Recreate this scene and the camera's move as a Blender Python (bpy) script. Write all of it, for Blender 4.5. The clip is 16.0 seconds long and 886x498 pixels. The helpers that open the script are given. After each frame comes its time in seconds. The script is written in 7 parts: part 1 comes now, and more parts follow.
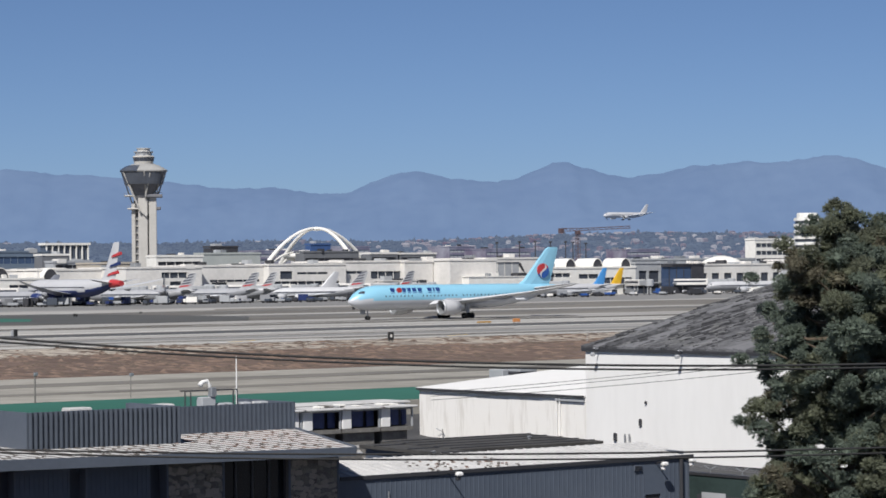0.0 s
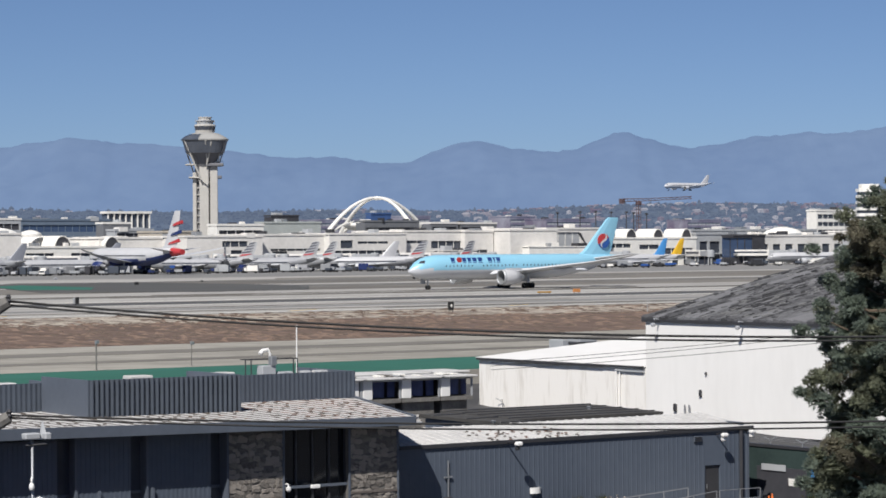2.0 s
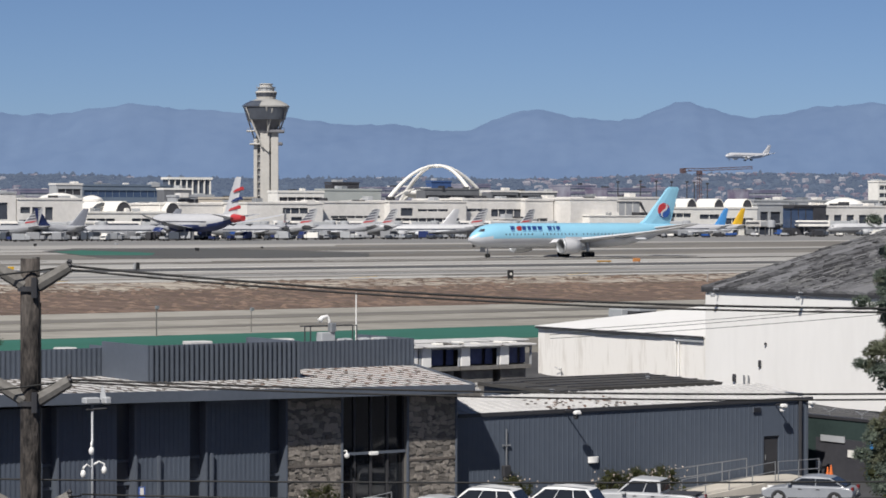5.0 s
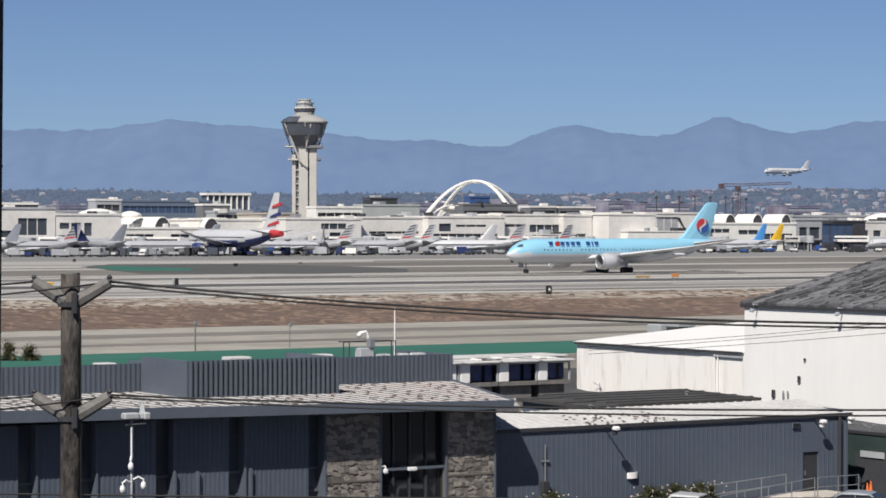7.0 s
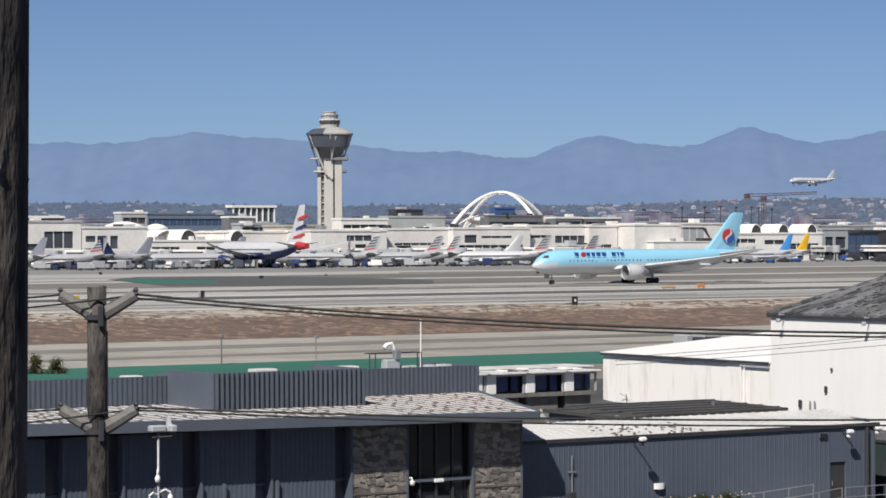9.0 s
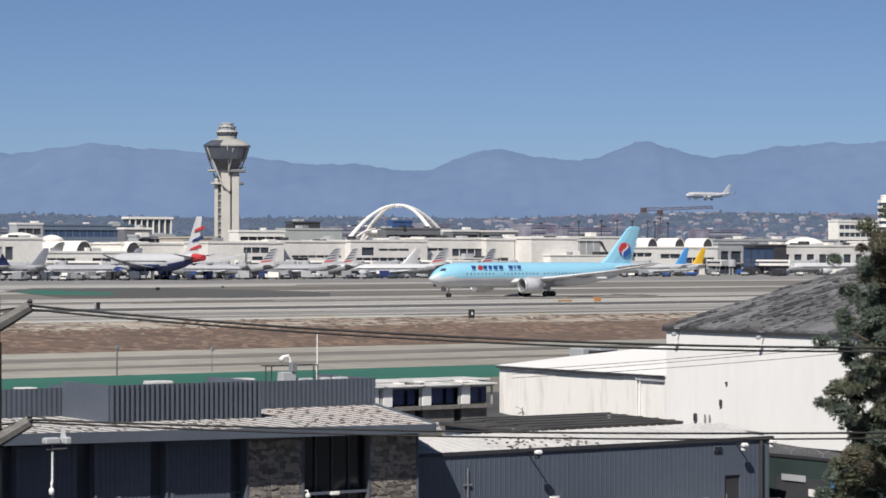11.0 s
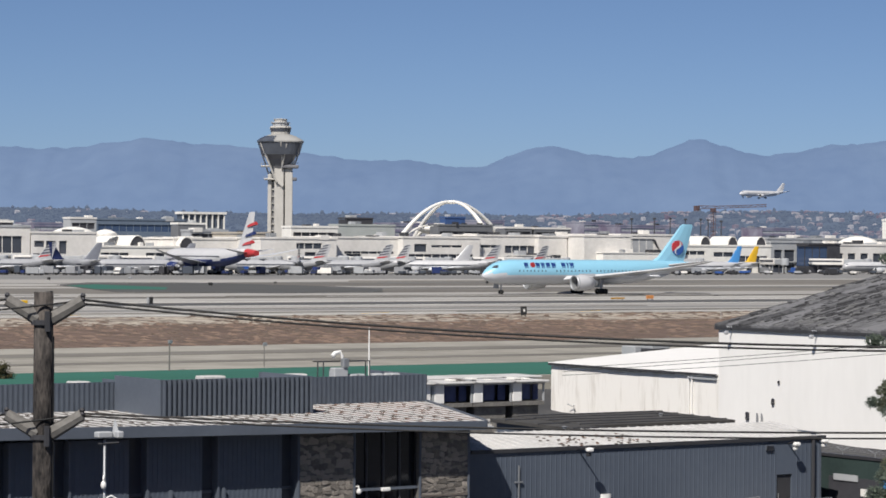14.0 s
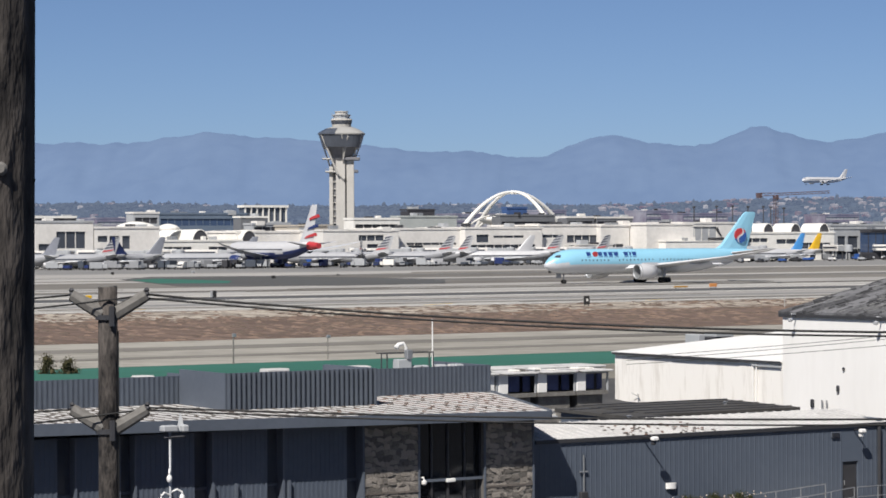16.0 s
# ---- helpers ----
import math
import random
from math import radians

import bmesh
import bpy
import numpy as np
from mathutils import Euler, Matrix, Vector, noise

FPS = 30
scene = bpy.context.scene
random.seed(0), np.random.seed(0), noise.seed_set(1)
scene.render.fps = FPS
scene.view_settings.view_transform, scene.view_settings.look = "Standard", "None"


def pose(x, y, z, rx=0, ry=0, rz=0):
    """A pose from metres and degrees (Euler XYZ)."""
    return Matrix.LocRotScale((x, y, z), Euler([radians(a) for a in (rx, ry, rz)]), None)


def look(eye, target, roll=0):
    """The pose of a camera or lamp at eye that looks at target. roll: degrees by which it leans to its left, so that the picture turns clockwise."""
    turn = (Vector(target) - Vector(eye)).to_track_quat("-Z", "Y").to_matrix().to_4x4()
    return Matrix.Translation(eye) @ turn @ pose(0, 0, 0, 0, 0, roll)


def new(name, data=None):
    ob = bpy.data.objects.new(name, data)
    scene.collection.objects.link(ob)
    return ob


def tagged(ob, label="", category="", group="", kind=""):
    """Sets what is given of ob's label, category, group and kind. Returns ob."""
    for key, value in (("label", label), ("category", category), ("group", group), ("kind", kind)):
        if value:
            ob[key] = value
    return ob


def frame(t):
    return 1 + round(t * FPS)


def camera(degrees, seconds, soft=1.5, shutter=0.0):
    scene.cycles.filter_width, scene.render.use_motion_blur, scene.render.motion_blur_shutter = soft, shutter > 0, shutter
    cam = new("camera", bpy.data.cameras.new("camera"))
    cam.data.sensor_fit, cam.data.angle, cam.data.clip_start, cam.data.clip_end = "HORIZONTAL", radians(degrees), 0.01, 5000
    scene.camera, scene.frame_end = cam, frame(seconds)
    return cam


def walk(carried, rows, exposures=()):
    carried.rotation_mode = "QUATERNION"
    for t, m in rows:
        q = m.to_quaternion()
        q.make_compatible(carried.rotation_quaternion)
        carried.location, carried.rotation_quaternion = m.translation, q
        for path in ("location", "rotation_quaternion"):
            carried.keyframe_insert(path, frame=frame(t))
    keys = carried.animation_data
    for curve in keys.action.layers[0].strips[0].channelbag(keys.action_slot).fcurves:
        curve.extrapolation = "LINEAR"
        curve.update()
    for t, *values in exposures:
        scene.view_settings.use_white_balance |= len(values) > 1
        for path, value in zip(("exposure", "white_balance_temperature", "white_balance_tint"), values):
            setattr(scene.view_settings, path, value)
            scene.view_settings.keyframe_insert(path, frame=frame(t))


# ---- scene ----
# ---- camera: eastward x, northward y, airfield at z = 0; it stands on a hill south of the field ----
EYE = (0.0, 0.0, 11.0)
BEARING = 34.0
cam = camera(18.94, 16.0, soft=1.7)
# seconds, sideways sway, turn right of the bearing, tilt, lean
TURNS = [
    (0, 0.000, 2.196, 0.515, -0.622),
    (0.5, 0.000, 1.925, 0.267, -0.856),
    (1, 0.000, 2.303, -0.210, -1.046),
    (1.5, 0.000, 1.718, -0.263, -0.748),
    (2, 0.000, 0.888, -0.126, -0.383),
    (2.5, 0.000, 0.852, -0.128, -0.914),
    (3, 0.000, 1.142, -0.046, -0.165),
    (3.5, 0.000, 0.981, 0.213, 0.046),
    (4, 0.000, 0.760, 0.005, 0.016),
    (4.5, 0.000, 0.616, 0.011, -0.050),
    (5, 0.000, -0.406, -0.811, 0.055),
    (5.2, 0.000, -0.694, -0.759, 0.124),
    (7.3, -0.020, -1.272, -0.484, -0.005),
    (7.5, -0.020, -1.267, -0.717, 0.010),
    (8, -0.020, -1.058, -0.677, 0.049),
    (8.5, -0.020, -1.006, -0.660, 0.015),
    (9, -0.020, -1.784, -0.230, -0.226),
    (9.5, -0.020, -0.232, 0.201, 0.543),
    (9.7, -0.020, 0.391, 0.411, -0.083),
    (11.8, 0.000, 0.342, -0.404, 0.192),
    (12, 0.000, -0.193, -0.616, -0.145),
    (12.5, 0.000, 0.123, -0.995, -0.090),
    (13, 0.000, -0.484, -1.413, -0.415),
    (13.5, 0.000, 0.133, -0.720, 0.391),
    (14, 0.000, -0.700, -0.034, 0.392),
    (14.5, 0.000, -1.281, -0.411, 0.092),
    (15, 0.000, -1.794, -0.734, -0.127),
    (15.5, 0.000, -2.675, -0.354, -0.811),
    (16, 0.000, -2.042, -0.235, -0.290),
]
walk(cam, [(t, pose(EYE[0] + s * 0.83, EYE[1] - s * 0.56, EYE[2], 90 + tilt, 0, -(BEARING + turn)) @ pose(0, 0, 0, 0, 0, lean))
           for t, s, turn, tilt, lean in TURNS], [(0.0, 0.14, 6260, 10), (2.0, 0.20, 6340, 10), (4.8, 0.15, 6430, 10), (7.5, 0.25, 6480, 10), (9.7, 0.27, 6480, 10), (12.6, 0.20, 6500, 10), (13.5, 0.27, 6520, 10), (14.3, 0.18, 6480, 10), (16.0, 0.30, 6480, 10)])

# ---- light ----
SUN_EL, SUN_AZ = radians(47.5), radians(234.6)
world = bpy.data.worlds.new("sky")
scene.world = world
world.use_nodes = True
wn = world.node_tree
sky = wn.nodes.new("ShaderNodeTexSky")
sky.sky_type = "NISHITA"
sky.sun_disc = False
sky.sun_elevation, sky.sun_rotation = SUN_EL, SUN_AZ
sky.altitude, sky.air_density, sky.dust_density, sky.ozone_density = 50, 0.45, 0.45, 6.2
wn.nodes["Background"].inputs["Strength"].default_value = 0.07
haze = wn.nodes.new("ShaderNodeMix")
haze.data_type, haze.blend_type = "RGBA", "MULTIPLY"
haze.inputs[0].default_value = 1.0
haze.inputs[7].default_value = (1.08, 1.0, 0.95, 1)
wn.links.new(sky.outputs[0], haze.inputs[6])
wn.links.new(haze.outputs[2], wn.nodes["Background"].inputs["Color"])
sun = new("sun", bpy.data.lights.new("sun", "SUN"))
sun.data.energy, sun.data.angle, sun.data.color = 5.0, radians(0.5), (1.0, 0.955, 0.895)
to_sun = Vector((math.sin(SUN_AZ) * math.cos(SUN_EL), math.cos(SUN_AZ) * math.cos(SUN_EL), math.sin(SUN_EL)))
sun.matrix_world = look((-60, -60, 120), Vector((-60, -60, 120)) - to_sun)


# ---- materials ----
def mat(name, col, col2=None, scale=1.0, rough=0.8, metal=0.0, bump=0.0, fine=None, stretch=(1, 1, 1), spec=0.3, glow=None, glow_s=0.0, vary=0.0, contrast=(0.35, 0.65)):
    """Two-scale noise between two base colours, with bump; metres."""
    m = bpy.data.materials.new(name)
    m.use_nodes = True
    nt = m.node_tree
    b = nt.nodes["Principled BSDF"]
    b.inputs["Roughness"].default_value = rough
    b.inputs["Metallic"].default_value = metal
    b.inputs["Specular IOR Level"].default_value = spec
    if col2 is None:
        col2 = tuple(c * 0.82 for c in col)
    tc = nt.nodes.new("ShaderNodeTexCoord")
    mp = nt.nodes.new("ShaderNodeMapping")
    mp.inputs["Scale"].default_value = stretch
    nt.links.new(tc.outputs["Object"], mp.inputs["Vector"])
    n1 = nt.nodes.new("ShaderNodeTexNoise")
    n1.inputs["Scale"].default_value = scale
    n1.inputs["Detail"].default_value = 6
    n1.inputs["Roughness"].default_value = 0.65
    n2 = nt.nodes.new("ShaderNodeTexNoise")
    n2.inputs["Scale"].default_value = fine or scale * 9
    n2.inputs["Detail"].default_value = 3
    for n in (n1, n2):
        nt.links.new(mp.outputs[0], n.inputs["Vector"])
    mx = nt.nodes.new("ShaderNodeMath")
    mx.operation = "MULTIPLY_ADD"
    mx.inputs[1].default_value = 0.3
    nt.links.new(n2.outputs[0], mx.inputs[0])
    sc = nt.nodes.new("ShaderNodeMath")
    sc.operation = "MULTIPLY"
    sc.inputs[1].default_value = 0.7
    nt.links.new(n1.outputs[0], sc.inputs[0])
    nt.links.new(sc.outputs[0], mx.inputs[2])
    last = mx.outputs[0]
    if vary:
        oi = nt.nodes.new("ShaderNodeObjectInfo")
        v = nt.nodes.new("ShaderNodeMath")
        v.operation = "MULTIPLY_ADD"
        v.inputs[1].default_value = vary
        nt.links.new(oi.outputs["Random"], v.inputs[0])
        nt.links.new(last, v.inputs[2])
        last = v.outputs[0]
    rp = nt.nodes.new("ShaderNodeValToRGB")
    rp.color_ramp.elements[0].position, rp.color_ramp.elements[1].position = contrast
    rp.color_ramp.elements[0].color = (*col2, 1)
    rp.color_ramp.elements[1].color = (*col, 1)
    nt.links.new(last, rp.inputs[0])
    nt.links.new(rp.outputs[0], b.inputs["Base Color"])
    if bump:
        bp = nt.nodes.new("ShaderNodeBump")
        bp.inputs["Strength"].default_value = 0.6
        bp.inputs["Distance"].default_value = bump
        nt.links.new(n2.outputs[0], bp.inputs["Height"])
        nt.links.new(bp.outputs[0], b.inputs["Normal"])
    if glow:
        b.inputs["Emission Color"].default_value = (*glow, 1)
        b.inputs["Emission Strength"].default_value = glow_s
    return m


def leafy(m, share=0.5):
    """Thin leaves: part of the light comes through."""
    nt = m.node_tree
    b, out = nt.nodes["Principled BSDF"], nt.nodes["Material Output"]
    tr, mx = nt.nodes.new("ShaderNodeBsdfTranslucent"), nt.nodes.new("ShaderNodeMixShader")
    nt.links.new(b.inputs["Base Color"].links[0].from_socket, tr.inputs["Color"])
    mx.inputs[0].default_value = share
    nt.links.new(b.outputs[0], mx.inputs[1])
    nt.links.new(tr.outputs[0], mx.inputs[2])
    nt.links.new(mx.outputs[0], out.inputs["Surface"])
    return m


def glass_mat(name, col=(0.058, 0.066, 0.084), rough=0.08):
    m = mat(name, col, rough=rough, scale=0.3, spec=0.6)
    return m


M_GRASS = mat("dry_grass", (0.23, 0.18, 0.125), (0.13, 0.10, 0.07), 1.4, 0.95, fine=6.0, stretch=(1, 0.08, 1), contrast=(0.4, 0.6))
M_BROWN = mat("brown_earth", (0.17, 0.118, 0.09), (0.095, 0.067, 0.052), 0.7, 0.95, fine=3, stretch=(1, 0.03, 1), contrast=(0.45, 0.56))
M_TAN = mat("tan_dry_grass", (0.40, 0.355, 0.295), (0.16, 0.132, 0.107), 0.35, 0.95, fine=1.6, stretch=(1, 0.07, 1), contrast=(0.46, 0.55))
M_PALETUFT = mat("pale_straw_tufts", (0.50, 0.45, 0.375), (0.31, 0.27, 0.215), 0.6, 0.95, fine=4)
M_BROWNTUFT = mat("brown_dead_weeds", (0.13, 0.098, 0.077), (0.07, 0.052, 0.042), 0.6, 0.95, fine=4)
M_REDTUFT = mat("reddish_dry_weeds", (0.195, 0.14, 0.108), (0.135, 0.092, 0.07), 0.6, 0.95, fine=4)
M_BUSH = mat("dark_bush_leaves", (0.07, 0.062, 0.03), (0.03, 0.03, 0.017), 1.5, 0.8, fine=6, spec=0.15)
M_INFIELD = mat("dark_infield_asphalt", (0.095, 0.094, 0.09), (0.062, 0.062, 0.06), 0.03, 0.95, fine=0.3, stretch=(0.3, 0.6, 1))
M_GREYGRASS = mat("grey_asphalt_shoulder", (0.19, 0.177, 0.156), (0.122, 0.113, 0.10), 0.02, 0.95, fine=0.3, stretch=(0.2, 0.6, 1), contrast=(0.42, 0.58))
M_CONC = mat("runway_concrete", (0.385, 0.37, 0.345), (0.27, 0.26, 0.242), 0.03, 0.9, fine=0.3, stretch=(0.15, 0.6, 1), contrast=(0.4, 0.6))
M_APRON = mat("apron_concrete", (0.235, 0.232, 0.224), (0.165, 0.163, 0.157), 0.02, 0.9, fine=0.3, stretch=(0.15, 1, 1))
M_DARKASPH = mat("dark_asphalt", (0.10, 0.10, 0.10), (0.06, 0.06, 0.06), 0.03, 0.9, fine=0.6, stretch=(0.2, 1, 1))
M_GREEN = mat("green_painted_asphalt", (0.035, 0.135, 0.10), (0.025, 0.10, 0.072), 0.05, 0.9, fine=1.0, stretch=(0.3, 1, 1))
M_LOT = mat("parking_asphalt", (0.07, 0.07, 0.073), (0.042, 0.042, 0.044), 0.3, 0.9, fine=6, bump=0.01)
M_WHITE = mat("white_paint", (0.78, 0.76, 0.71), (0.66, 0.64, 0.59), 0.4, 0.6)
M_TERM = mat("cream_terminal_wall", (0.70, 0.675, 0.635), (0.56, 0.54, 0.505), 0.08, 0.8)
M_TERM2 = mat("tan_terminal_wall", (0.46, 0.41, 0.34), (0.38, 0.34, 0.28), 0.08, 0.8)
M_TGREY = mat("grey_terminal_wall", (0.40, 0.41, 0.42), (0.30, 0.31, 0.32), 0.08, 0.7)
M_DARK = mat("dark_opening", (0.06, 0.06, 0.067), (0.04, 0.04, 0.046), 0.3, 0.6)
M_GLASS = glass_mat("dark_glass")
M_ENTRY = glass_mat("black_entrance_glass", (0.014, 0.016, 0.02), 0.06)
M_BLUEGLASS = glass_mat("blue_glass", (0.05, 0.08, 0.15), 0.12)
M_TOWER = mat("tower_concrete", (0.47, 0.45, 0.415), (0.39, 0.375, 0.345), 0.1, 0.75)
M_TOWERDK = mat("tower_dark_panel", (0.17, 0.17, 0.18), (0.115, 0.115, 0.125), 0.1, 0.6)
M_STEEL = mat("grey_steel", (0.35, 0.36, 0.37), None, 1.0, 0.5, 0.6)
M_DKSTEEL = mat("dark_steel", (0.06, 0.06, 0.065), None, 1.0, 0.5, 0.3)
M_HANGAR = mat("white_sheet_metal", (0.78, 0.765, 0.735), (0.715, 0.70, 0.67), 0.15, 0.55, fine=1.5, stretch=(1, 1, 0.25))
M_RUSTLINE = mat("stained_white_metal", (0.77, 0.745, 0.70), (0.55, 0.515, 0.46), 0.9, 0.6, fine=6, stretch=(1, 1, 0.12), contrast=(0.3, 0.5))
M_SHINGLE = mat("weathered_grey_roofing", (0.15, 0.15, 0.156), (0.03, 0.03, 0.032), 1.2, 0.9, fine=6, bump=0.03, vary=0.6, contrast=(0.5, 1.1))
M_SHINGLEDK = mat("dark_worn_shingle", (0.055, 0.055, 0.058), (0.025, 0.025, 0.027), 1.5, 0.95, fine=8)
M_SHINGLEPALE = mat("pale_worn_shingle", (0.20, 0.198, 0.195), (0.11, 0.11, 0.11), 1.5, 0.95, fine=8)
M_GREYWALL = mat("blue_grey_metal_wall", (0.087, 0.104, 0.133), (0.075, 0.09, 0.117), 0.25, 0.55, fine=2)
M_GREYTRIM = mat("blue_grey_fascia", (0.098, 0.113, 0.14), (0.08, 0.093, 0.115), 0.5, 0.5)
M_WHITEROOF = mat("white_roof_coating", (0.53, 0.52, 0.505), (0.38, 0.372, 0.36), 0.5, 0.8, fine=4, contrast=(0.3, 0.55))
M_RUSTROOF = mat("rusty_roof_panel", (0.235, 0.15, 0.115), (0.10, 0.065, 0.05), 0.8, 0.85, fine=4)
M_STONE = mat("rubble_stone", (0.27, 0.243, 0.213), (0.06, 0.056, 0.052), 2.6, 0.9, fine=14, bump=0.04, vary=0.62, contrast=(0.36, 1.1))
M_MORTAR = mat("stone_mortar", (0.14, 0.132, 0.122), None, 3, 0.95)
M_POLE = mat("creosote_wood_pole", (0.085, 0.074, 0.066), (0.012, 0.011, 0.011), 5.0, 0.9, fine=22, stretch=(1, 1, 0.3), bump=0.05, contrast=(0.4, 0.6))
M_ARM = mat("weathered_wood_crossarm", (0.20, 0.19, 0.175), (0.10, 0.095, 0.088), 2, 0.9, fine=14)
M_WIRE = mat("black_cable", (0.02, 0.02, 0.02), None, 1, 0.6)
M_PLASTIC = mat("white_plastic", (0.8, 0.79, 0.76), None, 3, 0.4)
M_BARK = mat("grey_bark", (0.16, 0.125, 0.09), (0.07, 0.055, 0.04), 2, 0.95, fine=10, bump=0.02)
M_LEAF = mat("pine_needles", (0.215, 0.26, 0.20), (0.15, 0.18, 0.15), 0.7, 0.8, fine=4, spec=0.15)
M_LEAF2 = mat("bright_shrub_leaves", (0.105, 0.108, 0.05), (0.035, 0.042, 0.02), 1.5, 0.8, fine=6, spec=0.15)
M_SKYBLUE = mat("pale_blue_aircraft_paint", (0.25, 0.51, 0.65), (0.235, 0.475, 0.61), 0.2, 0.35, spec=0.5)
M_SILVER = mat("silver_white_aircraft_paint", (0.50, 0.51, 0.53), (0.45, 0.46, 0.48), 0.2, 0.35, spec=0.5)
M_ACWHITE = mat("white_aircraft_paint", (0.52, 0.52, 0.525), (0.45, 0.45, 0.458), 0.2, 0.35, spec=0.5)
M_NAVY = mat("navy_blue_paint", (0.025, 0.04, 0.13), None, 0.3, 0.4)
M_RED = mat("red_paint", (0.44, 0.045, 0.05), None, 0.3, 0.4)
M_EMBLEMBLUE = mat("deep_blue_paint", (0.03, 0.09, 0.30), None, 0.3, 0.4)
M_TYRE = mat("black_tyre_rubber", (0.025, 0.025, 0.025), None, 1, 0.8)
M_YELLOW = mat("yellow_paint", (0.75, 0.45, 0.03), None, 0.5, 0.5)
M_ORANGE = mat("orange_plastic", (0.70, 0.17, 0.04), None, 1, 0.5)
M_AZURE = mat("azure_paint", (0.08, 0.30, 0.65), None, 0.3, 0.4)
M_SIGN = mat("black_sign", (0.03, 0.03, 0.03), None, 1, 0.5)
M_WEED = mat("dry_weeds", (0.22, 0.17, 0.09), (0.10, 0.085, 0.045), 1.5, .9, fine=6)
M_SIGNORANGE = mat("faded_orange_sign", (0.60, 0.26, 0.09), None, .5, .6)
M_TAXI = mat("amber_sign", (0.45, 0.25, 0.05), None, .5, .6)
M_SCREENDK = mat("dark_grey_louvre", (0.062, 0.073, 0.092), None, 0.5, 0.5)
M_DARKBROWN = mat("dark_brown_grey", (0.15, 0.13, 0.115), (0.08, 0.07, 0.062), 2, .9)
M_SCREENMID = mat("blue_grey_louvre", (0.08, 0.094, 0.118), None, 0.5, 0.5)
M_TAILGREY = mat("dark_grey_tail_paint", (0.20, 0.21, 0.24), None, 0.3, 0.4)
M_YELLOWLEAF = mat("yellow_leaves", (0.42, 0.25, 0.03), (0.18, 0.12, 0.03), 2, .8)
M_SERV = mat("tan_perimeter_concrete", (0.32, 0.303, 0.264), (0.24, 0.226, 0.195), 0.1, 0.9, fine=0.8, stretch=(0.3, 0.3, 1), contrast=(0.42, 0.58))
M_HAZEBLUE = mat("blue_grey_cladding", (0.14, 0.18, 0.235), None, 0.1, 0.5)
# blue emission in the mountain colour stands in for distance haze
M_MOUNT = mat("blue_mountain_haze_glow", (0.06, 0.08, 0.11), (0.04, 0.056, 0.085), 0.004, 1.0, fine=0.03, spec=0.0, glow=(0.255, 0.385, 0.66), glow_s=0.38)
# bluish emission here puts distance haze into suburb ground, trees and houses
M_FARLAND = mat("far_suburb_haze_glow", (0.09, 0.105, 0.12), (0.05, 0.06, 0.075), 0.02, 1.0, fine=0.12, spec=0.0, glow=(0.27, 0.40, 0.70), glow_s=0.16)
M_FARTREE = mat("far_trees_haze_glow", (0.032, 0.038, 0.036), (0.02, 0.025, 0.026), 0.03, 1.0, fine=0.3, spec=0.0, glow=(0.30, 0.385, 0.60), glow_s=0.28)
M_FARHOUSE = mat("pale_house_haze_glow", (0.33, 0.32, 0.315), (0.10, 0.06, 0.07), 0.012, 0.9, fine=0.06, contrast=(0.42, 0.62), glow=(0.27, 0.40, 0.70), glow_s=0.13)


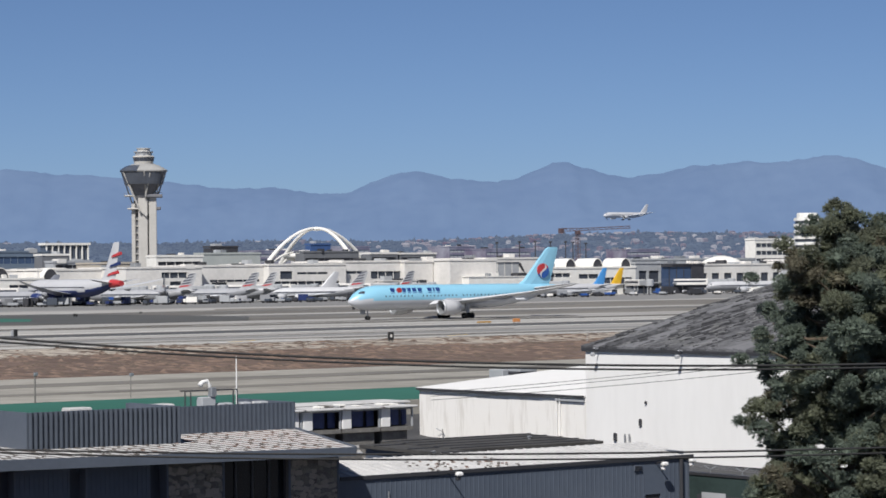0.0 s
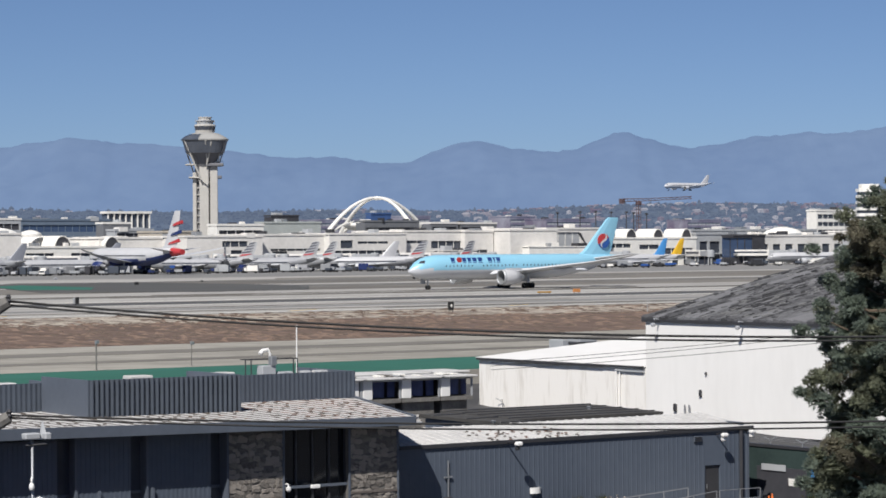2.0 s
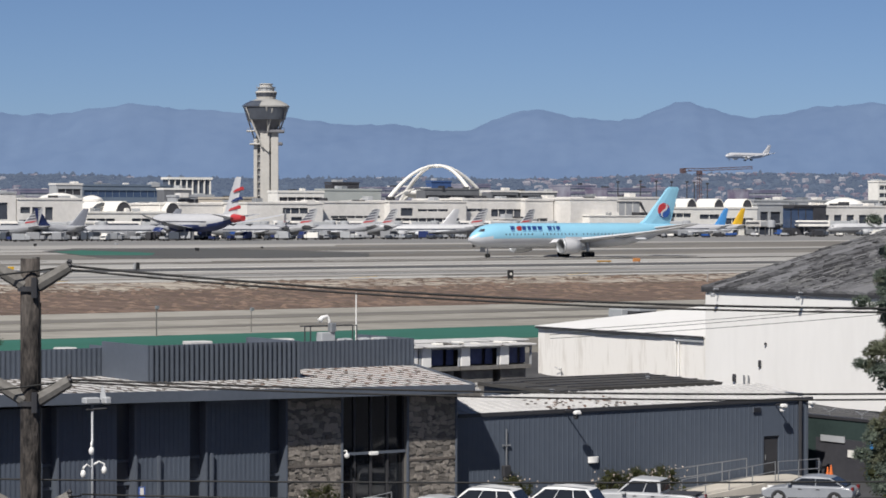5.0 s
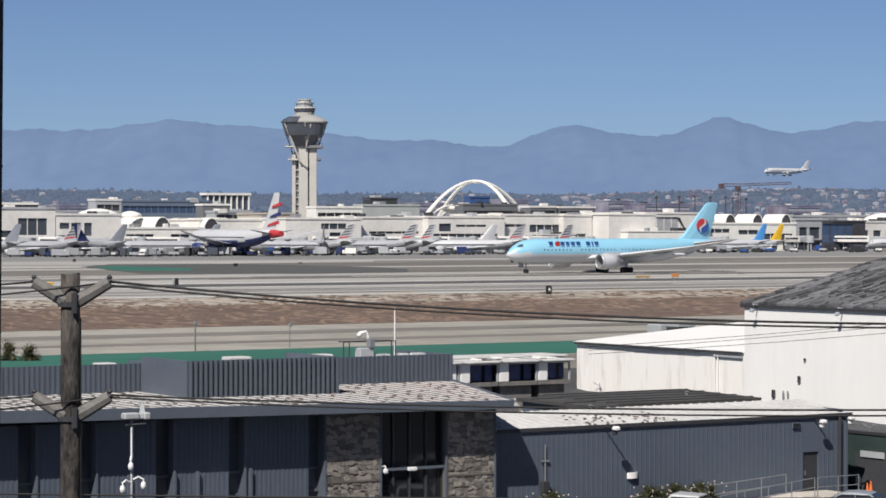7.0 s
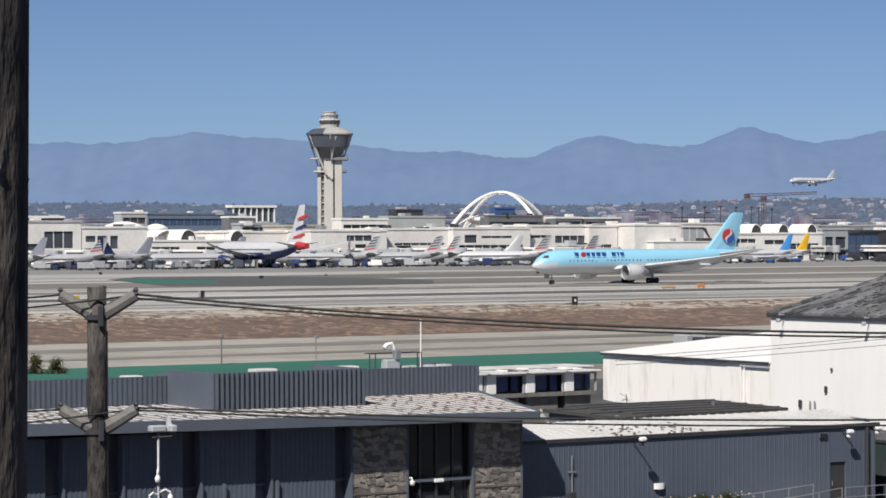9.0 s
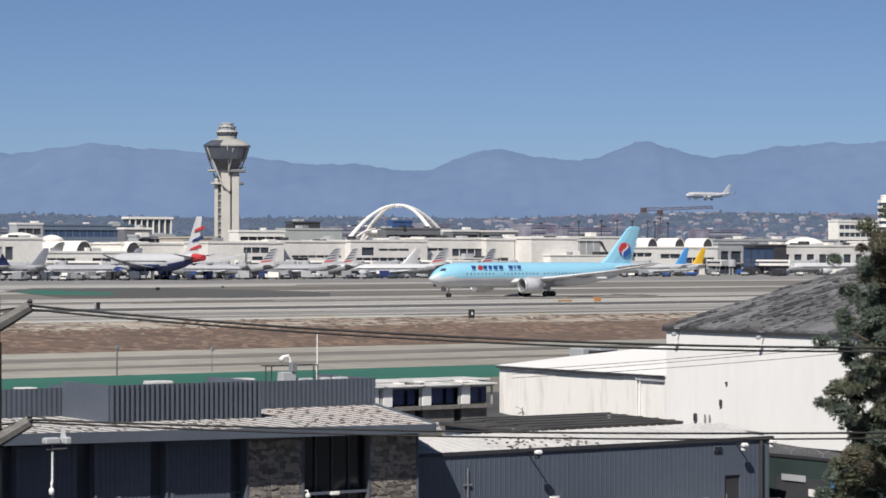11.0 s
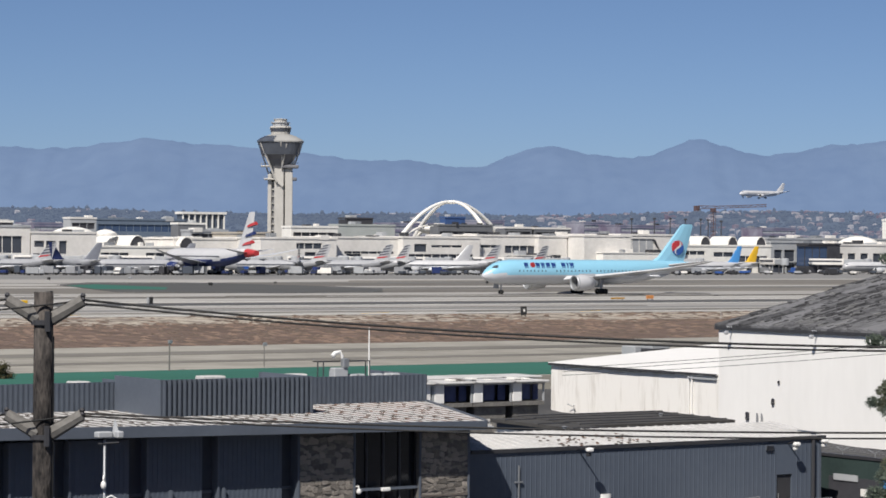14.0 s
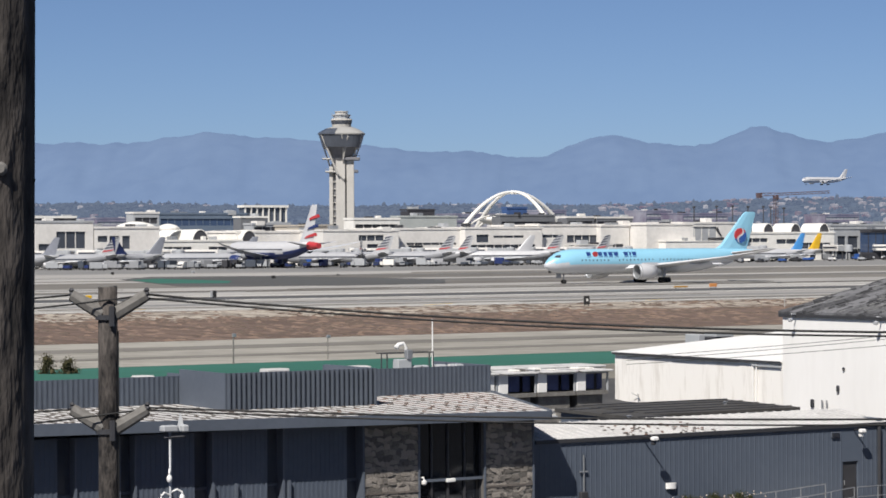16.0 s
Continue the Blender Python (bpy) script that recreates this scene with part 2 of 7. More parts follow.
# ---- mesh helpers ----
class Shape:
    """Collects boxes, tubes and lofts for one mesh."""

    def __init__(self):
        self.v, self.f, self.m = [], [], []

    def add(self, vs, fs, slot=0):
        o = len(self.v)
        self.v += [tuple(p) for p in vs]
        self.f += [tuple(i + o for i in q) for q in fs]
        self.m += [slot] * len(fs)
        return self

    def box(self, x0, x1, y0, y1, z0, z1, slot=0):
        vs = [(x, y, z) for z in (z0, z1) for y in (y0, y1) for x in (x0, x1)]
        return self.add(vs, [(0, 2, 3, 1), (4, 5, 7, 6), (0, 1, 5, 4), (2, 6, 7, 3), (0, 4, 6, 2), (1, 3, 7, 5)], slot)

    def bevel_box(self, x0, x1, y0, y1, z0, z1, b, slot=0):
        rings = []
        for z, k in ((z0, b), (z0 + b, 0), (z1 - b, 0), (z1, b)):
            a0, a1, c0, c1 = x0 + k, x1 - k, y0 + k, y1 - k
            rings.append([(a0 + b, c0, z), (a1 - b, c0, z), (a1, c0 + b, z), (a1, c1 - b, z), (a1 - b, c1, z), (a0 + b, c1, z), (a0, c1 - b, z), (a0, c0 + b, z)])
        return self.loft(rings, slot)

    def prism(self, pts, z0, z1, slot=0):
        n = len(pts)
        vs = [(x, y, z0) for x, y in pts] + [(x, y, z1) for x, y in pts]
        fs = [(i, (i + 1) % n, n + (i + 1) % n, n + i) for i in range(n)] + [tuple(range(n))[::-1], tuple(range(n, 2 * n))]
        return self.add(vs, fs, slot)

    def loft(self, rings, slot=0, cap=True):
        n = len(rings[0])
        vs = [p for r in rings for p in r]
        fs = [(k * n + i, k * n + (i + 1) % n, (k + 1) * n + (i + 1) % n, (k + 1) * n + i) for k in range(len(rings) - 1) for i in range(n)]
        if cap:
            fs += [tuple(range(n))[::-1], tuple(range((len(rings) - 1) * n, len(rings) * n))]
        return self.add(vs, fs, slot)

    def tube(self, pts, radii, seg=8, slot=0):
        pts = [Vector(p) for p in pts]
        if not isinstance(radii, (list, tuple)):
            radii = [radii] * len(pts)
        rings = []
        for i, p in enumerate(pts):
            d = (pts[min(i + 1, len(pts) - 1)] - pts[max(i - 1, 0)]).normalized()
            a = d.orthogonal().normalized() if abs(d.z) > 0.95 else d.cross(Vector((0, 0, 1))).normalized()
            b = d.cross(a)
            rings.append([p + (a * math.cos(2 * math.pi * k / seg) + b * math.sin(2 * math.pi * k / seg)) * radii[i] for k in range(seg)])
        return self.loft(rings, slot)

    def lathe(self, prof, seg=20, c=(0, 0), slot=0):
        """prof: (radius, z) pairs about the upright through c."""
        return self.loft([[(c[0] + r * math.cos(2 * math.pi * k / seg), c[1] + r * math.sin(2 * math.pi * k / seg), z) for k in range(seg)] for r, z in prof], slot)


def part(name, shape, material, parent=None, label="", smooth=False, base=(0, 0, 0)):
    """Links a shape as one mesh, under a thing or a part; base is taken off its points."""
    me = bpy.data.meshes.new(name)
    bx, by, bz = base
    me.from_pydata([(x - bx, y - by, z - bz) for x, y, z in shape.v], [], shape.f)
    for m in material if isinstance(material, (list, tuple)) else [material]:
        me.materials.append(m)
    me.polygons.foreach_set("material_index", shape.m)
    if smooth:
        me.polygons.foreach_set("use_smooth", [True] * len(shape.f))
    me.update()
    ob = new(name, me)
    if parent:
        ob.parent = parent
    if label:
        ob["label"] = label
    return ob


def thing(name, label, category, at=(0, 0, 0), group="", kind="", turn=0.0):
    e = new(name)
    e.location = at
    e.rotation_euler = (0, 0, turn)
    return tagged(e, label, category, group, kind)


def slab(name, material, x0, x1, y0, y1, z0, z1, label, category):
    return tagged(part(name, Shape().box(x0, x1, y0, y1, z0, z1), material), label, category, kind="structure")


# ---- ground, one sheet to the far hills ----
def smooth(a, b, x):
    k = min(1.0, max(0.0, (x - a) / (b - a)))
    return k * k * (3 - 2 * k)


SB, CB = math.sin(radians(BEARING)), math.cos(radians(BEARING))


def ground_z(e, n):
    y = e * SB + n * CB
    x = e * CB - n * SB
    z = 9.3 - 12.9 * smooth(2, 80, n) + 0.9 * smooth(130, 160, n) + 2.62 * smooth(183, 191, n)
    far = smooth(1750, 4100, y)
    z += far * (58 + 20 * noise.noise((x * 0.0022, y * 0.0012, 3.1)) + 3 * smooth(0, 900, x))
    return z


def axis(parts):
    out = []
    for a, b, step in parts:
        k = max(1, round((b - a) / step))
        out += [a + (b - a) * i / k for i in range(k)]
    return out + [parts[-1][1]]


def build_ground():
    xs = axis([(-1500, -200, 100), (-200, 260, 20), (260, 4300, 60)])
    ys = axis([(-400, -20, 40), (-20, 200, 5), (200, 240, 20), (240, 4900, 60)])
    vs = [(x, y, ground_z(x, y)) for y in ys for x in xs]
    w = len(xs)
    s = Shape()
    fs = [(j * w + i, j * w + i + 1, (j + 1) * w + i + 1, (j + 1) * w + i) for j in range(len(ys) - 1) for i in range(w - 1)]
    s.add(vs, fs)
    for k, q in enumerate(fs):
        e, n = vs[q[0]][0], vs[q[0]][1]
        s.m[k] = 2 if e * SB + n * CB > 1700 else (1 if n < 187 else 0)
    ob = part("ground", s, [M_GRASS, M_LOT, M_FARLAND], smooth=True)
    tagged(ob, "dry airfield ground falling from a hill and rising to far suburbs", "ground", kind="structure")


build_ground()

# runway, taxiways and bands of grass lie along the field
for name, m, n0, n1, h, label in [
    ("apron", M_APRON, 765, 1500, 0.06, "grey concrete apron before the terminals"),
    ("taxiway_1", M_CONC, 739, 767, 0.09, "pale concrete taxiway strip"),
    ("grass_band_1", M_GREYGRASS, 632, 737, 0.05, "dark grey-brown infield between taxiways"),
    ("taxiway_2", M_CONC, 612, 632, 0.08, "narrow pale concrete taxiway strip"),
    ("grass_band_2", M_GREYGRASS, 540, 610, 0.05, "grey-brown mown infield with dry stripes"),
    ("runway_1", M_CONC, 451, 540, 0.08, "pale concrete runway under the airliner"),
    ("shoulder_1", M_DARKASPH, 429, 449, 0.05, "dark asphalt shoulder beside the runway"),
    ("runway_2", M_CONC, 366, 429, 0.08, "pale concrete runway strip"),
    ("grass_band_3", M_TAN, 328, 364, 0.05, "tan dry grass with pale bare streaks"),
    ("earth_band", M_BROWN, 258, 328, 0.05, "reddish brown bare earth band"),
    ("service_road", M_SERV, 208.2, 257, 0.07, "pale concrete perimeter strip"),
    ("service_road_shade", M_GREYGRASS, 236, 243, 0.11, "darker grass strip in the pale concrete"),
    ("service_road_verge", M_GREYGRASS, 220, 224, 0.10, "thin darker strip in the pale concrete"),
    ("green_band", M_GREEN, 188, 208, 0.06, "green painted asphalt band"),
]:
    slab(name, m, -600, 2600, n0, n1, -0.4, h, label, "ground")

slab("retaining_wall", M_SERV, -600, 2600, 187.55, 187.99, -2.2, 0.03, "low pale concrete wall below the green band", "wall")

# painted lines and rubber on the strips
for name, m, e0, e1, n0, n1 in [
    ("runway_edge_line", M_WHITE, -400, 1500, 456, 457.0), ("runway_edge_line", M_WHITE, -400, 1500, 424.5, 425.3),
    ("runway_edge_line", M_WHITE, -400, 1500, 369, 369.8),
    ("tyre_marks", M_APRON, -400, 1500, 486, 500), ("tyre_marks", M_APRON, -400, 1500, 392, 402)]:
    slab(name, m, e0, e1, n0, n1, 0.0, 0.105, "line worn along the concrete strip", "marking")
rng = random.Random(55)
for i in range(18):
    e0, n0 = rng.uniform(60, 520), rng.choice((rng.uniform(368, 428), rng.uniform(453, 538), rng.uniform(545, 735)))
    m, w = rng.choice((M_GREYGRASS, M_APRON, M_APRON)), rng.uniform(.6, 2.0) * (1 if n0 < 540 else 2)
    slab("tyre_marks", m, e0, e0 + rng.uniform(60, 330), n0, n0 + w, 0.0, 0.14 + .004 * i, "dark streak worn along the pavement", "marking")
def wedge(name, m, pts, z, label):
    tagged(part(name, Shape().prism(pts, 0.0, z), m), label, "marking", kind="structure")


wedge("taxiway_apron", M_CONC, [(-600, 634), (312.68, 645), (315.40, 652), (358.66, 692), (432.42, 712), (448.21, 738), (-600, 738)], 0.10, "broad pale concrete taxiway junction")
wedge("infield_dark", M_INFIELD, [(p[0], p[1]) for p in ((375.54, 600.96, 0.00), (368.40, 696.38, 0.00), (337.72, 702.98, 0.00), (307.30, 658.86, 0.00), (275.34, 556.68, 0.00), (306.82, 535.44, 0.00), (338.45, 541.61, 0.00))], 0.13, "dark pointed infield with a green tinge")
wedge("infield_green", M_GREEN, [(p[0], p[1]) for p in ((319.32, 616.10, 0.00), (322.89, 666.77, 0.00), (305.59, 648.15, 0.00), (288.15, 595.03, 0.00), (302.58, 585.29, 0.00))], 0.15, "green painted patch at the infield tip")
for u0, n0 in ((170.24, 362), (227.01, 362), (271.38, 362)):
    wedge("taxi_fillet", M_YELLOW, [(u0, 370), (u0 + 9, 376), (u0 + 9.6, 376), (u0 + 0.8, 370)], 0.12, "faded yellow turn-off line on concrete")

# low weeds and bare patches over the earth bands
def build_weeds():
    rng = random.Random(77)
    s = Shape()
    for n0, n1, count, mix in ((331, 363, 3000, (0, 0, 0, 1, 1, 2)), (316, 334, 900, (0, 1, 1, 2, 2)), (259, 330, 6000, (1, 1, 1, 1, 2, 2, 2, 2))):
        for i in range(count):
            e, n = rng.uniform(70, 430), rng.uniform(n0, n1)
            if noise.noise((e * .03, n * .05, 4.0)) + rng.uniform(-.5, .5) < -.15:
                continue
            slot = rng.choice(mix)
            a, b = rng.uniform(.15, .55) * (1.7 if slot == 0 and n > 331 else 1), rng.uniform(.8, 2.6)
            k = rng.randint(6, 8)
            o = rng.random() * 6.28
            ring = [(e + a * rng.uniform(.6, 1.2) * math.cos(o + j * 6.2832 / k), n + b * rng.uniform(.6, 1.2) * math.sin(o + j * 6.2832 / k), .045) for j in range(k)]
            s.add(ring + [(e + rng.uniform(-.3, .3) * a, n, rng.uniform(.1, .3) if slot else rng.uniform(.06, .14))], [(j, (j + 1) % k, k) for j in range(k)], slot)
    tagged(part("dry_weeds", s, [M_PALETUFT, M_BROWNTUFT, M_REDTUFT]), "straw and brown weeds scattered over bare earth", "weeds", kind="stuff")


build_weeds()

# ---- mountains far behind, plain backdrop with its haze put in as glow ----
def build_mountains():
    # bumps along the ridge: centre, breadth and height over the mean crest
    peaks = [(-600, 75, 15.3), (-500, 75, 5.4), (-800, 120, -3.4), (-300, 90, -7.5), (-200, 75, -14), (-100, 75, -16), (0, 75, -28.6), (110, 62, 9.5), (200, 75, -3.2),
             (300, 75, -13), (395, 70, 25), (500, 75, -9), (600, 75, 2.8), (700, 75, 15.7), (800, 75, 8.9), (890, 75, 27)]
    s = Shape()
    nx, ny = 300, 16
    vs = []
    for j in range(ny):
        y = 4230 + 34 * j
        k = smooth(0, 1, j / (ny - 1))
        for i in range(nx):
            x = -1300 + 2700 * i / (nx - 1)
            top = 185.9 + sum(h * math.exp(-((x - c) / w) ** 2) for c, w, h in peaks)
            top += 4.5 * noise.fractal((x * 0.02, 0, 7.7), 0.6, 2.0, 5)
            rid = noise.fractal((x * 0.009 + 0.3 * noise.noise((x * 0.01, y * 0.01, 1)), y * 0.008, 2.2), 0.7, 2.1, 5)
            z = 20 + (top - 20) * k + 26 * rid * k * (1 - k) * 2
            vs.append((x * CB + y * SB, -x * SB + y * CB, z))
    s.add(vs, [(j * nx + i, j * nx + i + 1, (j + 1) * nx + i + 1, (j + 1) * nx + i) for j in range(ny - 1) for i in range(nx - 1)])
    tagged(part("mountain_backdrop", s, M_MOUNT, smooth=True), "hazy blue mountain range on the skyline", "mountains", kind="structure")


build_mountains()


# ---- far suburb: woods and houses on the rise ----
def blob(s, x, y, z, r, h, rng, slot=0):
    seg = 6
    rings = []
    for a, b in ((0.55, 0.0), (1.0, 0.35), (0.8, 0.75), (0.2, 1.0)):
        o = rng.random() * 6.28
        rings.append([(x + r * a * rng.uniform(0.75, 1.2) * math.cos(o + k * 6.2832 / seg), y + r * a * rng.uniform(0.75, 1.2) * math.sin(o + k * 6.2832 / seg), z + h * b * rng.uniform(0.9, 1.1)) for k in range(seg)])
    s.loft(rings, slot)


def build_suburb():
    rng = random.Random(5)
    trees, houses = Shape(), Shape()
    for i in range(13000):
        y = 1800 + 2400 * rng.random() ** 0.8
        x = rng.uniform(-0.25, 0.24) * y
        e, n = x * CB + y * SB, -x * SB + y * CB
        z = ground_z(e, n)
        h = rng.uniform(3.5, 8) * (1.6 if rng.random() < 0.06 else 1)
        blob(trees, e, n, z - 1.5, rng.uniform(2.2, 5.5), h * .8, rng)
    for i in range(650):
        y = 1850 + 2200 * rng.random()
        k = rng.random()
        x = (0.02 + 0.21 * k if rng.random() < 0.7 else rng.uniform(-0.24, 0.22)) * y
        e, n = x * CB + y * SB, -x * SB + y * CB
        z = ground_z(e, n) + rng.uniform(.5, 3.5)
        w, d, h = rng.uniform(3, 11), rng.uniform(4, 8), rng.uniform(.6, 2.0)
        houses.box(e - w / 2, e + w / 2, n - d / 2, n + d / 2, z - 3, z + h)
        houses.add([(e - w / 2, n - d / 2, z + h), (e + w / 2, n - d / 2, z + h), (e + w / 2, n + d / 2, z + h), (e - w / 2, n + d / 2, z + h), (e - w / 2, n, z + h + 1), (e + w / 2, n, z + h + 1)],
                   [(0, 1, 5, 4), (3, 4, 5, 2), (0, 4, 3), (1, 2, 5)])
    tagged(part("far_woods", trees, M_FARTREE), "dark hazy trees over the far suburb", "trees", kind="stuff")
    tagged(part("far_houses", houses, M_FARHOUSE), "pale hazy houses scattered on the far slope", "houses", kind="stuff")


build_suburb()

# ---- control tower ----
def build_tower():
    x, y = 752.6, 1315.0
    th = thing("control_tower", "tall pale concrete airport control tower with flared dark cab base", "tower", (x, y, 0), turn=-radians(29.8))
    # shaft: a slim stair pier, and two broad piers round a dark core
    # core coloured darker than the piers to put shade in the recess
    part("core", Shape().box(-4.8, 6.6, -1.6, 5.0, 0, 56), M_TOWERDK, th, "recessed core darkened for shade")
    for x0, x1, y0, y1, h in ((-7.1, -4.9, -3.0, 1.5, 52), (-3.3, 2.0, -4.8, 1.0, 57.5), (2.7, 7.0, -4.4, 1.5, 58.5), (-6.0, -1.0, 2.5, 6.5, 54), (1.0, 6.5, 2.8, 6.5, 56)):
        part("pier", Shape().bevel_box(x0, x1, y0, y1, 0, h, .3), M_TOWER, th)
    for k in range(12):
        part("stair_landing", Shape().box(-4.88, -3.32, -2.6, -1.62, 4 + 3.9 * k, 4.5 + 3.9 * k), M_TOWER, th)
    # balconies step round the shaft at two levels
    def slab_round(x0, x1, y0, y1, z0, z1, m=None):
        part("balcony", Shape().bevel_box(x0, x1, y0, y1, z0, z1, .35), m or M_TOWER, th)
    slab_round(.4, 10.4, -6.6, 1.5, 55.4, 57.2, M_TOWERDK)
    slab_round(-11.2, -3.6, -4.5, 1.5, 56.0, 56.9)
    slab_round(-9.4, -2.8, -5.4, 0, 48.6, 49.6)
    slab_round(6.2, 9.4, -4.0, 2.0, 48.4, 50.2, M_TOWERDK)
    part("balcony_ramp", Shape().loft([[(-3.6, yy, 48.8), (-2.0, yy, 49.8), (2.0, yy, 46.4), (1.4, yy, 44.4)] for yy in (-6.2, -4.82)]), M_TOWER, th)
    for x0, x1, z in ((.6, 10.2, 57.2), (-11.0, -3.8, 56.9), (-9.2, -3.0, 49.6)):
        part("railing", Shape().tube([(x0, -4.4, z + 1.1), (x1, -4.4, z + 1.1)], .1, 4).tube([(x0, -4.4, z), (x0, -4.4, z + 1.1)], .1, 4).tube([(x1, -4.4, z), (x1, -4.4, z + 1.1)], .1, 4), M_STEEL, th)

    def ring(q, z, sq=.55, k0=0, k1=32, n=32):
        out = []
        for k in range(k0, k1):
            a = (k + .5) * 2 * math.pi / n
            c, sn = math.cos(a), math.sin(a)
            out.append((q * math.copysign(abs(c) ** sq, c), q * math.copysign(abs(sn) ** sq, sn), z))
        return out
    part("funnel", Shape().loft([ring(3.4, 49.5), ring(4.3, 54), ring(6.2, 58), ring(8.2, 61), ring(10.4, 63.4)]), M_TOWERDK, th, "dark flared underside")
    part("fascia", Shape().loft([ring(10.9, 63.0), ring(12.9, 70.0)]), M_TOWERGLASS, th, "dark slanted glass fascia")
    part("roof_wing", Shape().loft([ring(13.3, 70.01), ring(13.4, 70.7), ring(11.6, 72.0), ring(8.8, 73.6, .65), ring(6.0, 74.6, .9)]), M_TOWERROOF, th)
    # dark glazed lens on the west side of the roof wing
    lens = [ring(q, z, sq, 15, 24) for q, z, sq in ((13.6, 70.3, .55), (13.55, 70.95, .55), (11.75, 72.25, .55), (9.2, 73.6, .62))]
    n = len(lens[0])
    part("glass_lens", Shape().add([p for r in lens for p in r], [(j * n + i, j * n + i + 1, (j + 1) * n + i + 1, (j + 1) * n + i) for j in range(3) for i in range(n - 1)]), M_TOWERGLASS, th, "dark glazed lens panel")
    # long raking struts from the shaft to the rim
    for p, q, r in (((-2.2, -6.6, 47.5), (-11.4, -9.6, 70), .55), ((1.2, -5.6, 56), (.2, -13.0, 70), .5), ((.8, -5.6, 55), (3.6, -12.6, 69), .5), ((7.4, -4, 57), (8.6, -11, 69), .42), ((7.6, 3, 56), (12.2, 4, 69.5), .42),
                    ((-6.6, 2, 52), (-12.4, 4, 69.5), .42), ((-2, 6.5, 54), (-4, 12.8, 70), .5), ((4, 6.5, 54), (5, 12.6, 70), .5)):
        part("strut", Shape().tube([p, q], r, 6), M_TOWER, th)
    part("cab_base", Shape().lathe([(5.3, 74.4), (5.5, 75.9), (5.3, 76.0)], 16), M_TOWER, th)
    part("cab_glass", Shape().lathe([(5.5, 76.0), (6.0, 78.2)], 16), M_GLASS, th, "dark slanted cab windows")
    for k in range(16):
        a = k * math.pi / 8
        part("mullion", Shape().tube([(5.55 * math.cos(a), 5.55 * math.sin(a), 76.0), (6.05 * math.cos(a), 6.05 * math.sin(a), 78.3)], 0.07, 4), M_TOWERDK, th)
    part("cab_roof", Shape().lathe([(6.1, 78.2), (6.2, 78.6), (5.6, 79.2)], 16), M_TOWER, th)
    part("roof_gallery", Shape().lathe([(4.6, 79.2), (4.8, 80.9), (5.3, 81.1), (5.3, 81.6), (4.2, 81.7)], 16), M_TGREY, th)
    part("upper_deck", Shape().lathe([(3.6, 81.7), (3.6, 83.0), (4.0, 83.1), (4.0, 83.5), (3.0, 83.6)], 14), M_TOWER, th)
    for k in range(10):
        a = k * math.pi / 5 + .3
        part("aerial", Shape().tube([(5.7 * math.cos(a), 5.7 * math.sin(a), 79), (5.7 * math.cos(a), 5.7 * math.sin(a), 81.4 + (k % 3) * .7)], 0.1, 4), M_STEEL, th)


M_TOWERROOF = mat("grey_tower_roof", (0.33, 0.325, 0.31), None, 0.2, 0.7)
M_TOWERGLASS = mat("tower_dark_glass", (0.085, 0.095, 0.115), (0.06, 0.068, 0.085), 0.3, 0.2, spec=0.6)
build_tower()


# ---- parabolic arch building ----
def build_arches():
    x, y = 882.57, 1334.65
    th = thing("arched_building", "white crossed parabolic arches over a round restaurant", "landmark building", (x, y, 0))
    top, rad = 39.2, 50.0
    for k in range(4):
        a = k * math.pi / 2 + 0.058
        pts, rr = [], []
        for i in range(25):
            s = i / 24 * rad
            pts.append((s * math.cos(a), s * math.sin(a), (top - 0.6) * (1 - (s / rad) ** 2)))
            rr.append(0.85 + 1.35 * (i / 24) ** 2)
        part("arch_leg", Shape().tube(pts, rr, 8), M_WHITE, th, smooth=True)
        low = [(rad * q * math.cos(a), rad * q * math.sin(a), (top - 0.6) * (1 - q * q) * f) for q, f in ((0.35, 0.72), (0.5, 0.78), (0.66, 0.86), (0.8, 0.93))]
        part("lower_rib", Shape().tube(low, [0.55, 0.65, 0.8, 1.1], 6), M_WHITE, th, smooth=True)
    part("hub", Shape().lathe([(2.2, 37.2), (3.0, 38.4), (2.0, 39.4)], 12), M_WHITE, th)
    part("disc", Shape().lathe([(8, 17), (18, 20), (20.5, 21.5), (20.5, 23.2), (9, 24.2)], 28), M_WHITE, th, smooth=True)
    part("core", Shape().lathe([(7, 0), (7, 20)], 16), M_TERM2, th)


build_arches()


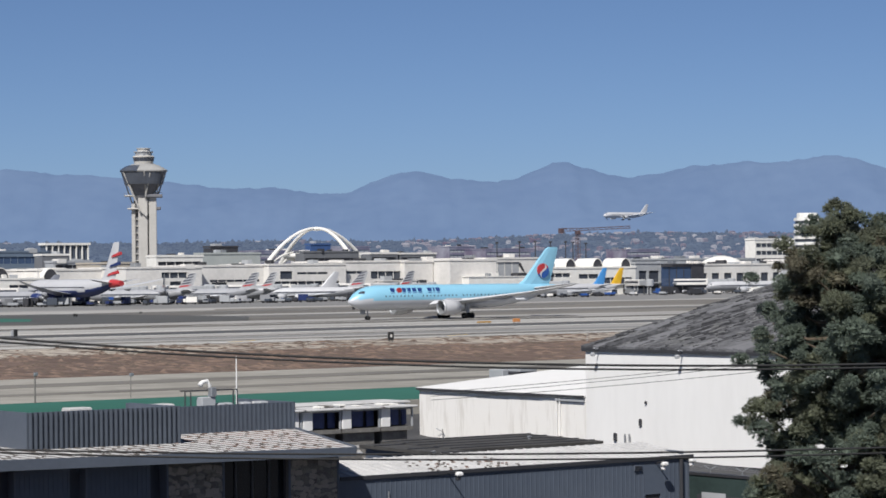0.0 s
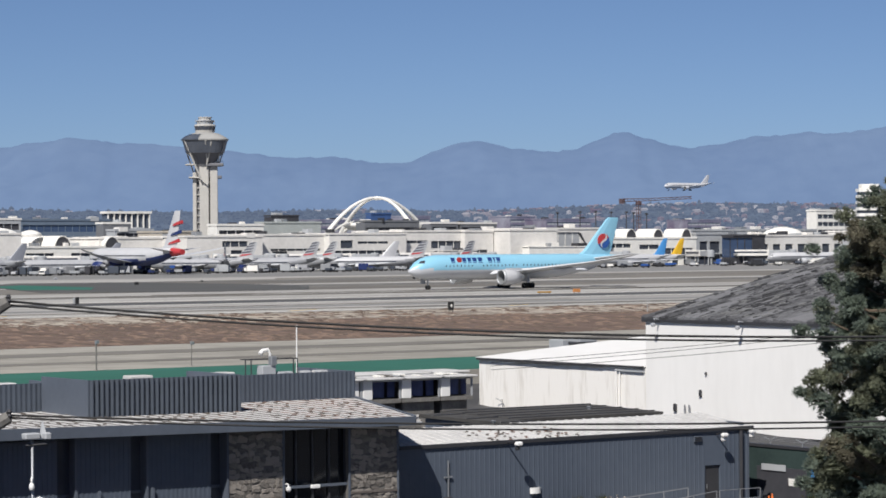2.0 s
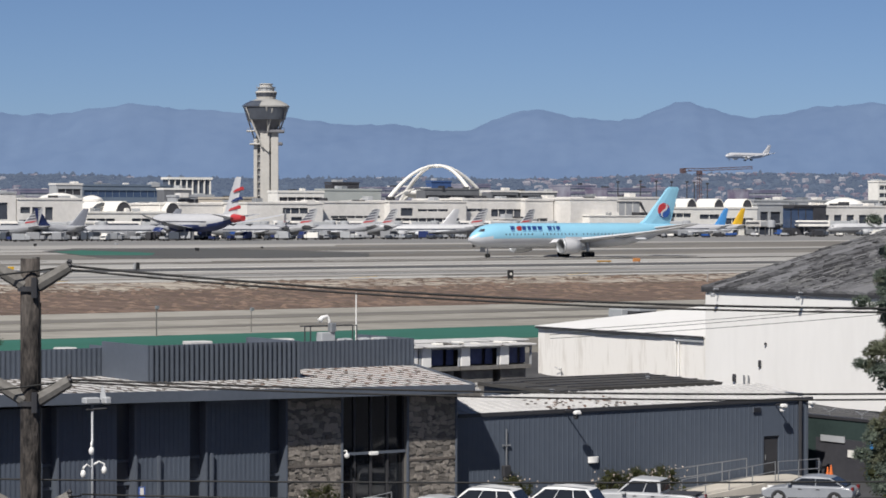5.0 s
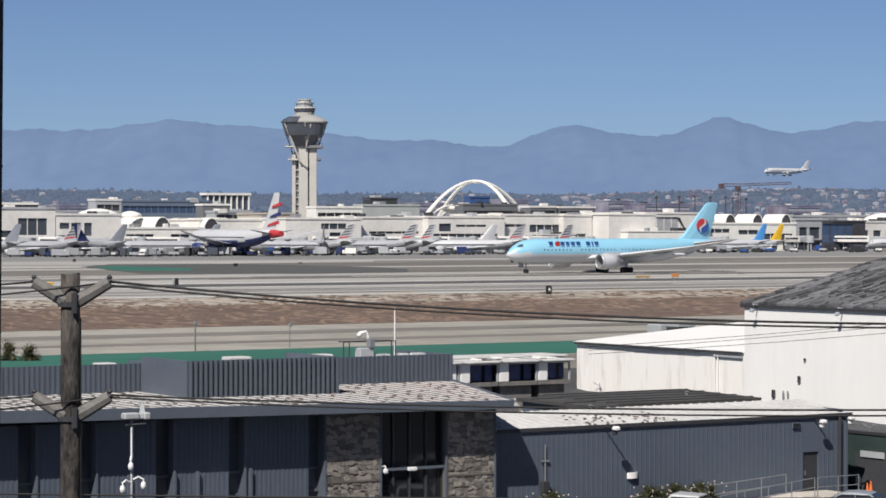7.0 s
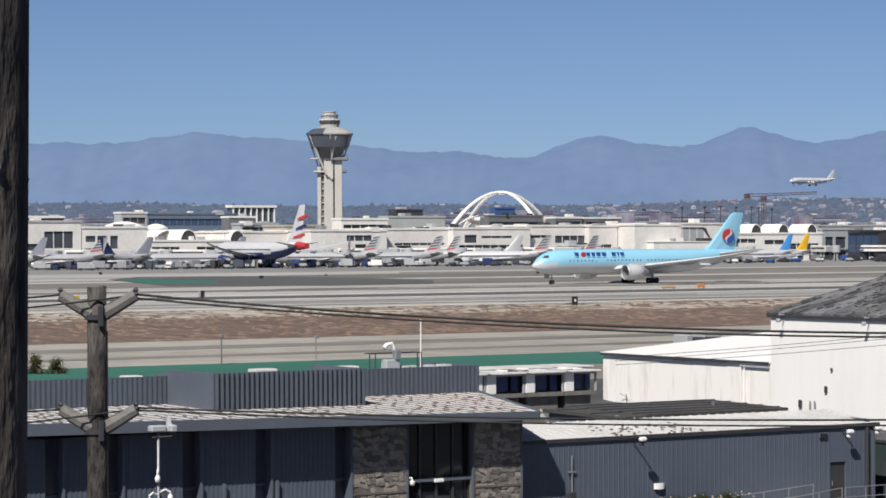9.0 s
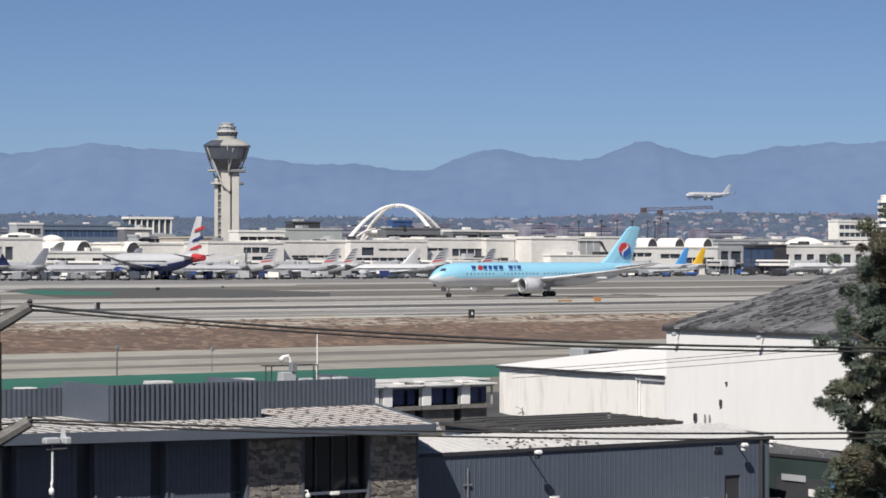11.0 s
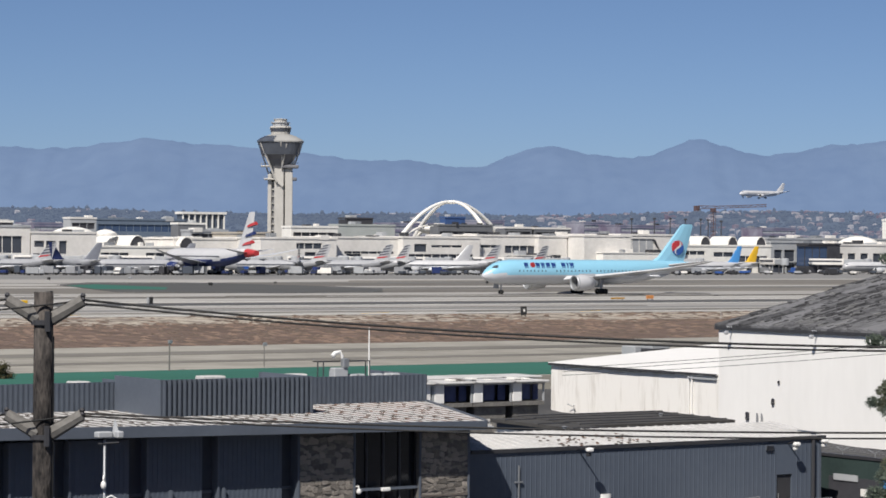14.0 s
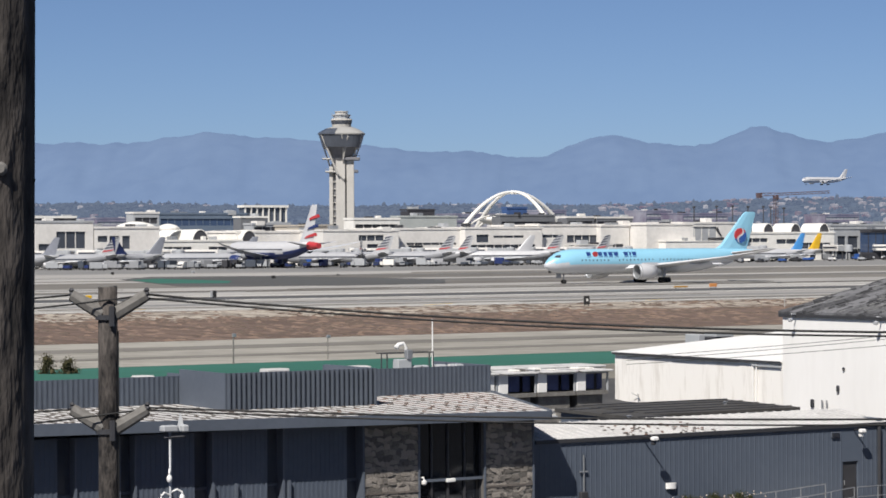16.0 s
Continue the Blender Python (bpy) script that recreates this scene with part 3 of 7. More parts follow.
# ---- terminals: simple bodies with parapet, windows and ledges as parts ----
def facade(name, label, e0, e1, n, z, material, depth=40.0, windows=(), parapet=0.8, roof_m=None, z0=0.0, category="building", ledge=True, win_m=None):
    """A block whose south wall stands at n; windows: (e0, e1, z0, z1) set back into the wall."""
    th = thing(name, label, category, ((e0 + e1) / 2, n + depth / 2, z0))
    b = ((e0 + e1) / 2, n + depth / 2, z0)
    rng = random.Random(int(e0 * 7 + n))
    windows = list(windows)
    if ledge:
        # dark service bays at apron level, and roof plant
        x = e0 + 1.5
        while x < e1 - 6:
            w = rng.uniform(3, 8)
            if rng.random() < .72:
                windows.append((x, min(x + w, e1 - 1), z0 + .3, z0 + rng.choice((3.2, 3.8, 4.4))))
            x += w + rng.uniform(1.2, 4)
    for k in range(int((e1 - e0) / 9)):
        x, y, w, d = rng.uniform(e0 + 2, e1 - 2), n + rng.uniform(2, depth * .7), rng.uniform(.8, 2.6), rng.uniform(1, 3)
        part("roof_unit", Shape().bevel_box(x - w, x + w, y - d, y + d, z - .3, z + rng.uniform(1.2, 2.6), .1), rng.choice((M_TGREY, M_TERM, M_STEEL, M_DKSTEEL)), th, "small roof plant box", base=b)
    # wall with real openings: columns between cut lines
    xs = sorted({e0, e1, *[w[0] for w in windows], *[w[1] for w in windows]})
    zs = sorted({z0, z, *[w[2] for w in windows], *[w[3] for w in windows]})
    for i in range(len(xs) - 1):
        run = None
        for j in range(len(zs) - 1):
            cx, cz = (xs[i] + xs[i + 1]) / 2, (zs[j] + zs[j + 1]) / 2
            hole = any(w[0] < cx < w[1] and w[2] < cz < w[3] for w in windows)
            if not hole:
                run = (run[0] if run else zs[j], zs[j + 1])
            if run and (hole or j == len(zs) - 2):
                part("wall", Shape().box(xs[i], xs[i + 1], n, n + 1.0, run[0], run[1]), material, th, base=b)
                run = None
    part("body", Shape().box(e0, e1, n + 1.0, n + depth, z0, z - 0.3), material, th, base=b)
    if parapet:
        part("parapet", Shape().box(e0 - 0.3, e1 + 0.3, n - 0.3, n + depth + 0.3, z, z + parapet), roof_m or material, th, base=b)
    for w in windows:
        p = part("window", Shape().box(w[0], w[1], n + 0.55, n + 0.98, w[2], w[3]), win_m or M_GLASS, th, base=b)
        step = 4.0
        k = int((w[1] - w[0]) / step)
        for i in range(1, k):
            xm = w[0] + (w[1] - w[0]) * i / k
            part("mullion", Shape().box(xm - 0.15, xm + 0.15, n + 0.35, n + 0.54, w[2], w[3]), material, p, base=b)
    if ledge:
        part("ledge", Shape().box(e0, e1, n - 0.9, n - 0.02, z0 + (z - z0) * 0.36, z0 + (z - z0) * 0.36 + 0.5), M_TGREY, th, base=b)
    return th


TN = 953.0
CREAM = "cream concrete terminal building with dark recessed windows"
facade("terminal", CREAM, 409.05, 433.48, TN, 17.76, M_TERM, 40, [(417.90, 430.15, 7.72, 14.28), (410.44, 416.03, 6.5, 9.5)], roof_m=M_TGREY)
facade("terminal", CREAM, 361.65, 408.59, TN + 10, 15.55, M_TERM, 40, [(369.90, 408.67, 8, 11)])
facade("terminal", CREAM, 433.95, 461.99, TN, 15.43, M_TERM, 40, [(435.38, 439.68, 10.12, 12.54), (440.40, 444.49, 10.12, 12.54), (445.94, 449.32, 7.46, 12.55), (434.91, 440.16, 4.2, 7.6)])
facade("terminal", "white terminal concourse with grey glazed front", 461.99, 506.72, TN + 15, 10.08, M_WHITE, 30, [(471.26, 483.83, 4, 8), (491.46, 513.39, 4, 8)])
facade("terminal", CREAM, 506.72, 535.97, TN + 20, 13.59, M_TERM, 30, [(519.98, 545.32, 5, 9)])
facade("terminal", "tan concrete terminal block beside the tower", 560.74, 573.09, 1010, 16.40, M_TERM2, 30, [])
facade("terminal", CREAM, 536.50, 572.71, TN, 14.04, M_TERM, 40, [(553.36, 565.58, 10.06, 12.41), (557.41, 562.85, 7.01, 8.65)])
facade("terminal", CREAM, 572.71, 605.73, TN + 4, 14.59, M_TERM, 40, [(578.99, 603.71, 8.13, 9.09), (579.82, 587.35, 4, 8)])
facade("terminal", CREAM, 605.73, 645.17, TN, 14.88, M_TERM, 40, [(611.43, 617.74, 9.07, 12.45), (620.05, 635.75, 11.00, 11.97), (608.00, 641.63, 6.39, 8.09)])
facade("terminal", CREAM, 645.17, 676.39, TN + 3, 15.95, M_TERM, 40, [(647.50, 658.53, 11.00, 12.23), (660.34, 676.68, 8.77, 11.99), (661.54, 676.68, 6.04, 7.78)])
facade("terminal", CREAM, 676.39, 691.74, TN, 15.74, M_TERM, 40, [(680.05, 688.65, 5.76, 8.01)])
facade("terminal", "tall plain cream concrete terminal block", 692.36, 718.04, TN - 12, 16.22, M_TERM, 60, [], ledge=False)
facade("terminal", "broad grey-cream terminal wall with dark slanted marks", 718.04, 754.14, TN - 4, 16.86, M_TERM, 50, [(716.92, 737.35, 6.68, 15.57)], ledge=False, win_m=M_TGREY)
facade("terminal", "low white concourse below three barrel vaults", 754.14, 809.28, TN, 12.30, M_WHITE, 40, [(756.77, 769.99, 8.41, 10.22), (775.00, 786.75, 7.61, 9.70), (790.14, 807.21, 5, 8)])
facade("terminal", "grey terminal link with deep dark bays", 809.28, 825.95, TN, 14.18, M_TGREY, 40, [(811.35, 816.19, 3, 11), (817.58, 823.85, 3, 11)])
facade("glass_block", "dark glass terminal block", 825.25, 845.00, TN - 8, 13.39, M_DARK, 30, [(819.01, 837.21, 3.5, 12.59)], win_m=M_BLUEGLASS)
facade("terminal", "cream colonnaded terminal wing", 845.00, 930.71, TN + 2, 13.19, M_TERM, 40, [(e, e + 5.0, 2.5, 9.5) for e in range(835, 905, 8)])
facade("terminal", CREAM, 930.71, 993.71, TN + 2, 15.23, M_TERM, 40)

# low links between the gates
facade("concourse_link", "low white concourse link before the broad wall", 699.0, 731.0, 936, 8.9, M_WHITE, 8, [(701, 729, 0.6, 3.6)], parapet=0.4, win_m=M_DARK)
facade("concourse_link", "low pale gate building with dark bays", 652.0, 672.0, 938, 7.6, M_TERM, 8, [(653.5, 658, 0.6, 4.2), (661, 670, 0.6, 4.2)], parapet=0.4, win_m=M_DARK)


def barrel(e, n, z, w, h, L):
    """A barrel roof running north, its dark glazed arch facing south."""
    th = thing("barrel_roof", "white barrel vault roof with dark glazed end", "roof", (e, n, z), group="barrel roofs")
    seg = 14
    arc = [(w / 2 * math.cos(math.pi * k / seg), h * math.sin(math.pi * k / seg)) for k in range(seg + 1)]
    part("shell", Shape().loft([[(x, y, zz) for x, zz in arc] for y in (0.0, L)]), M_WHITE, th)
    part("end_glass", Shape().loft([[(x * .92, y, zz * .93) for x, zz in arc] for y in (-.25, -.01)]), M_DARK, th)
    part("rim", Shape().tube([(x * .97, -.3, zz * .97) for x, zz in arc], .22, 5), M_WHITE, th)


for e in (771.61, 787.73, 804.77):
    barrel(e, 955.0, 12.31, 6.2, 4.7, 13.5)
barrel(488.64, 970.0, 9.85, 7.5, 5.2, 34.0)
barrel(511.05, 970.0, 9.84, 7.0, 4.8, 34.0)


def tent(e, n, z, rx, ry, h):
    th = thing("domed_roof", "low white domed tent roof over the terminal", "roof", (e, n, z))
    s = Shape().loft([[(rx * q * math.cos(k * math.pi / 10), ry * q * math.sin(k * math.pi / 10), h * f) for k in range(20)] for q, f in ((1.0, 0), (0.96, 0.18), (0.75, 0.55), (0.45, 0.85), (0.15, 1.0))])
    part("shell", s, M_WHITE, th, smooth=True)
    part("rim", Shape().loft([[(rx * q * math.cos(k * math.pi / 10), ry * q * math.sin(k * math.pi / 10), f) for k in range(20)] for q, f in ((1.0, -0.8), (1.02, -0.5), (1.02, 0), (0.97, 0.0))]), M_TERM, th)


tent(466.91, 985, 15.59, 9.3, 7.5, 2.8)
tent(481.57, 985, 15.62, 4.6, 5, 1.8)
tent(906.26, 1000, 14.41, 11.5, 9, 3.6)

# dark slanted marks on the broad wall
for u in (722.25, 738.24):
    th = thing("wall_mark", "dark slanted plate fixed to the terminal wall", "sign", (u, 948.8, 13.03))
    part("plate", Shape().add([(-2.2, -0.15, 2), (-0.6, -0.15, 2.2), (2.4, -0.15, -3), (0.2, -0.15, -1), (-2.2, 0.1, 2), (-0.6, 0.1, 2.2), (2.4, 0.1, -3), (0.2, 0.1, -1)], [(0, 3, 2, 1), (4, 5, 6, 7), (0, 1, 5, 4), (1, 2, 6, 5), (2, 3, 7, 6), (3, 0, 4, 7)]), M_DARK, th)

# ---- buildings behind the terminals ----
def back_block(name, label, u0, u1, n, z0, z1, m, depth=10, wins=None, wm=None, cap=None):
    w = []
    if wins:
        rows, z_lo, z_hi = wins
        hh = (z_hi - z_lo) / rows
        w = [(u0 + 1, u1 - 1, z_lo + hh * i + hh * 0.25, z_lo + hh * i + hh * 0.8) for i in range(rows)]
    return facade(name, label, u0, u1, n, z1, m, depth, w, 1.0, cap, category="building", ledge=False, win_m=wm)


M_SHEETGREEN = mat("pale_green_sheeting", (0.40, 0.42, 0.40), (0.33, 0.35, 0.335), 0.1, 0.7)
M_SHEETBLUE = mat("faded_blue_sheeting", (0.05, 0.10, 0.24), None, 0.3, 0.7)
M_DKGREY = mat("dark_grey_cladding", (0.16, 0.165, 0.175), (0.12, 0.125, 0.133), 0.1, 0.7)
back_block("office_building", "long low blue glass office building", 625.36, 678.26, 1290, 0, 24.42, M_HAZEBLUE, 9, (2, 10, 23.51), M_BLUEGLASS)
back_block("office_building", "dark grey flat-roofed building", 600.71, 615.67, 1270, 0, 24.64, M_TGREY, 9, (1, 18, 23.75), M_DARK, M_TERM)
back_block("parking_structure", "grey parking structure with banded decks", 591.89, 612.26, 1120, 0, 17.73, M_TGREY, 9, (4, 3, 17.46), M_DARK)
back_block("parking_structure", "pale grey-green sheeted hall behind the terminal", 721.84, 757.5, 1200, 0, 22.0, M_SHEETGREEN, 9)
back_block("parking_structure", "white roof structure over a broad dark glazed band", 612.79, 637.62, 1060, 0, 19.6, M_WHITE, 9, (1, 13.2, 18.6), M_DARK)
back_block("parking_structure", "dark grey building with blue sheeting before the arches", 824.5, 862.0, 1260, 0, 23.3, M_DKGREY, 9, (2, 8, 21.5), M_DARK)
back_block("roof_box", "bright blue sheeted roof structure", 831.88, 845.3, 1264, 20, 27.6, M_SHEETBLUE, 6)
back_block("parking_structure", "open parking deck with pale roof slab", 794.34, 811.80, 1150, 0, 21.2, M_DKGREY, 9, (2, 9, 20.85), M_DARK, M_TERM)
back_block("parking_structure", "open parking deck with pale roof slab", 813.27, 836.97, 1150, 0, 21.0, M_DKGREY, 9, (2, 9, 20.6), M_DARK, M_TERM)
back_block("office_building", "small dark flat building behind the terminal", 817.93, 836.46, 1350, 0, 27.49, M_DARK, 9)
back_block("office_building", "white banded office block", 1115.11, 1152.74, 1200, 0, 29.02, M_WHITE, 9, (3, 14, 27.98), M_GLASS)
back_block("office_building", "pale office block far along the field", 1251.24, 1330.14, 1250, 0, 35.21, M_WHITE, 9, (4, 12, 34.09), M_GLASS)
back_block("warehouse", "long low grey roofed hall behind the terminals", 914.78, 1003.60, 1080, 0, 16.47, M_TGREY, 9, (1, 8, 13), M_DARK)
back_block("warehouse", "long low pale hall behind the terminals", 436.41, 519.07, 1150, 0, 15.42, M_TERM, 9, (2, 4, 13), M_DARK)
back_block("terminal_hall", "white roofed hall rising behind the terminal", 452.0, 483.0, 1080, 0, 20.6, M_DARK, 8, None, None, M_WHITE)
back_block("roof_hall", "dark grey block with white cap beside the tower", 617.0, 632.0, 1180, 0, 21.6, M_DKGREY, 8, None, None, M_WHITE)
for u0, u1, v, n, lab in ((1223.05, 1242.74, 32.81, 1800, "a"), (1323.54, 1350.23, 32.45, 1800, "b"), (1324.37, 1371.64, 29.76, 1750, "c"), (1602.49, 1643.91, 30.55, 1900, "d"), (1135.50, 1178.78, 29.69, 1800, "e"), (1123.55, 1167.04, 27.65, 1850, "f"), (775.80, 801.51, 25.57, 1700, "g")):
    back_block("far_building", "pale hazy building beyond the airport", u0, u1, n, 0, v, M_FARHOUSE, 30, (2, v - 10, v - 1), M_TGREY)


M_SLATEGLASS = glass_mat("slate_blue_glass", (0.085, 0.10, 0.13), 0.25)


def build_colonnade():
    n = 1420.0
    e0, e1, zt, zb = 745.09, 774.71, 31.45, 21.22
    th = thing("columned_building", "white framed building with tall dark slots", "building", ((e0 + e1) / 2, n, 0))
    b = th.location
    part("body", Shape().box(e0 + 0.6, e1 - 0.6, n + 1.2, n + 8, 0, zt - 1.4), M_SLATEGLASS, th, base=b)
    part("roof", Shape().box(e0 - 0.5, e1 + 0.5, n - 0.5, n + 8.5, zt - 1.4, zt), M_WHITE, th, base=b)
    part("plinth", Shape().box(e0, e1, n, n + 1.1, 0, zb), M_TGREY, th, base=b)
    for i in range(8):
        e = e0 + 0.5 + (e1 - e0 - 1.6) * i / 7
        part("column", Shape().box(e, e + 0.6, n - 0.1, n + 1.0, zb, zt - 1.4), M_WHITE, th, base=b)


build_colonnade()


def build_old_tower():
    x, y = 1058.40, 1095.43
    th = thing("old_tower", "white banded office tower with dark window stripes", "tower", (x, y, 0))
    for k in range(9):
        z = 9 + 3.45 * k
        part("window_band", Shape().lathe([(7.0, z), (7.0, z + 1.75)], 10), M_GLASS, th)
        part("floor_band", Shape().lathe([(7.8, z + 1.75), (7.8, z + 3.45)], 10), M_WHITE, th)
    part("base", Shape().lathe([(7, 0), (7, 9)], 10), M_TERM, th)
    part("cap", Shape().lathe([(6, 40.05), (6, 42.4), (5.4, 42.8)], 10), M_WHITE, th)


build_old_tower()


def build_crane():
    x, y, z = 1203.23, 1480.23, 36.47
    th = thing("tower_crane", "rust red tower crane with long lattice jib", "crane", (x, y, 0))
    def lattice(p, q, w, n, nm):
        p, q = Vector(p), Vector(q)
        d = (q - p).normalized()
        a = Vector((0, 0, 1)) if abs(d.z) < 0.5 else Vector((1, 0, 0))
        b = d.cross(a).normalized()
        s = Shape()
        for sa, sb in ((-1, -1), (1, -1), (1, 1), (-1, 1)):
            s.tube([p + a * sa * w + b * sb * w, q + a * sa * w + b * sb * w], 0.22, 4)
        for i in range(n):
            c0, c1 = p + (q - p) * i / n, p + (q - p) * (i + 1) / n
            k = 1 if i % 2 else -1
            s.tube([c0 + a * k * w + b * w, c1 - a * k * w + b * w], 0.15, 4)
            s.tube([c0 + a * k * w - b * w, c1 - a * k * w - b * w], 0.15, 4)
        part(nm, s, M_CRANE, th)
    lattice((0, 0, 0), (0, 0, 40.5), 1.1, 16, "mast")
    rx, ry = CB, -SB
    lattice((-11 * rx, -11 * ry, 41), (0, 0, 41), 1.0, 5, "counter_jib")
    lattice((0, 0, 41), (38 * rx, 38 * ry, 42.5), 0.8, 18, "jib")
    part("counterweight", Shape().box(-12 * rx - 1.5, -12 * rx + 1.5, -12 * ry - 1.5, -12 * ry + 1.5, 38.5, 42), M_CRANE, th)
    part("cab", Shape().bevel_box(-1.6, 1.6, -1.6, 1.6, 37.5, 40, 0.2), M_CRANE, th)


# red steel greyed in its base colour to suggest distance haze
M_CRANE = mat("hazed_red_steel", (0.115, 0.078, 0.08), None, 0.5, 0.7)
build_crane()


# ---- aircraft ----
def airliner(name, label, at, heading, L=62.8, R=2.95, top=None, belly=None, fin_m=None, eng_m=None, span=60.0, gear=True, fin_h=17.0, detail=1, split=-0.15, low_z=5.2, tail_m=None, dih=1.0):
    """Nose along +x, wheels on z = 0, the main wheels at the origin."""
    th = thing(name, label, "aircraft", at, turn=heading)
    k = L / 62.8
    top, belly = top or M_ACWHITE, belly or M_SILVER
    nose = 31.3 * k
    zc = low_z * (R / 2.95)
    prof = [(0, .05, -.30), (.006, .2, -.28), (.016, .38, -.24), (.032, .60, -.17), (.055, .80, -.09), (.085, .94, -.03), (.125, 1, 0), (.62, 1, 0), (.70, .95, .05), (.78, .82, .17),
            (.86, .60, .36), (.93, .36, .56), (.985, .15, .72), (1, .06, .76)]
    seg = 28
    rings = []
    for f, r, dz in prof:
        rings.append([(nose - f * L, R * r * math.sin(2 * math.pi * j / seg), zc + R * dz + R * r * math.cos(2 * math.pi * j / seg)) for j in range(seg)])
    s = Shape().loft(rings)
    for q, fc in enumerate(s.f):
        zs = [s.v[i] for i in fc]
        c = sum(p[2] for p in zs) / len(zs)
        x = sum(p[0] for p in zs) / len(zs)
        f = (nose - x) / L
        line = zc + R * split + (R * 0.95 * max(0.0, (f - 0.66) / 0.34)) - (R * -0.12 * max(0.0, (0.06 - f) / 0.06))
        s.m[q] = 0 if c > line else 1
    fus = part("fuselage", s, [top, belly], th, smooth=True)
    # cockpit windows wrap the nose
    for sy in (-1, 1):
        part("cockpit_window", Shape().add([(nose - L * .033, sy * R * .36, zc + R * .33), (nose - L * .052, sy * R * .66, zc + R * .33), (nose - L * .056, sy * R * .60, zc + R * .56), (nose - L * .045, sy * R * .34, zc + R * .54),
                                            (nose - L * .04, sy * R * .3, zc + R * .2), (nose - L * .06, sy * R * .5, zc + R * .2), (nose - L * .06, sy * R * .5, zc + R * .5), (nose - L * .05, sy * R * .3, zc + R * .5)],
                                           [(0, 1, 2, 3), (7, 6, 5, 4), (0, 4, 5, 1), (1, 5, 6, 2), (2, 6, 7, 3), (3, 7, 4, 0)]), M_GLASS, fus, "dark cockpit windows")
    if detail:
        for sy in (-1, 1):
            z = zc + R * 0.12
            y = math.sqrt(1 - 0.12 ** 2) * R
            for i in range(34 if detail > 1 else 1):
                if detail > 1:
                    x = nose - L * (.14 + .0172 * i)
                    if i in (8, 9, 20):
                        continue
                    part("cabin_window", Shape().box(x - .12, x + .12, sy * y - .05, sy * y + .05, z - .2, z + .16), M_GLASS, fus)
                else:
                    part("window_strip", Shape().box(nose - L * .70, nose - L * .14, sy * y - .04, sy * y + .04, z - .2, z + .2), M_GLASS, fus)
    # wings
    for sy in (-1, 1):
        wr = []
        for yy, xle, ch, zz, tk in ((R * .6, 10.2 * k, 13.0 * k, zc - R * .62, .13), (R * 1.3, 8.4 * k, 11.2 * k, zc - R * .52, .12), (span * .18, 3.4 * k, 7.6 * k, zc - R * .22, .11), (span * .36, -5.2 * k, 4.6 * k, zc + R * .32, .10), (span * .47, -10.6 * k, 2.4 * k, zc + R * .78, .09), (span * .5, -13.2 * k, .8 * k, zc + R * .98, .08)):
            af = [(0, 0), (.06, .5), (.3, .62), (.7, .3), (1, 0), (.7, -.12), (.3, -.35), (.06, -.35)]
            zz = zc - R * .62 + (zz - zc + R * .62) * dih
            wr.append([(xle - ch * a, sy * yy, zz + ch * tk * b) for a, b in af])
        part("wing", Shape().loft(wr), M_ACWHITE if top is not M_ACWHITE else M_SILVER, th, smooth=False)
        for yf in (.24, .33):
            y0 = span * yf
            x0 = 3.4 * k - (y0 - span * .18) * .48 - 4 * k
            part("flap_fairing", Shape().tube([(x0 + 2 * k, sy * y0, zc - R * .2), (x0 - 1 * k, sy * y0, zc - R * .25), (x0 - 4 * k, sy * y0, zc - R * .05)], [.15, .42, .1], 6), M_SILVER, th, smooth=True)
        # engine
        ey, ez, er, ex = sy * 9.8 * k, 2.75 * k * (low_z / 5.2), 1.78 * k, 11.6 * k
        nac = [(ex, er * .88), (ex + .12 * k, er * .94), (ex - .1 * k, er * 1.0), (ex - 1.2 * k, er * 1.06), (ex - 3 * k, er * 1.02), (ex - 5.0 * k, er * .82), (ex - 5.05 * k, er * .6)]
        ring = lambda x, r: [(x, ey + r * math.cos(j * math.pi / 12), ez + r * math.sin(j * math.pi / 12)) for j in range(24)]
        eng = part("engine", Shape().loft([ring(ex - 2.2 * k, er * .80)] + [ring(x, r) for x, r in nac]), eng_m or M_ACWHITE, th, smooth=True)
        part("intake_lip", Shape().loft([ring(ex - 2.0 * k, er * .785), ring(ex - .3 * k, er * .83), ring(ex + .16 * k, er * .89), ring(ex + .1 * k, er * .97), ring(ex - .45 * k, er * 1.03)], cap=False), M_STEEL, eng, "bare metal intake lip", smooth=True)
        part("fan", Shape().loft([ring(ex - 2.19 * k, er * .79), ring(ex - 2.0 * k, er * .79), ring(ex - 1.3 * k, .1)]), M_DARK, eng, "dark fan disc")
        part("exhaust", Shape().loft([ring(ex - 5.0 * k, er * .58), ring(ex - 6.6 * k, er * .3), ring(ex - 7.0 * k, .1)]), M_STEEL, eng)
        part("pylon", Shape().box(ex - 6 * k, ex - 1.5 * k, ey - .2, ey + .2, ez + er * .9, ez + er * 1.22), M_SILVER, eng)
        # tailplane
        tr = []
        for yy, xle, ch, zz in ((R * .25, -22.2 * k, 6.8 * k, zc + R * .55), (span * .165, -27.2 * k, 2.4 * k, zc + R * .95)):
            tr.append([(xle - ch * a, sy * yy, zz + ch * .09 * b) for a, b in [(0, 0), (.1, .5), (.4, .6), (1, 0), (.4, -.5), (.1, -.4)]])
        part("tailplane", Shape().loft(tr), M_ACWHITE, th)
    # fin
    fr = []
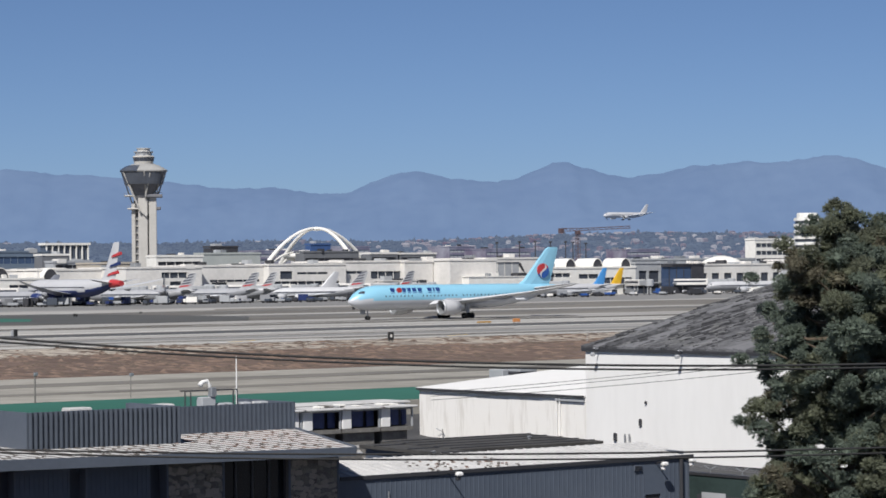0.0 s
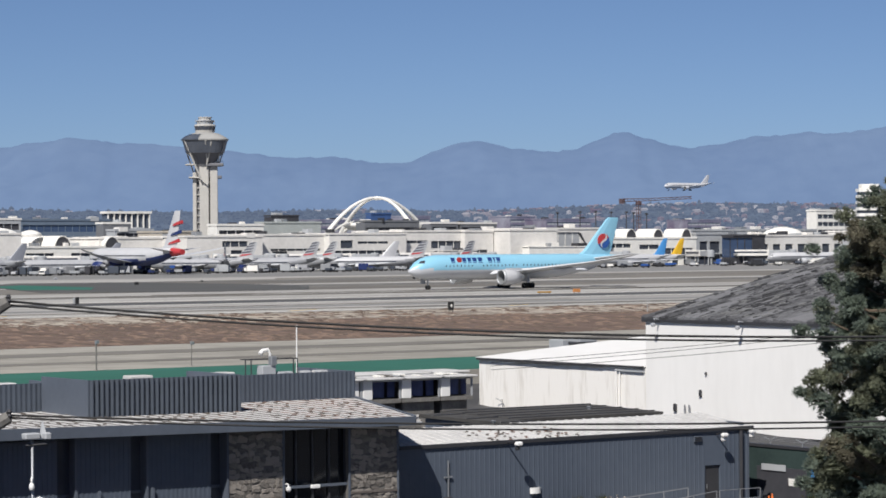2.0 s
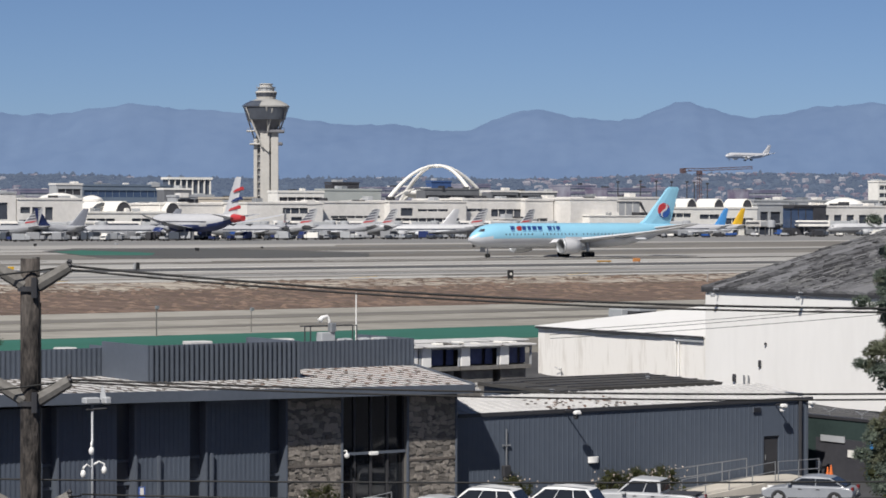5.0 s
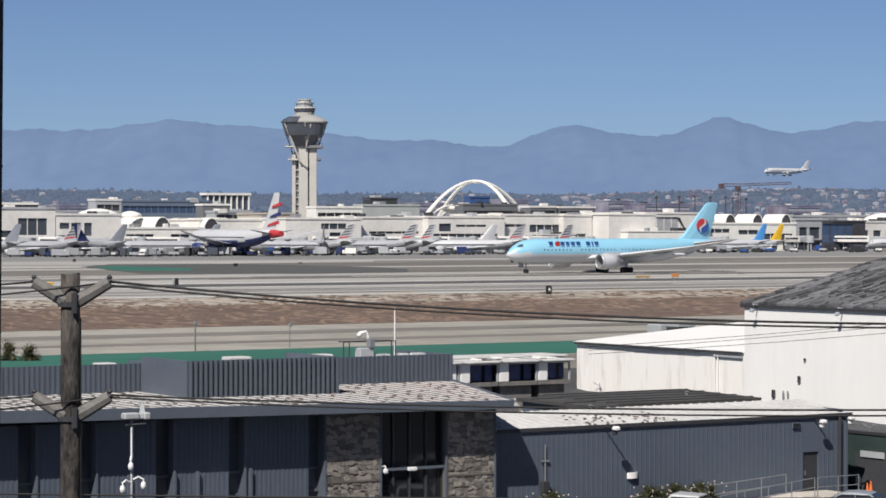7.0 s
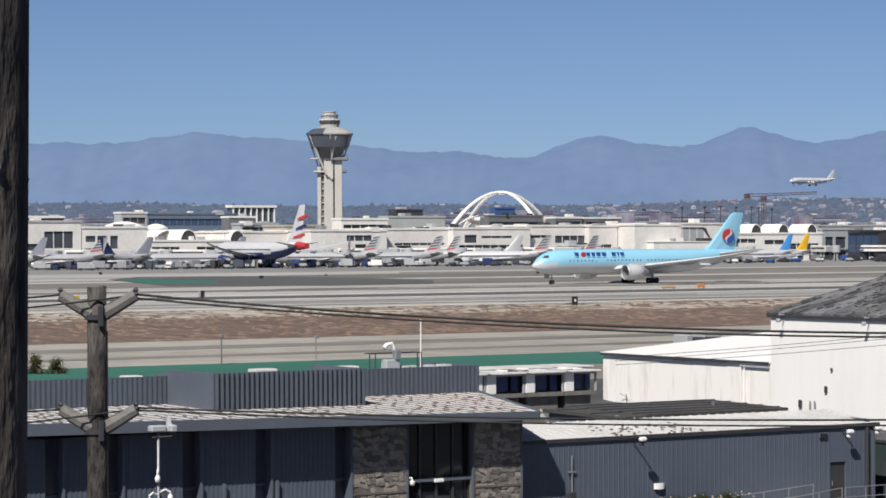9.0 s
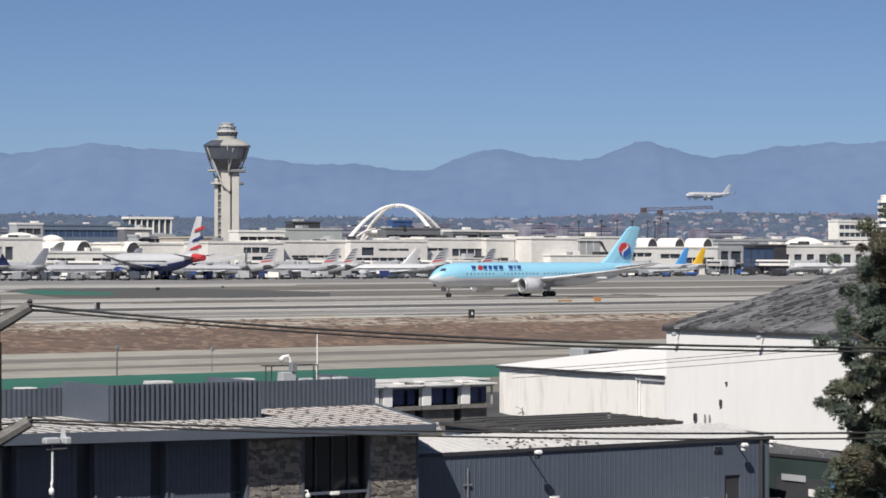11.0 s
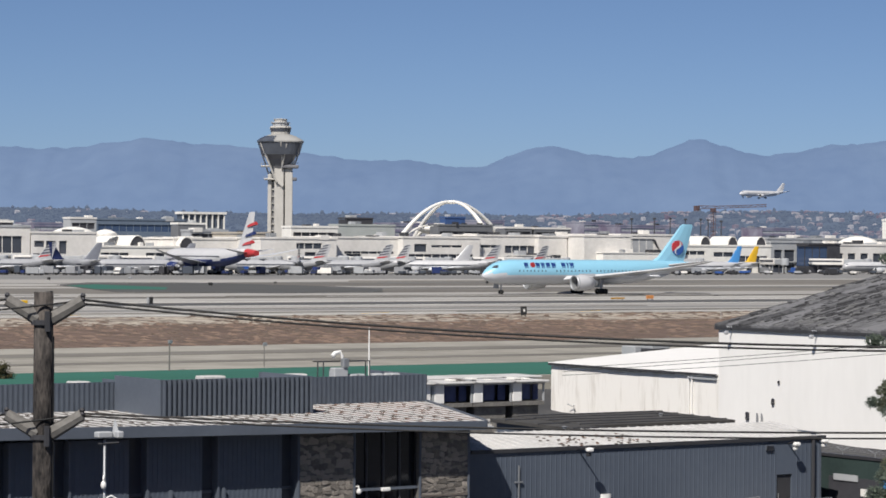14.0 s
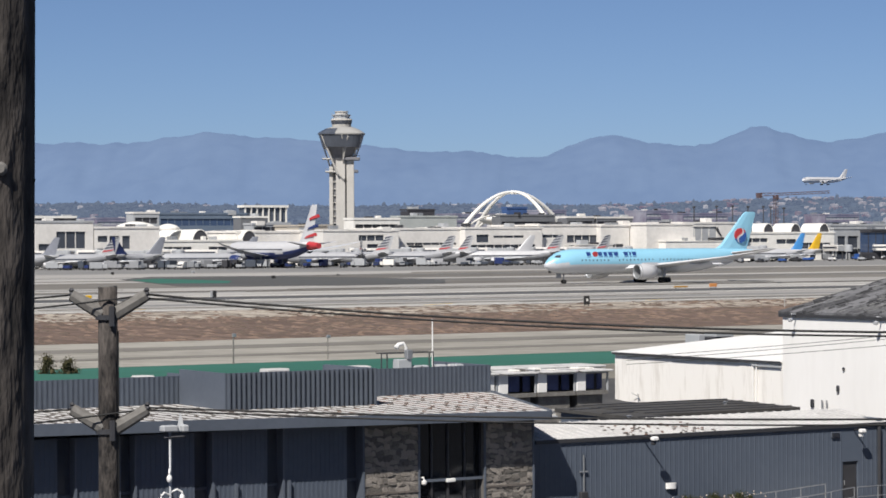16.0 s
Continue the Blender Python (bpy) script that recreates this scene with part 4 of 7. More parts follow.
    for zz, xle, ch in ((zc + R * .75, -17.8 * k, 11.2 * k), (zc + R * .98, -19.2 * k, 9.6 * k), (zc + R * 1.25, -20.6 * k, 8.6 * k), (fin_h - .5, -27.6 * k, 4.0 * k), (fin_h, -28.4 * k, 3.0 * k)):
        fr.append([(xle - ch * a, .55 * k * b * ch / (9 * k), zz) for a, b in [(0, 0), (.08, .7), (.35, 1), (.75, .6), (1, 0), (.75, -.6), (.35, -1), (.08, -.7)]])
    fin = part("tail_fin", Shape().loft(fr), fin_m or tail_m or top, th)
    if gear:
        def wheel(x, y, r, w):
            rr = lambda yy, q: [(x + q * math.cos(j * math.pi / 8), yy, q * math.sin(j * math.pi / 8) + r) for j in range(16)]
            return Shape().loft([rr(y - w / 2, r * .8), rr(y - w / 2 + .06, r), rr(y + w / 2 - .06, r), rr(y + w / 2, r * .8)])
        for sy in (-1, 1):
            g = part("main_gear", Shape().tube([(0, sy * 4.9 * k, .6), (0.2, sy * 4.4 * k, zc - R * .5)], .28 * k, 8).box(-1.2 * k, 1.2 * k, sy * 4.9 * k - .15, sy * 4.9 * k + .15, .5 * k, .8 * k), M_STEEL, th)
            for dx in (-.75, .75):
                for dy in (-.6, .6):
                    part("wheel", wheel(dx * k, (sy * 4.9 + dy) * k, .68 * k, .5 * k), M_TYRE, g)
            part("gear_door", Shape().box(-1.4 * k, 1.4 * k, sy * 3.6 * k - .06, sy * 3.6 * k + .06, 1.7 * k, zc - R * .6), belly, th)
        g = part("nose_gear", Shape().tube([(25.8 * k, 0, .5), (25.8 * k, 0, zc - R * .7)], .16, 8).box(26.2 * k, 27.6 * k, -.5, -.42, 1.4 * k, zc - R * .75), M_STEEL, th)
        for dy in (-.35, .35):
            part("wheel", wheel(25.8 * k, dy * k, .5 * k, .35 * k), M_TYRE, g)
    return th, fus, fin, nose, zc


W = math.pi
HERO = (380.5, 515.0, 0.09)
th, fus, fin, nose, zc = airliner("airliner", "pale blue twin-engine wide-body airliner with silver belly on the runway", HERO, W, top=M_SKYBLUE, belly=M_SILVER, detail=2)
M_LETTER = mat("navy_lettering_paint", (0.02, 0.055, 0.2), None, 0.3, 0.4)
# livery: brand name as plain navy bars, round red and blue tail emblem as plain shapes
R = 2.95
x = nose - 10.4
for i, w in enumerate((1.1, 1.35, 1.05, .95, 1.15, 1.15, 0, 1.15, .45, 1.05)):
    if w:
        zb = zc + R * .34
        y0 = math.sqrt(1 - .44 ** 2) * R
        if i == 1:
            part("lettering_bar", Shape().loft([[(x - .85 + q * .68 * math.cos(j * math.pi / 8), y, zb + .65 + q * .7 * math.sin(j * math.pi / 8)) for j in range(16)] for q, y in ((1, y0 - .35), (1, y0 + .06))]), M_RED, fus, "small round red mark")
        else:
            part("lettering_bar", Shape().add([(x, y0 + .12, zb), (x - w, y0 + .12, zb), (x - w - .1, y0 - .42, zb + 1.25), (x - .1, y0 - .42, zb + 1.25), (x, y0 - .6, zb), (x - w, y0 - .6, zb), (x - w - .1, y0 - .9, zb + 1.25), (x - .1, y0 - .9, zb + 1.25)],
                                              [(0, 3, 2, 1), (4, 5, 6, 7), (0, 1, 5, 4), (1, 2, 6, 5), (2, 3, 7, 6), (3, 0, 4, 7)]), M_LETTER, fus, "navy lettering as plain bar")
    x -= (w or .8) + .46
for sy in (-1, 1):
    cx, cz, r = -26.5, 11.2, 1.8
    yo = sy * .66
    half = lambda a0, q: [(cx + q * math.cos(a0 + j * math.pi / 12), cz + q * math.sin(a0 + j * math.pi / 12)) for j in range(13)]
    for a0, m, nm in ((-.5, M_RED, "emblem_top"), (math.pi - .5, M_EMBLEMBLUE, "emblem_bottom")):
        pts = half(a0, r)
        n = len(pts)
        part(nm, Shape().add([(px, yo, pz) for px, pz in pts] + [(px, yo - sy * .5, pz) for px, pz in pts],
                             [tuple(range(n)), tuple(range(n, 2 * n))[::-1]] + [(i, (i + 1) % n, n + (i + 1) % n, n + i) for i in range(n)]), m, fin, "plain half disc of the tail emblem")
    pts = []
    for side in (1, -1):
        for j in range(9):
            k = (j / 4 - 1) * side
            off, wd = .55 * math.sin(k * math.pi), side * (.30 - .16 * k * k)
            px, pz = r * k * .98, off + wd
            pts.append((cx + px * math.cos(1.9) - pz * math.sin(1.9), cz + px * math.sin(1.9) + pz * math.cos(1.9)))
    m = len(pts)
    part("emblem_swirl", Shape().add([(px, yo + sy * .03, pz) for px, pz in pts] + [(px, yo - sy * .3, pz) for px, pz in pts],
                                     [tuple(range(m)), tuple(range(m, 2 * m))[::-1]] + [(i, (i + 1) % m, m + (i + 1) % m, m + i) for i in range(m)]), M_ACWHITE, fin, "white swirl in the tail emblem")
# airliner with navy belly turning onto the apron
e, n = 475.94, 885.19
th, fus, fin, nose, zc = airliner("airliner", "white airliner with navy belly and red, white and blue tail", (e, n, .08), radians(93), L=64, R=3.4, belly=M_NAVY, span=62, eng_m=M_NAVY, fin_h=23.5, split=-.3, low_z=5.7)
for zz, m, dx in ((11.4, M_RED, 2.6), (14.6, M_NAVY, .6), (18.2, M_RED, -.8)):
    for sy in (-1, 1):
        part("tail_stripe", Shape().add([(-27.2 + dx, sy * .8, zz - .4), (-33.0 + dx * .6, sy * .5, zz + .6), (-32.6 + dx * .6, sy * .45, zz + 1.7), (-27.8 + dx * .8, sy * .7, zz + .5)] + [(-27.2 + dx, 0, zz - .4), (-33.0 + dx * .6, 0, zz + .6), (-32.6 + dx * .6, 0, zz + 1.7), (-27.8 + dx * .8, 0, zz + .5)],
                                        [(0, 1, 2, 3), (7, 6, 5, 4), (0, 4, 5, 1), (1, 5, 6, 2), (2, 6, 7, 3), (3, 7, 4, 0)]), m, fin, "waving flag stripe")
part("tail_band", Shape().loft([[(xx, 1.5 * q * math.sin(j * math.pi / 8) * 1.1, zc + 1.75 + 1.5 * q * math.cos(j * math.pi / 8)) for j in range(16)] for xx, q in ((-27.5, 1.12), (-33.5, .7))]), M_RED, fus, "red tail cone")

# airliner in the air beyond, wheels down
e, n, z = 1761.18, 2088.16, 63.01
airliner("airliner", "white airliner on approach in the air, wheels down", (e, n, z), radians(182), L=62, R=2.9, span=56, fin_h=16.5)

# parked jets on the apron
M_TAILDARK = mat("dark_slate_tail_paint", (0.07, 0.075, 0.10), None, 0.3, 0.5)
# grey that puts underside shade on jet bellies; also plain cart grey
M_BELLYGREY = mat("grey_belly_shade_and_carts", (0.27, 0.275, 0.285), None, 0.3, 0.5)
# jet silver with distance haze and shade mixed into the grey
M_JETGREY = mat("jet_silver_greyed_for_haze", (0.36, 0.365, 0.38), (0.30, 0.305, 0.32), 0.3, 0.45)
M_FINGREY = mat("pale_grey_tail_paint", (0.42, 0.425, 0.43), None, 0.3, 0.5)
jets = [
    (424.46, 915.0, 168, "silver parked jet seen from the side at the terminal", M_SILVER, M_TAILGREY, 40),
    (440.28, 915.0, 20, "silver parked jet with dark tail at the terminal", M_SILVER, M_NAVY, 42),
    (458.79, 906.0, 160, "silver and blue parked jet on the apron", M_SILVER, M_TAILGREY, 40),
    (522.26, 915.0, 128, "dull silver parked jet with grey striped tail at the terminal", M_ACWHITE, M_TAILGREY, 46),
    (531.55, 915.0, 62, "dull silver parked jet with grey striped tail at the terminal", M_ACWHITE, M_TAILGREY, 46),
    (546.30, 906.0, 150, "dull silver parked jet with dark striped tail beside a jet bridge", M_ACWHITE, M_SILVER, 42),
    (563.71, 915.0, 118, "white parked jet with dark striped tail beside a jet bridge", M_ACWHITE, M_TAILGREY, 42),
    (590.90, 915.0, 172, "long white parked jet on the apron", M_ACWHITE, M_ACWHITE, 46),
    (597.46, 906.0, 150, "white parked jet with grey striped tail on the apron", M_ACWHITE, M_TAILGREY, 44),
    (403.94, 915.0, 160, "dull silver parked jet with dark striped tail", M_ACWHITE, M_TAILGREY, 42),
    (383.89, 915.0, 120, "dull silver parked jet with grey tail", M_ACWHITE, M_TAILGREY, 42),
    (625.51, 906.0, 168, "white parked jet with dark striped tail before the terminal", M_ACWHITE, M_TAILGREY, 40),
    (836.66, 906.0, 168, "white parked jet with navy belly near the colonnade", M_ACWHITE, M_ACWHITE, 44),
]
for e, n, hd, lab, tm, fm, L in jets:
    striped = "striped" in lab
    # western jets take the colour greyed for haze and shade
    tm = M_JETGREY if e < 560 else tm
    th, fus, fin, nose, zc = airliner("parked_jet", lab, (e, n, .06), radians(hd), L=L, R=2.2, top=tm, belly=M_BELLYGREY, split=.15, fin_m=M_FINGREY if striped else fm, span=36, fin_h=11.9, low_z=4.6, dih=.4)
    if striped:
        # slanting bands across the fin
        k, z0, z1 = L / 62.8, zc + 2.75, 12.1
        for j in range(5):
            quad = []
            for t, c in ((.02, .08), (.02, .62), (.13, .86), (.13, .10)):
                f = j * .19 + t + (.07 if c > .5 else 0)
                xle, ch = (-20.6 - 7.0 * f) * k, (8.6 - 4.6 * f) * k
                quad.append((xle - ch * c, .062 * ch + .05, z0 + (z1 - z0) * f))
            for sy in (-1, 1):
                part("tail_stripe", Shape().loft([[(x, 0, z) for x, y, z in quad], [(x, sy * y, z) for x, y, z in quad]]), M_TAILDARK if j else M_RED, fin, "dark slanting tail band")
for e, n, fm, lab in ((731.21, 905.0, M_AZURE, "white parked jet with bright blue tail"), (760.21, 928.0, M_YELLOW, "white parked jet with yellow tail")):
    airliner("parked_jet", lab, (e, n, .06), radians(178), L=40, R=2.1, fin_m=fm, span=36, fin_h=12.4, low_z=4.6, split=-2, dih=.4)
e, n = 710.88, 925.0
airliner("parked_jet", "long white parked jet before the broad wall", (e, n, .06), radians(180), L=46, R=2.1, fin_m=M_ACWHITE, span=36, fin_h=9.0, low_z=4.6, dih=.4)


# ---- white hangar and its low annexe ----
HE = 130.2


def build_hangar():
    n0, n1, ze = 124.0, 159.4, 5.1
    th = thing("hangar", "tall white sheet-metal hangar with weathered dark roof", "hangar", (HE, n1, -2.8))
    b = th.location
    wall = part("wall", Shape().box(HE, HE + 0.3, n0, n1, -3.2, ze), M_HANGAR, th, base=b)
    part("wall", Shape().box(HE + .31, 192, n1 - 0.3, n1, -3.2, ze - 0.1), M_HANGAR, th, base=b)
    part("wall", Shape().box(HE + .31, 192, n0, n0 + 0.3, -3.2, ze - 0.1), M_HANGAR, th, base=b)
    for nn in (148.08, 158.94, 133.0):
        part("panel_joint", Shape().box(HE - 0.02, HE, nn - 0.05, nn + 0.05, -3.2, ze - .3), M_TGREY, wall, "thin upright panel joint")
    for u, v, w, h in ((152.22, 1.09, .1, .12), (152.87, -0.42, .14, .26), (155.83, -1.64, .18, .3)):
        part("wall_fitting", Shape().bevel_box(HE - .18, HE - .01, u - w, u + w, v - h, v + h, .05), M_DKSTEEL, th, "small dark wall fitting", base=b)
    for u in (154.57, 154.04):
        part("vent_pipe", Shape().tube([(HE - .2, u, -2.6), (HE - .2, u, -1.35)], .07, 6), M_STEEL, th, base=b)
    for u in (157.71, 147.96):
        part("floodlight", Shape().tube([(HE, u, 5.0), (HE - .7, u - .2, 5.1)], .06, 6).bevel_box(HE - .95, HE - .6, u - .3, u, 4.5, 4.78, .06), M_TGREY, th, "grey floodlight on a bracket", base=b)
    part("fascia", Shape().box(HE - .17, HE - .02, n0 - .3, n1 + .3, ze - .28, ze + .1), M_DKSTEEL, th, base=b)
    slope = (9.5 - 5.2) / 19.0
    er = 172.0
    part("roof_deck", Shape().add([(HE - .13, n0 - .3, ze + .02), (er, n0 - .3, ze + (er - HE) * slope), (er, n1 + .4, ze + (er - HE) * slope), (HE - .13, n1 + .4, ze + .02),
                                  (HE - .13, n0 - .3, ze - .2), (er, n0 - .3, ze - .3 + (er - HE) * slope), (er, n1 + .4, ze - .3 + (er - HE) * slope), (HE - .13, n1 + .4, ze - .2)],
                                 [(0, 1, 2, 3), (7, 6, 5, 4), (0, 4, 5, 1), (1, 5, 6, 2), (2, 6, 7, 3), (3, 7, 4, 0)]), M_SHINGLE, th, base=b)
    part("gable", Shape().add([(HE + .4, n1 - .1, ze - .2), (er, n1 - .1, ze - .2), (er, n1 - .1, ze - .1 + (er - HE) * slope), (HE + .4, n1 - .4, ze - .2), (er, n1 - .4, ze - .2), (er, n1 - .4, ze - .1 + (er - HE) * slope)],
                              [(0, 1, 2), (5, 4, 3), (0, 3, 4, 1), (1, 4, 5, 2), (2, 5, 3, 0)]), M_HANGAR, th, base=b)
    # lapped roof sheets, uneven with age
    rng = random.Random(3)
    w = .72
    k = int((n1 - 129) / w)
    for i in range(k):
        a = n1 + .35 - w * i
        e = HE - .18
        while e < 157:
            l = rng.uniform(2.6, 6.0)
            e2 = min(er, e + l)
            lift = rng.uniform(.03, .2)
            z1, z2 = ze + (e - HE) * slope, ze + (e2 - HE) * slope
            part("roof_sheet", Shape().add([(e, a - w, z1 + lift), (e2, a - w, z2 + lift * .4), (e2, a - .04, z2 + lift * .4 + .10), (e, a - .04, z1 + lift + .10), (e, a - w, z1), (e2, a - w, z2), (e2, a - .04, z2), (e, a - .04, z1)],
                                           [(0, 1, 2, 3), (0, 4, 5, 1), (1, 5, 6, 2), (2, 6, 7, 3), (3, 7, 4, 0)]), M_SHINGLE, th, base=b)
            e = e2
    # loose and missing shingles over the sheets, too many to pick apart
    patches = Shape()
    for i in range(2800):
        e, a, l = rng.uniform(HE + .1, 158), rng.uniform(129, n1 + .1), rng.uniform(.35, 1.2)
        z1, z2, lift = ze + (e - HE) * slope + .12, ze + (e + l - HE) * slope + .12, rng.uniform(.02, .1)
        d = rng.uniform(.06, .2)
        patches.add([(e, a, z1 + lift), (e + l, a, z2 + lift * .6), (e + l, a + d, z2 + lift), (e, a + d, z1 + lift * 1.5), (e, a, z1 - .1), (e + l, a, z2 - .1), (e + l, a + d, z2 - .1), (e, a + d, z1 - .1)],
                    [(0, 1, 2, 3), (0, 4, 5, 1), (1, 5, 6, 2), (2, 6, 7, 3), (3, 7, 4, 0)], rng.choice((0, 0, 0, 1, 2)))
    tagged(part("loose_shingles", patches, [M_SHINGLEDK, M_SHINGLE, M_SHINGLEPALE], th, "curled dark and pale shingles", base=b), kind="stuff")
    # annexe
    m0, m1, za, zb = 159.42, 181.5, 1.38, 2.75
    th = thing("hangar_annexe", "low white sheet-metal annexe with stained walls and pale roof", "shed", (HE, m0, -2.9))
    b = th.location
    wall = part("wall", Shape().box(HE, HE + .3, m0, m1, -3.2, za), M_RUSTLINE, th, base=b)
    part("wall", Shape().add([(HE + .31, m1, -3.2), (149, m1, -3.2), (149, m1, zb - .15), (HE + .31, m1, za - .1), (HE + .31, m1 - .3, -3.2), (149, m1 - .3, -3.2), (149, m1 - .3, zb - .15), (HE + .31, m1 - .3, za - .1)], [(0, 1, 2, 3), (7, 6, 5, 4), (0, 4, 5, 1), (1, 5, 6, 2), (2, 6, 7, 3), (3, 7, 4, 0)]), M_HANGAR, th, base=b)
    nn = m0 + .6
    while nn < m1 - .3:
        part("wall_rib", Shape().box(HE - .05, HE - .005, nn, nn + .07, -3.1, za - .25), M_RUSTLINE, wall)
        nn += rng.uniform(.75, .95)
    part("roof", Shape().add([(HE - .15, m0, za + .02), (149, m0, zb), (149, m1 + .3, zb), (HE - .15, m1 + .3, za + .02), (HE - .15, m0, za - .1), (149, m0, zb - .12), (149, m1 + .3, zb - .12), (HE - .15, m1 + .3, za - .1)],
                             [(0, 1, 2, 3), (7, 6, 5, 4), (0, 4, 5, 1), (1, 5, 6, 2), (2, 6, 7, 3), (3, 7, 4, 0)]), M_HANGAR, th, base=b)
    g0 = m0
    for nn in (m0 + 1.6, m0 + 5.2, m0 + 9.5, m0 + 14, m1 + .1):
        d = rng.uniform(.04, .14)
        # gutter pieces kept dark to draw the eave's shadow line as well
        part("gutter", Shape().box(HE - .27, HE - .16, g0 + .02, nn, za - .12 - d, za - .01), M_DKSTEEL, th, "dark gutter with the eave's shadow line", base=b)
        g0 = nn
    part("loose_flashing", Shape().box(HE - .2, HE - .06, m0 + .1, m0 + 3.6, za - .48, za - .34), M_TGREY, th, "grey loose flashing strip", base=b)
    for nn in (m0 + 3.1, m0 + 3.5):
        part("downpipe", Shape().tube([(HE - .12, nn, -3.0), (HE - .12, nn, za - .3)], .06, 6), M_HANGAR, th, base=b)
    part("barb_bracket", Shape().tube([(HE - .1, m1 - 3.4, -3.0), (HE - .1, m1 - 3.4, -2.2), (HE - .5, m1 - 3.0, -1.9)], .035, 5).tube([(HE - .1, m1 - 3.4, -2.2), (HE - .5, m1 - 3.9, -1.9)], .035, 5), M_STEEL, th, base=b)
    x, y, z = 144.71, 187.06, 2.21
    th = thing("roof_unit", "white and dark air unit behind the annexe roof", "air conditioner", (x, y, 0))
    part("casing", Shape().bevel_box(-2.2, -1.5, -1, 1, 0, z + .2, .06), M_TGREY, th)
    part("duct", Shape().bevel_box(-1.5, 2.0, -.8, .8, 0, z - .1, .1), M_DKSTEEL, th)
    part("cover", Shape().bevel_box(-.2, 1.8, -.9, .9, z - .1, z + .25, .06), M_TGREY, th)


build_hangar()


# ---- blue-grey shed with white roof ----
def build_shed():
    n, e0, e1, zt, zb = 108.2, 72.3, 95.4, 1.02, -3.75
    th = thing("shed", "blue-grey metal-clad shed with white coated roof", "shed", ((e0 + e1) / 2, n + 4, -3.6))
    b = th.location
    d0, d1 = 92.39, 93.46
    dz = -0.96
    wall = part("wall", Shape().box(e0, d0, n, n + .25, zb, zt).box(d1, e1, n, n + .25, zb, zt).box(d0, d1, n, n + .25, dz, zt), M_GREYWALL, th, base=b)
    part("wall", Shape().box(e1 - .25, e1, n + .27, n + 8, zb, zt + .2), M_GREYWALL, th, base=b)
    door = part("door", Shape().bevel_box(d0 + .02, d1 - .02, n + .1, n + .18, zb, dz - .02, .02), M_DKSTEEL, th, "dark steel door", base=b)
    part("handle", Shape().tube([(d0 + .14, n + .02, -2.2), (d0 + .14, n + .02, -1.95)], .025, 6), M_STEEL, door, base=b)
    x = e0 + .1
    while x < e1 - .1:
        if not d0 - .1 < x < d1 + .02:
            part("wall_rib", Shape().add([(x, n - .004, zb), (x + .03, n - .014, zb), (x + .07, n - .014, zb), (x + .1, n - .004, zb), (x, n - .004, zt - .05), (x + .03, n - .014, zt - .05), (x + .07, n - .014, zt - .05), (x + .1, n - .004, zt - .05)],
                                         [(0, 1, 5, 4), (1, 2, 6, 5), (2, 3, 7, 6), (4, 5, 6, 7)]), M_GREYWALL, wall, base=b)
        x += .305
    nr, zr = 112.4, 1.52
    part("roof", Shape().add([(e0 + .45, n - .03, zt), (e1 + .35, n - .03, zt), (e1 + .35, nr, zr), (e0 + .45, nr, zr), (e0 + .45, nr + 4.5, zt), (e1 + .35, nr + 4.5, zt)] + [(e0 + .45, n - .03, zt - .1), (e1 + .35, n - .03, zt - .1), (e1 + .35, nr, zr - .1), (e0 + .45, nr, zr - .1), (e0 + .45, nr + 4.5, zt - .1), (e1 + .35, nr + 4.5, zt - .1)],
                             [(0, 1, 2, 3), (3, 2, 5, 4), (6, 9, 8, 7), (9, 10, 11, 8), (0, 6, 7, 1), (1, 7, 8, 2), (2, 8, 11, 5), (5, 11, 10, 4), (4, 10, 9, 3), (3, 9, 6, 0)]), M_WHITEROOF, th, base=b)
    x = e0 + .5
    while x < e1 + .2:
        part("roof_seam", Shape().add([(x, n - .03, zt + .004), (x + .06, n - .03, zt + .004), (x + .06, nr, zr + .004), (x, nr, zr + .004), (x + .01, n - .03, zt + .045), (x + .05, n - .03, zt + .045), (x + .05, nr, zr + .045), (x + .01, nr, zr + .045)],
                                      [(4, 5, 6, 7), (0, 4, 7, 3), (1, 2, 6, 5), (0, 1, 5, 4)]), M_WHITEROOF, th, base=b)
        x += .61
    part("gutter", Shape().box(e0 + .45, e1 + .35, n - .115, n - .035, zt - .17, zt + .02), M_DKSTEEL, th, "dark eaves gutter", base=b)
    part("downpipe", Shape().tube([(e1 - .55, n - .12, zt - .2), (e1 - .55, n - .12, zb)], .1, 8), M_DKSTEEL, th, base=b)
    part("corner_trim", Shape().box(e1 - .08, e1 + .06, n - .06, n - .005, zb, zt - .18), M_GREYTRIM, th, base=b)
    rng = random.Random(8)
    for i in range(70):
        xx = 78.03 + rng.random() * 6.0
        yy = n + rng.uniform(-.1, 2.6)
        zz = zt + (yy - n + .45) * (zr - zt) / (nr - n + .45)
        part("roof_stain", Shape().prism([(xx + .11 * rng.uniform(.6, 1) * math.cos(j), yy + .08 * math.sin(j)) for j in (0, 1.2, 2.5, 3.7, 5)], zz - .02, zz + .03), M_RUSTROOF if i % 3 == 0 else M_DARKBROWN, th, base=b)
    # lamps and boxes on the wall
    for u, zl, arm in ((79.24, 0.82, .95), (93.18, 0.59, .55), (95.21, 0.69, .5)):
        lm = thing("wall_lamp", "white floodlight on a bracket on the shed wall", "lamp", (u, n, zl), group="shed wall lamps")
        part("bracket", Shape().tube([(0, -.04, .1), (0, -arm, .22)], .04, 6), M_DKSTEEL, lm)
        part("head", Shape().bevel_box(-.2, .2, -arm - .28, -arm, -.02, .2, .06), M_PLASTIC, lm)
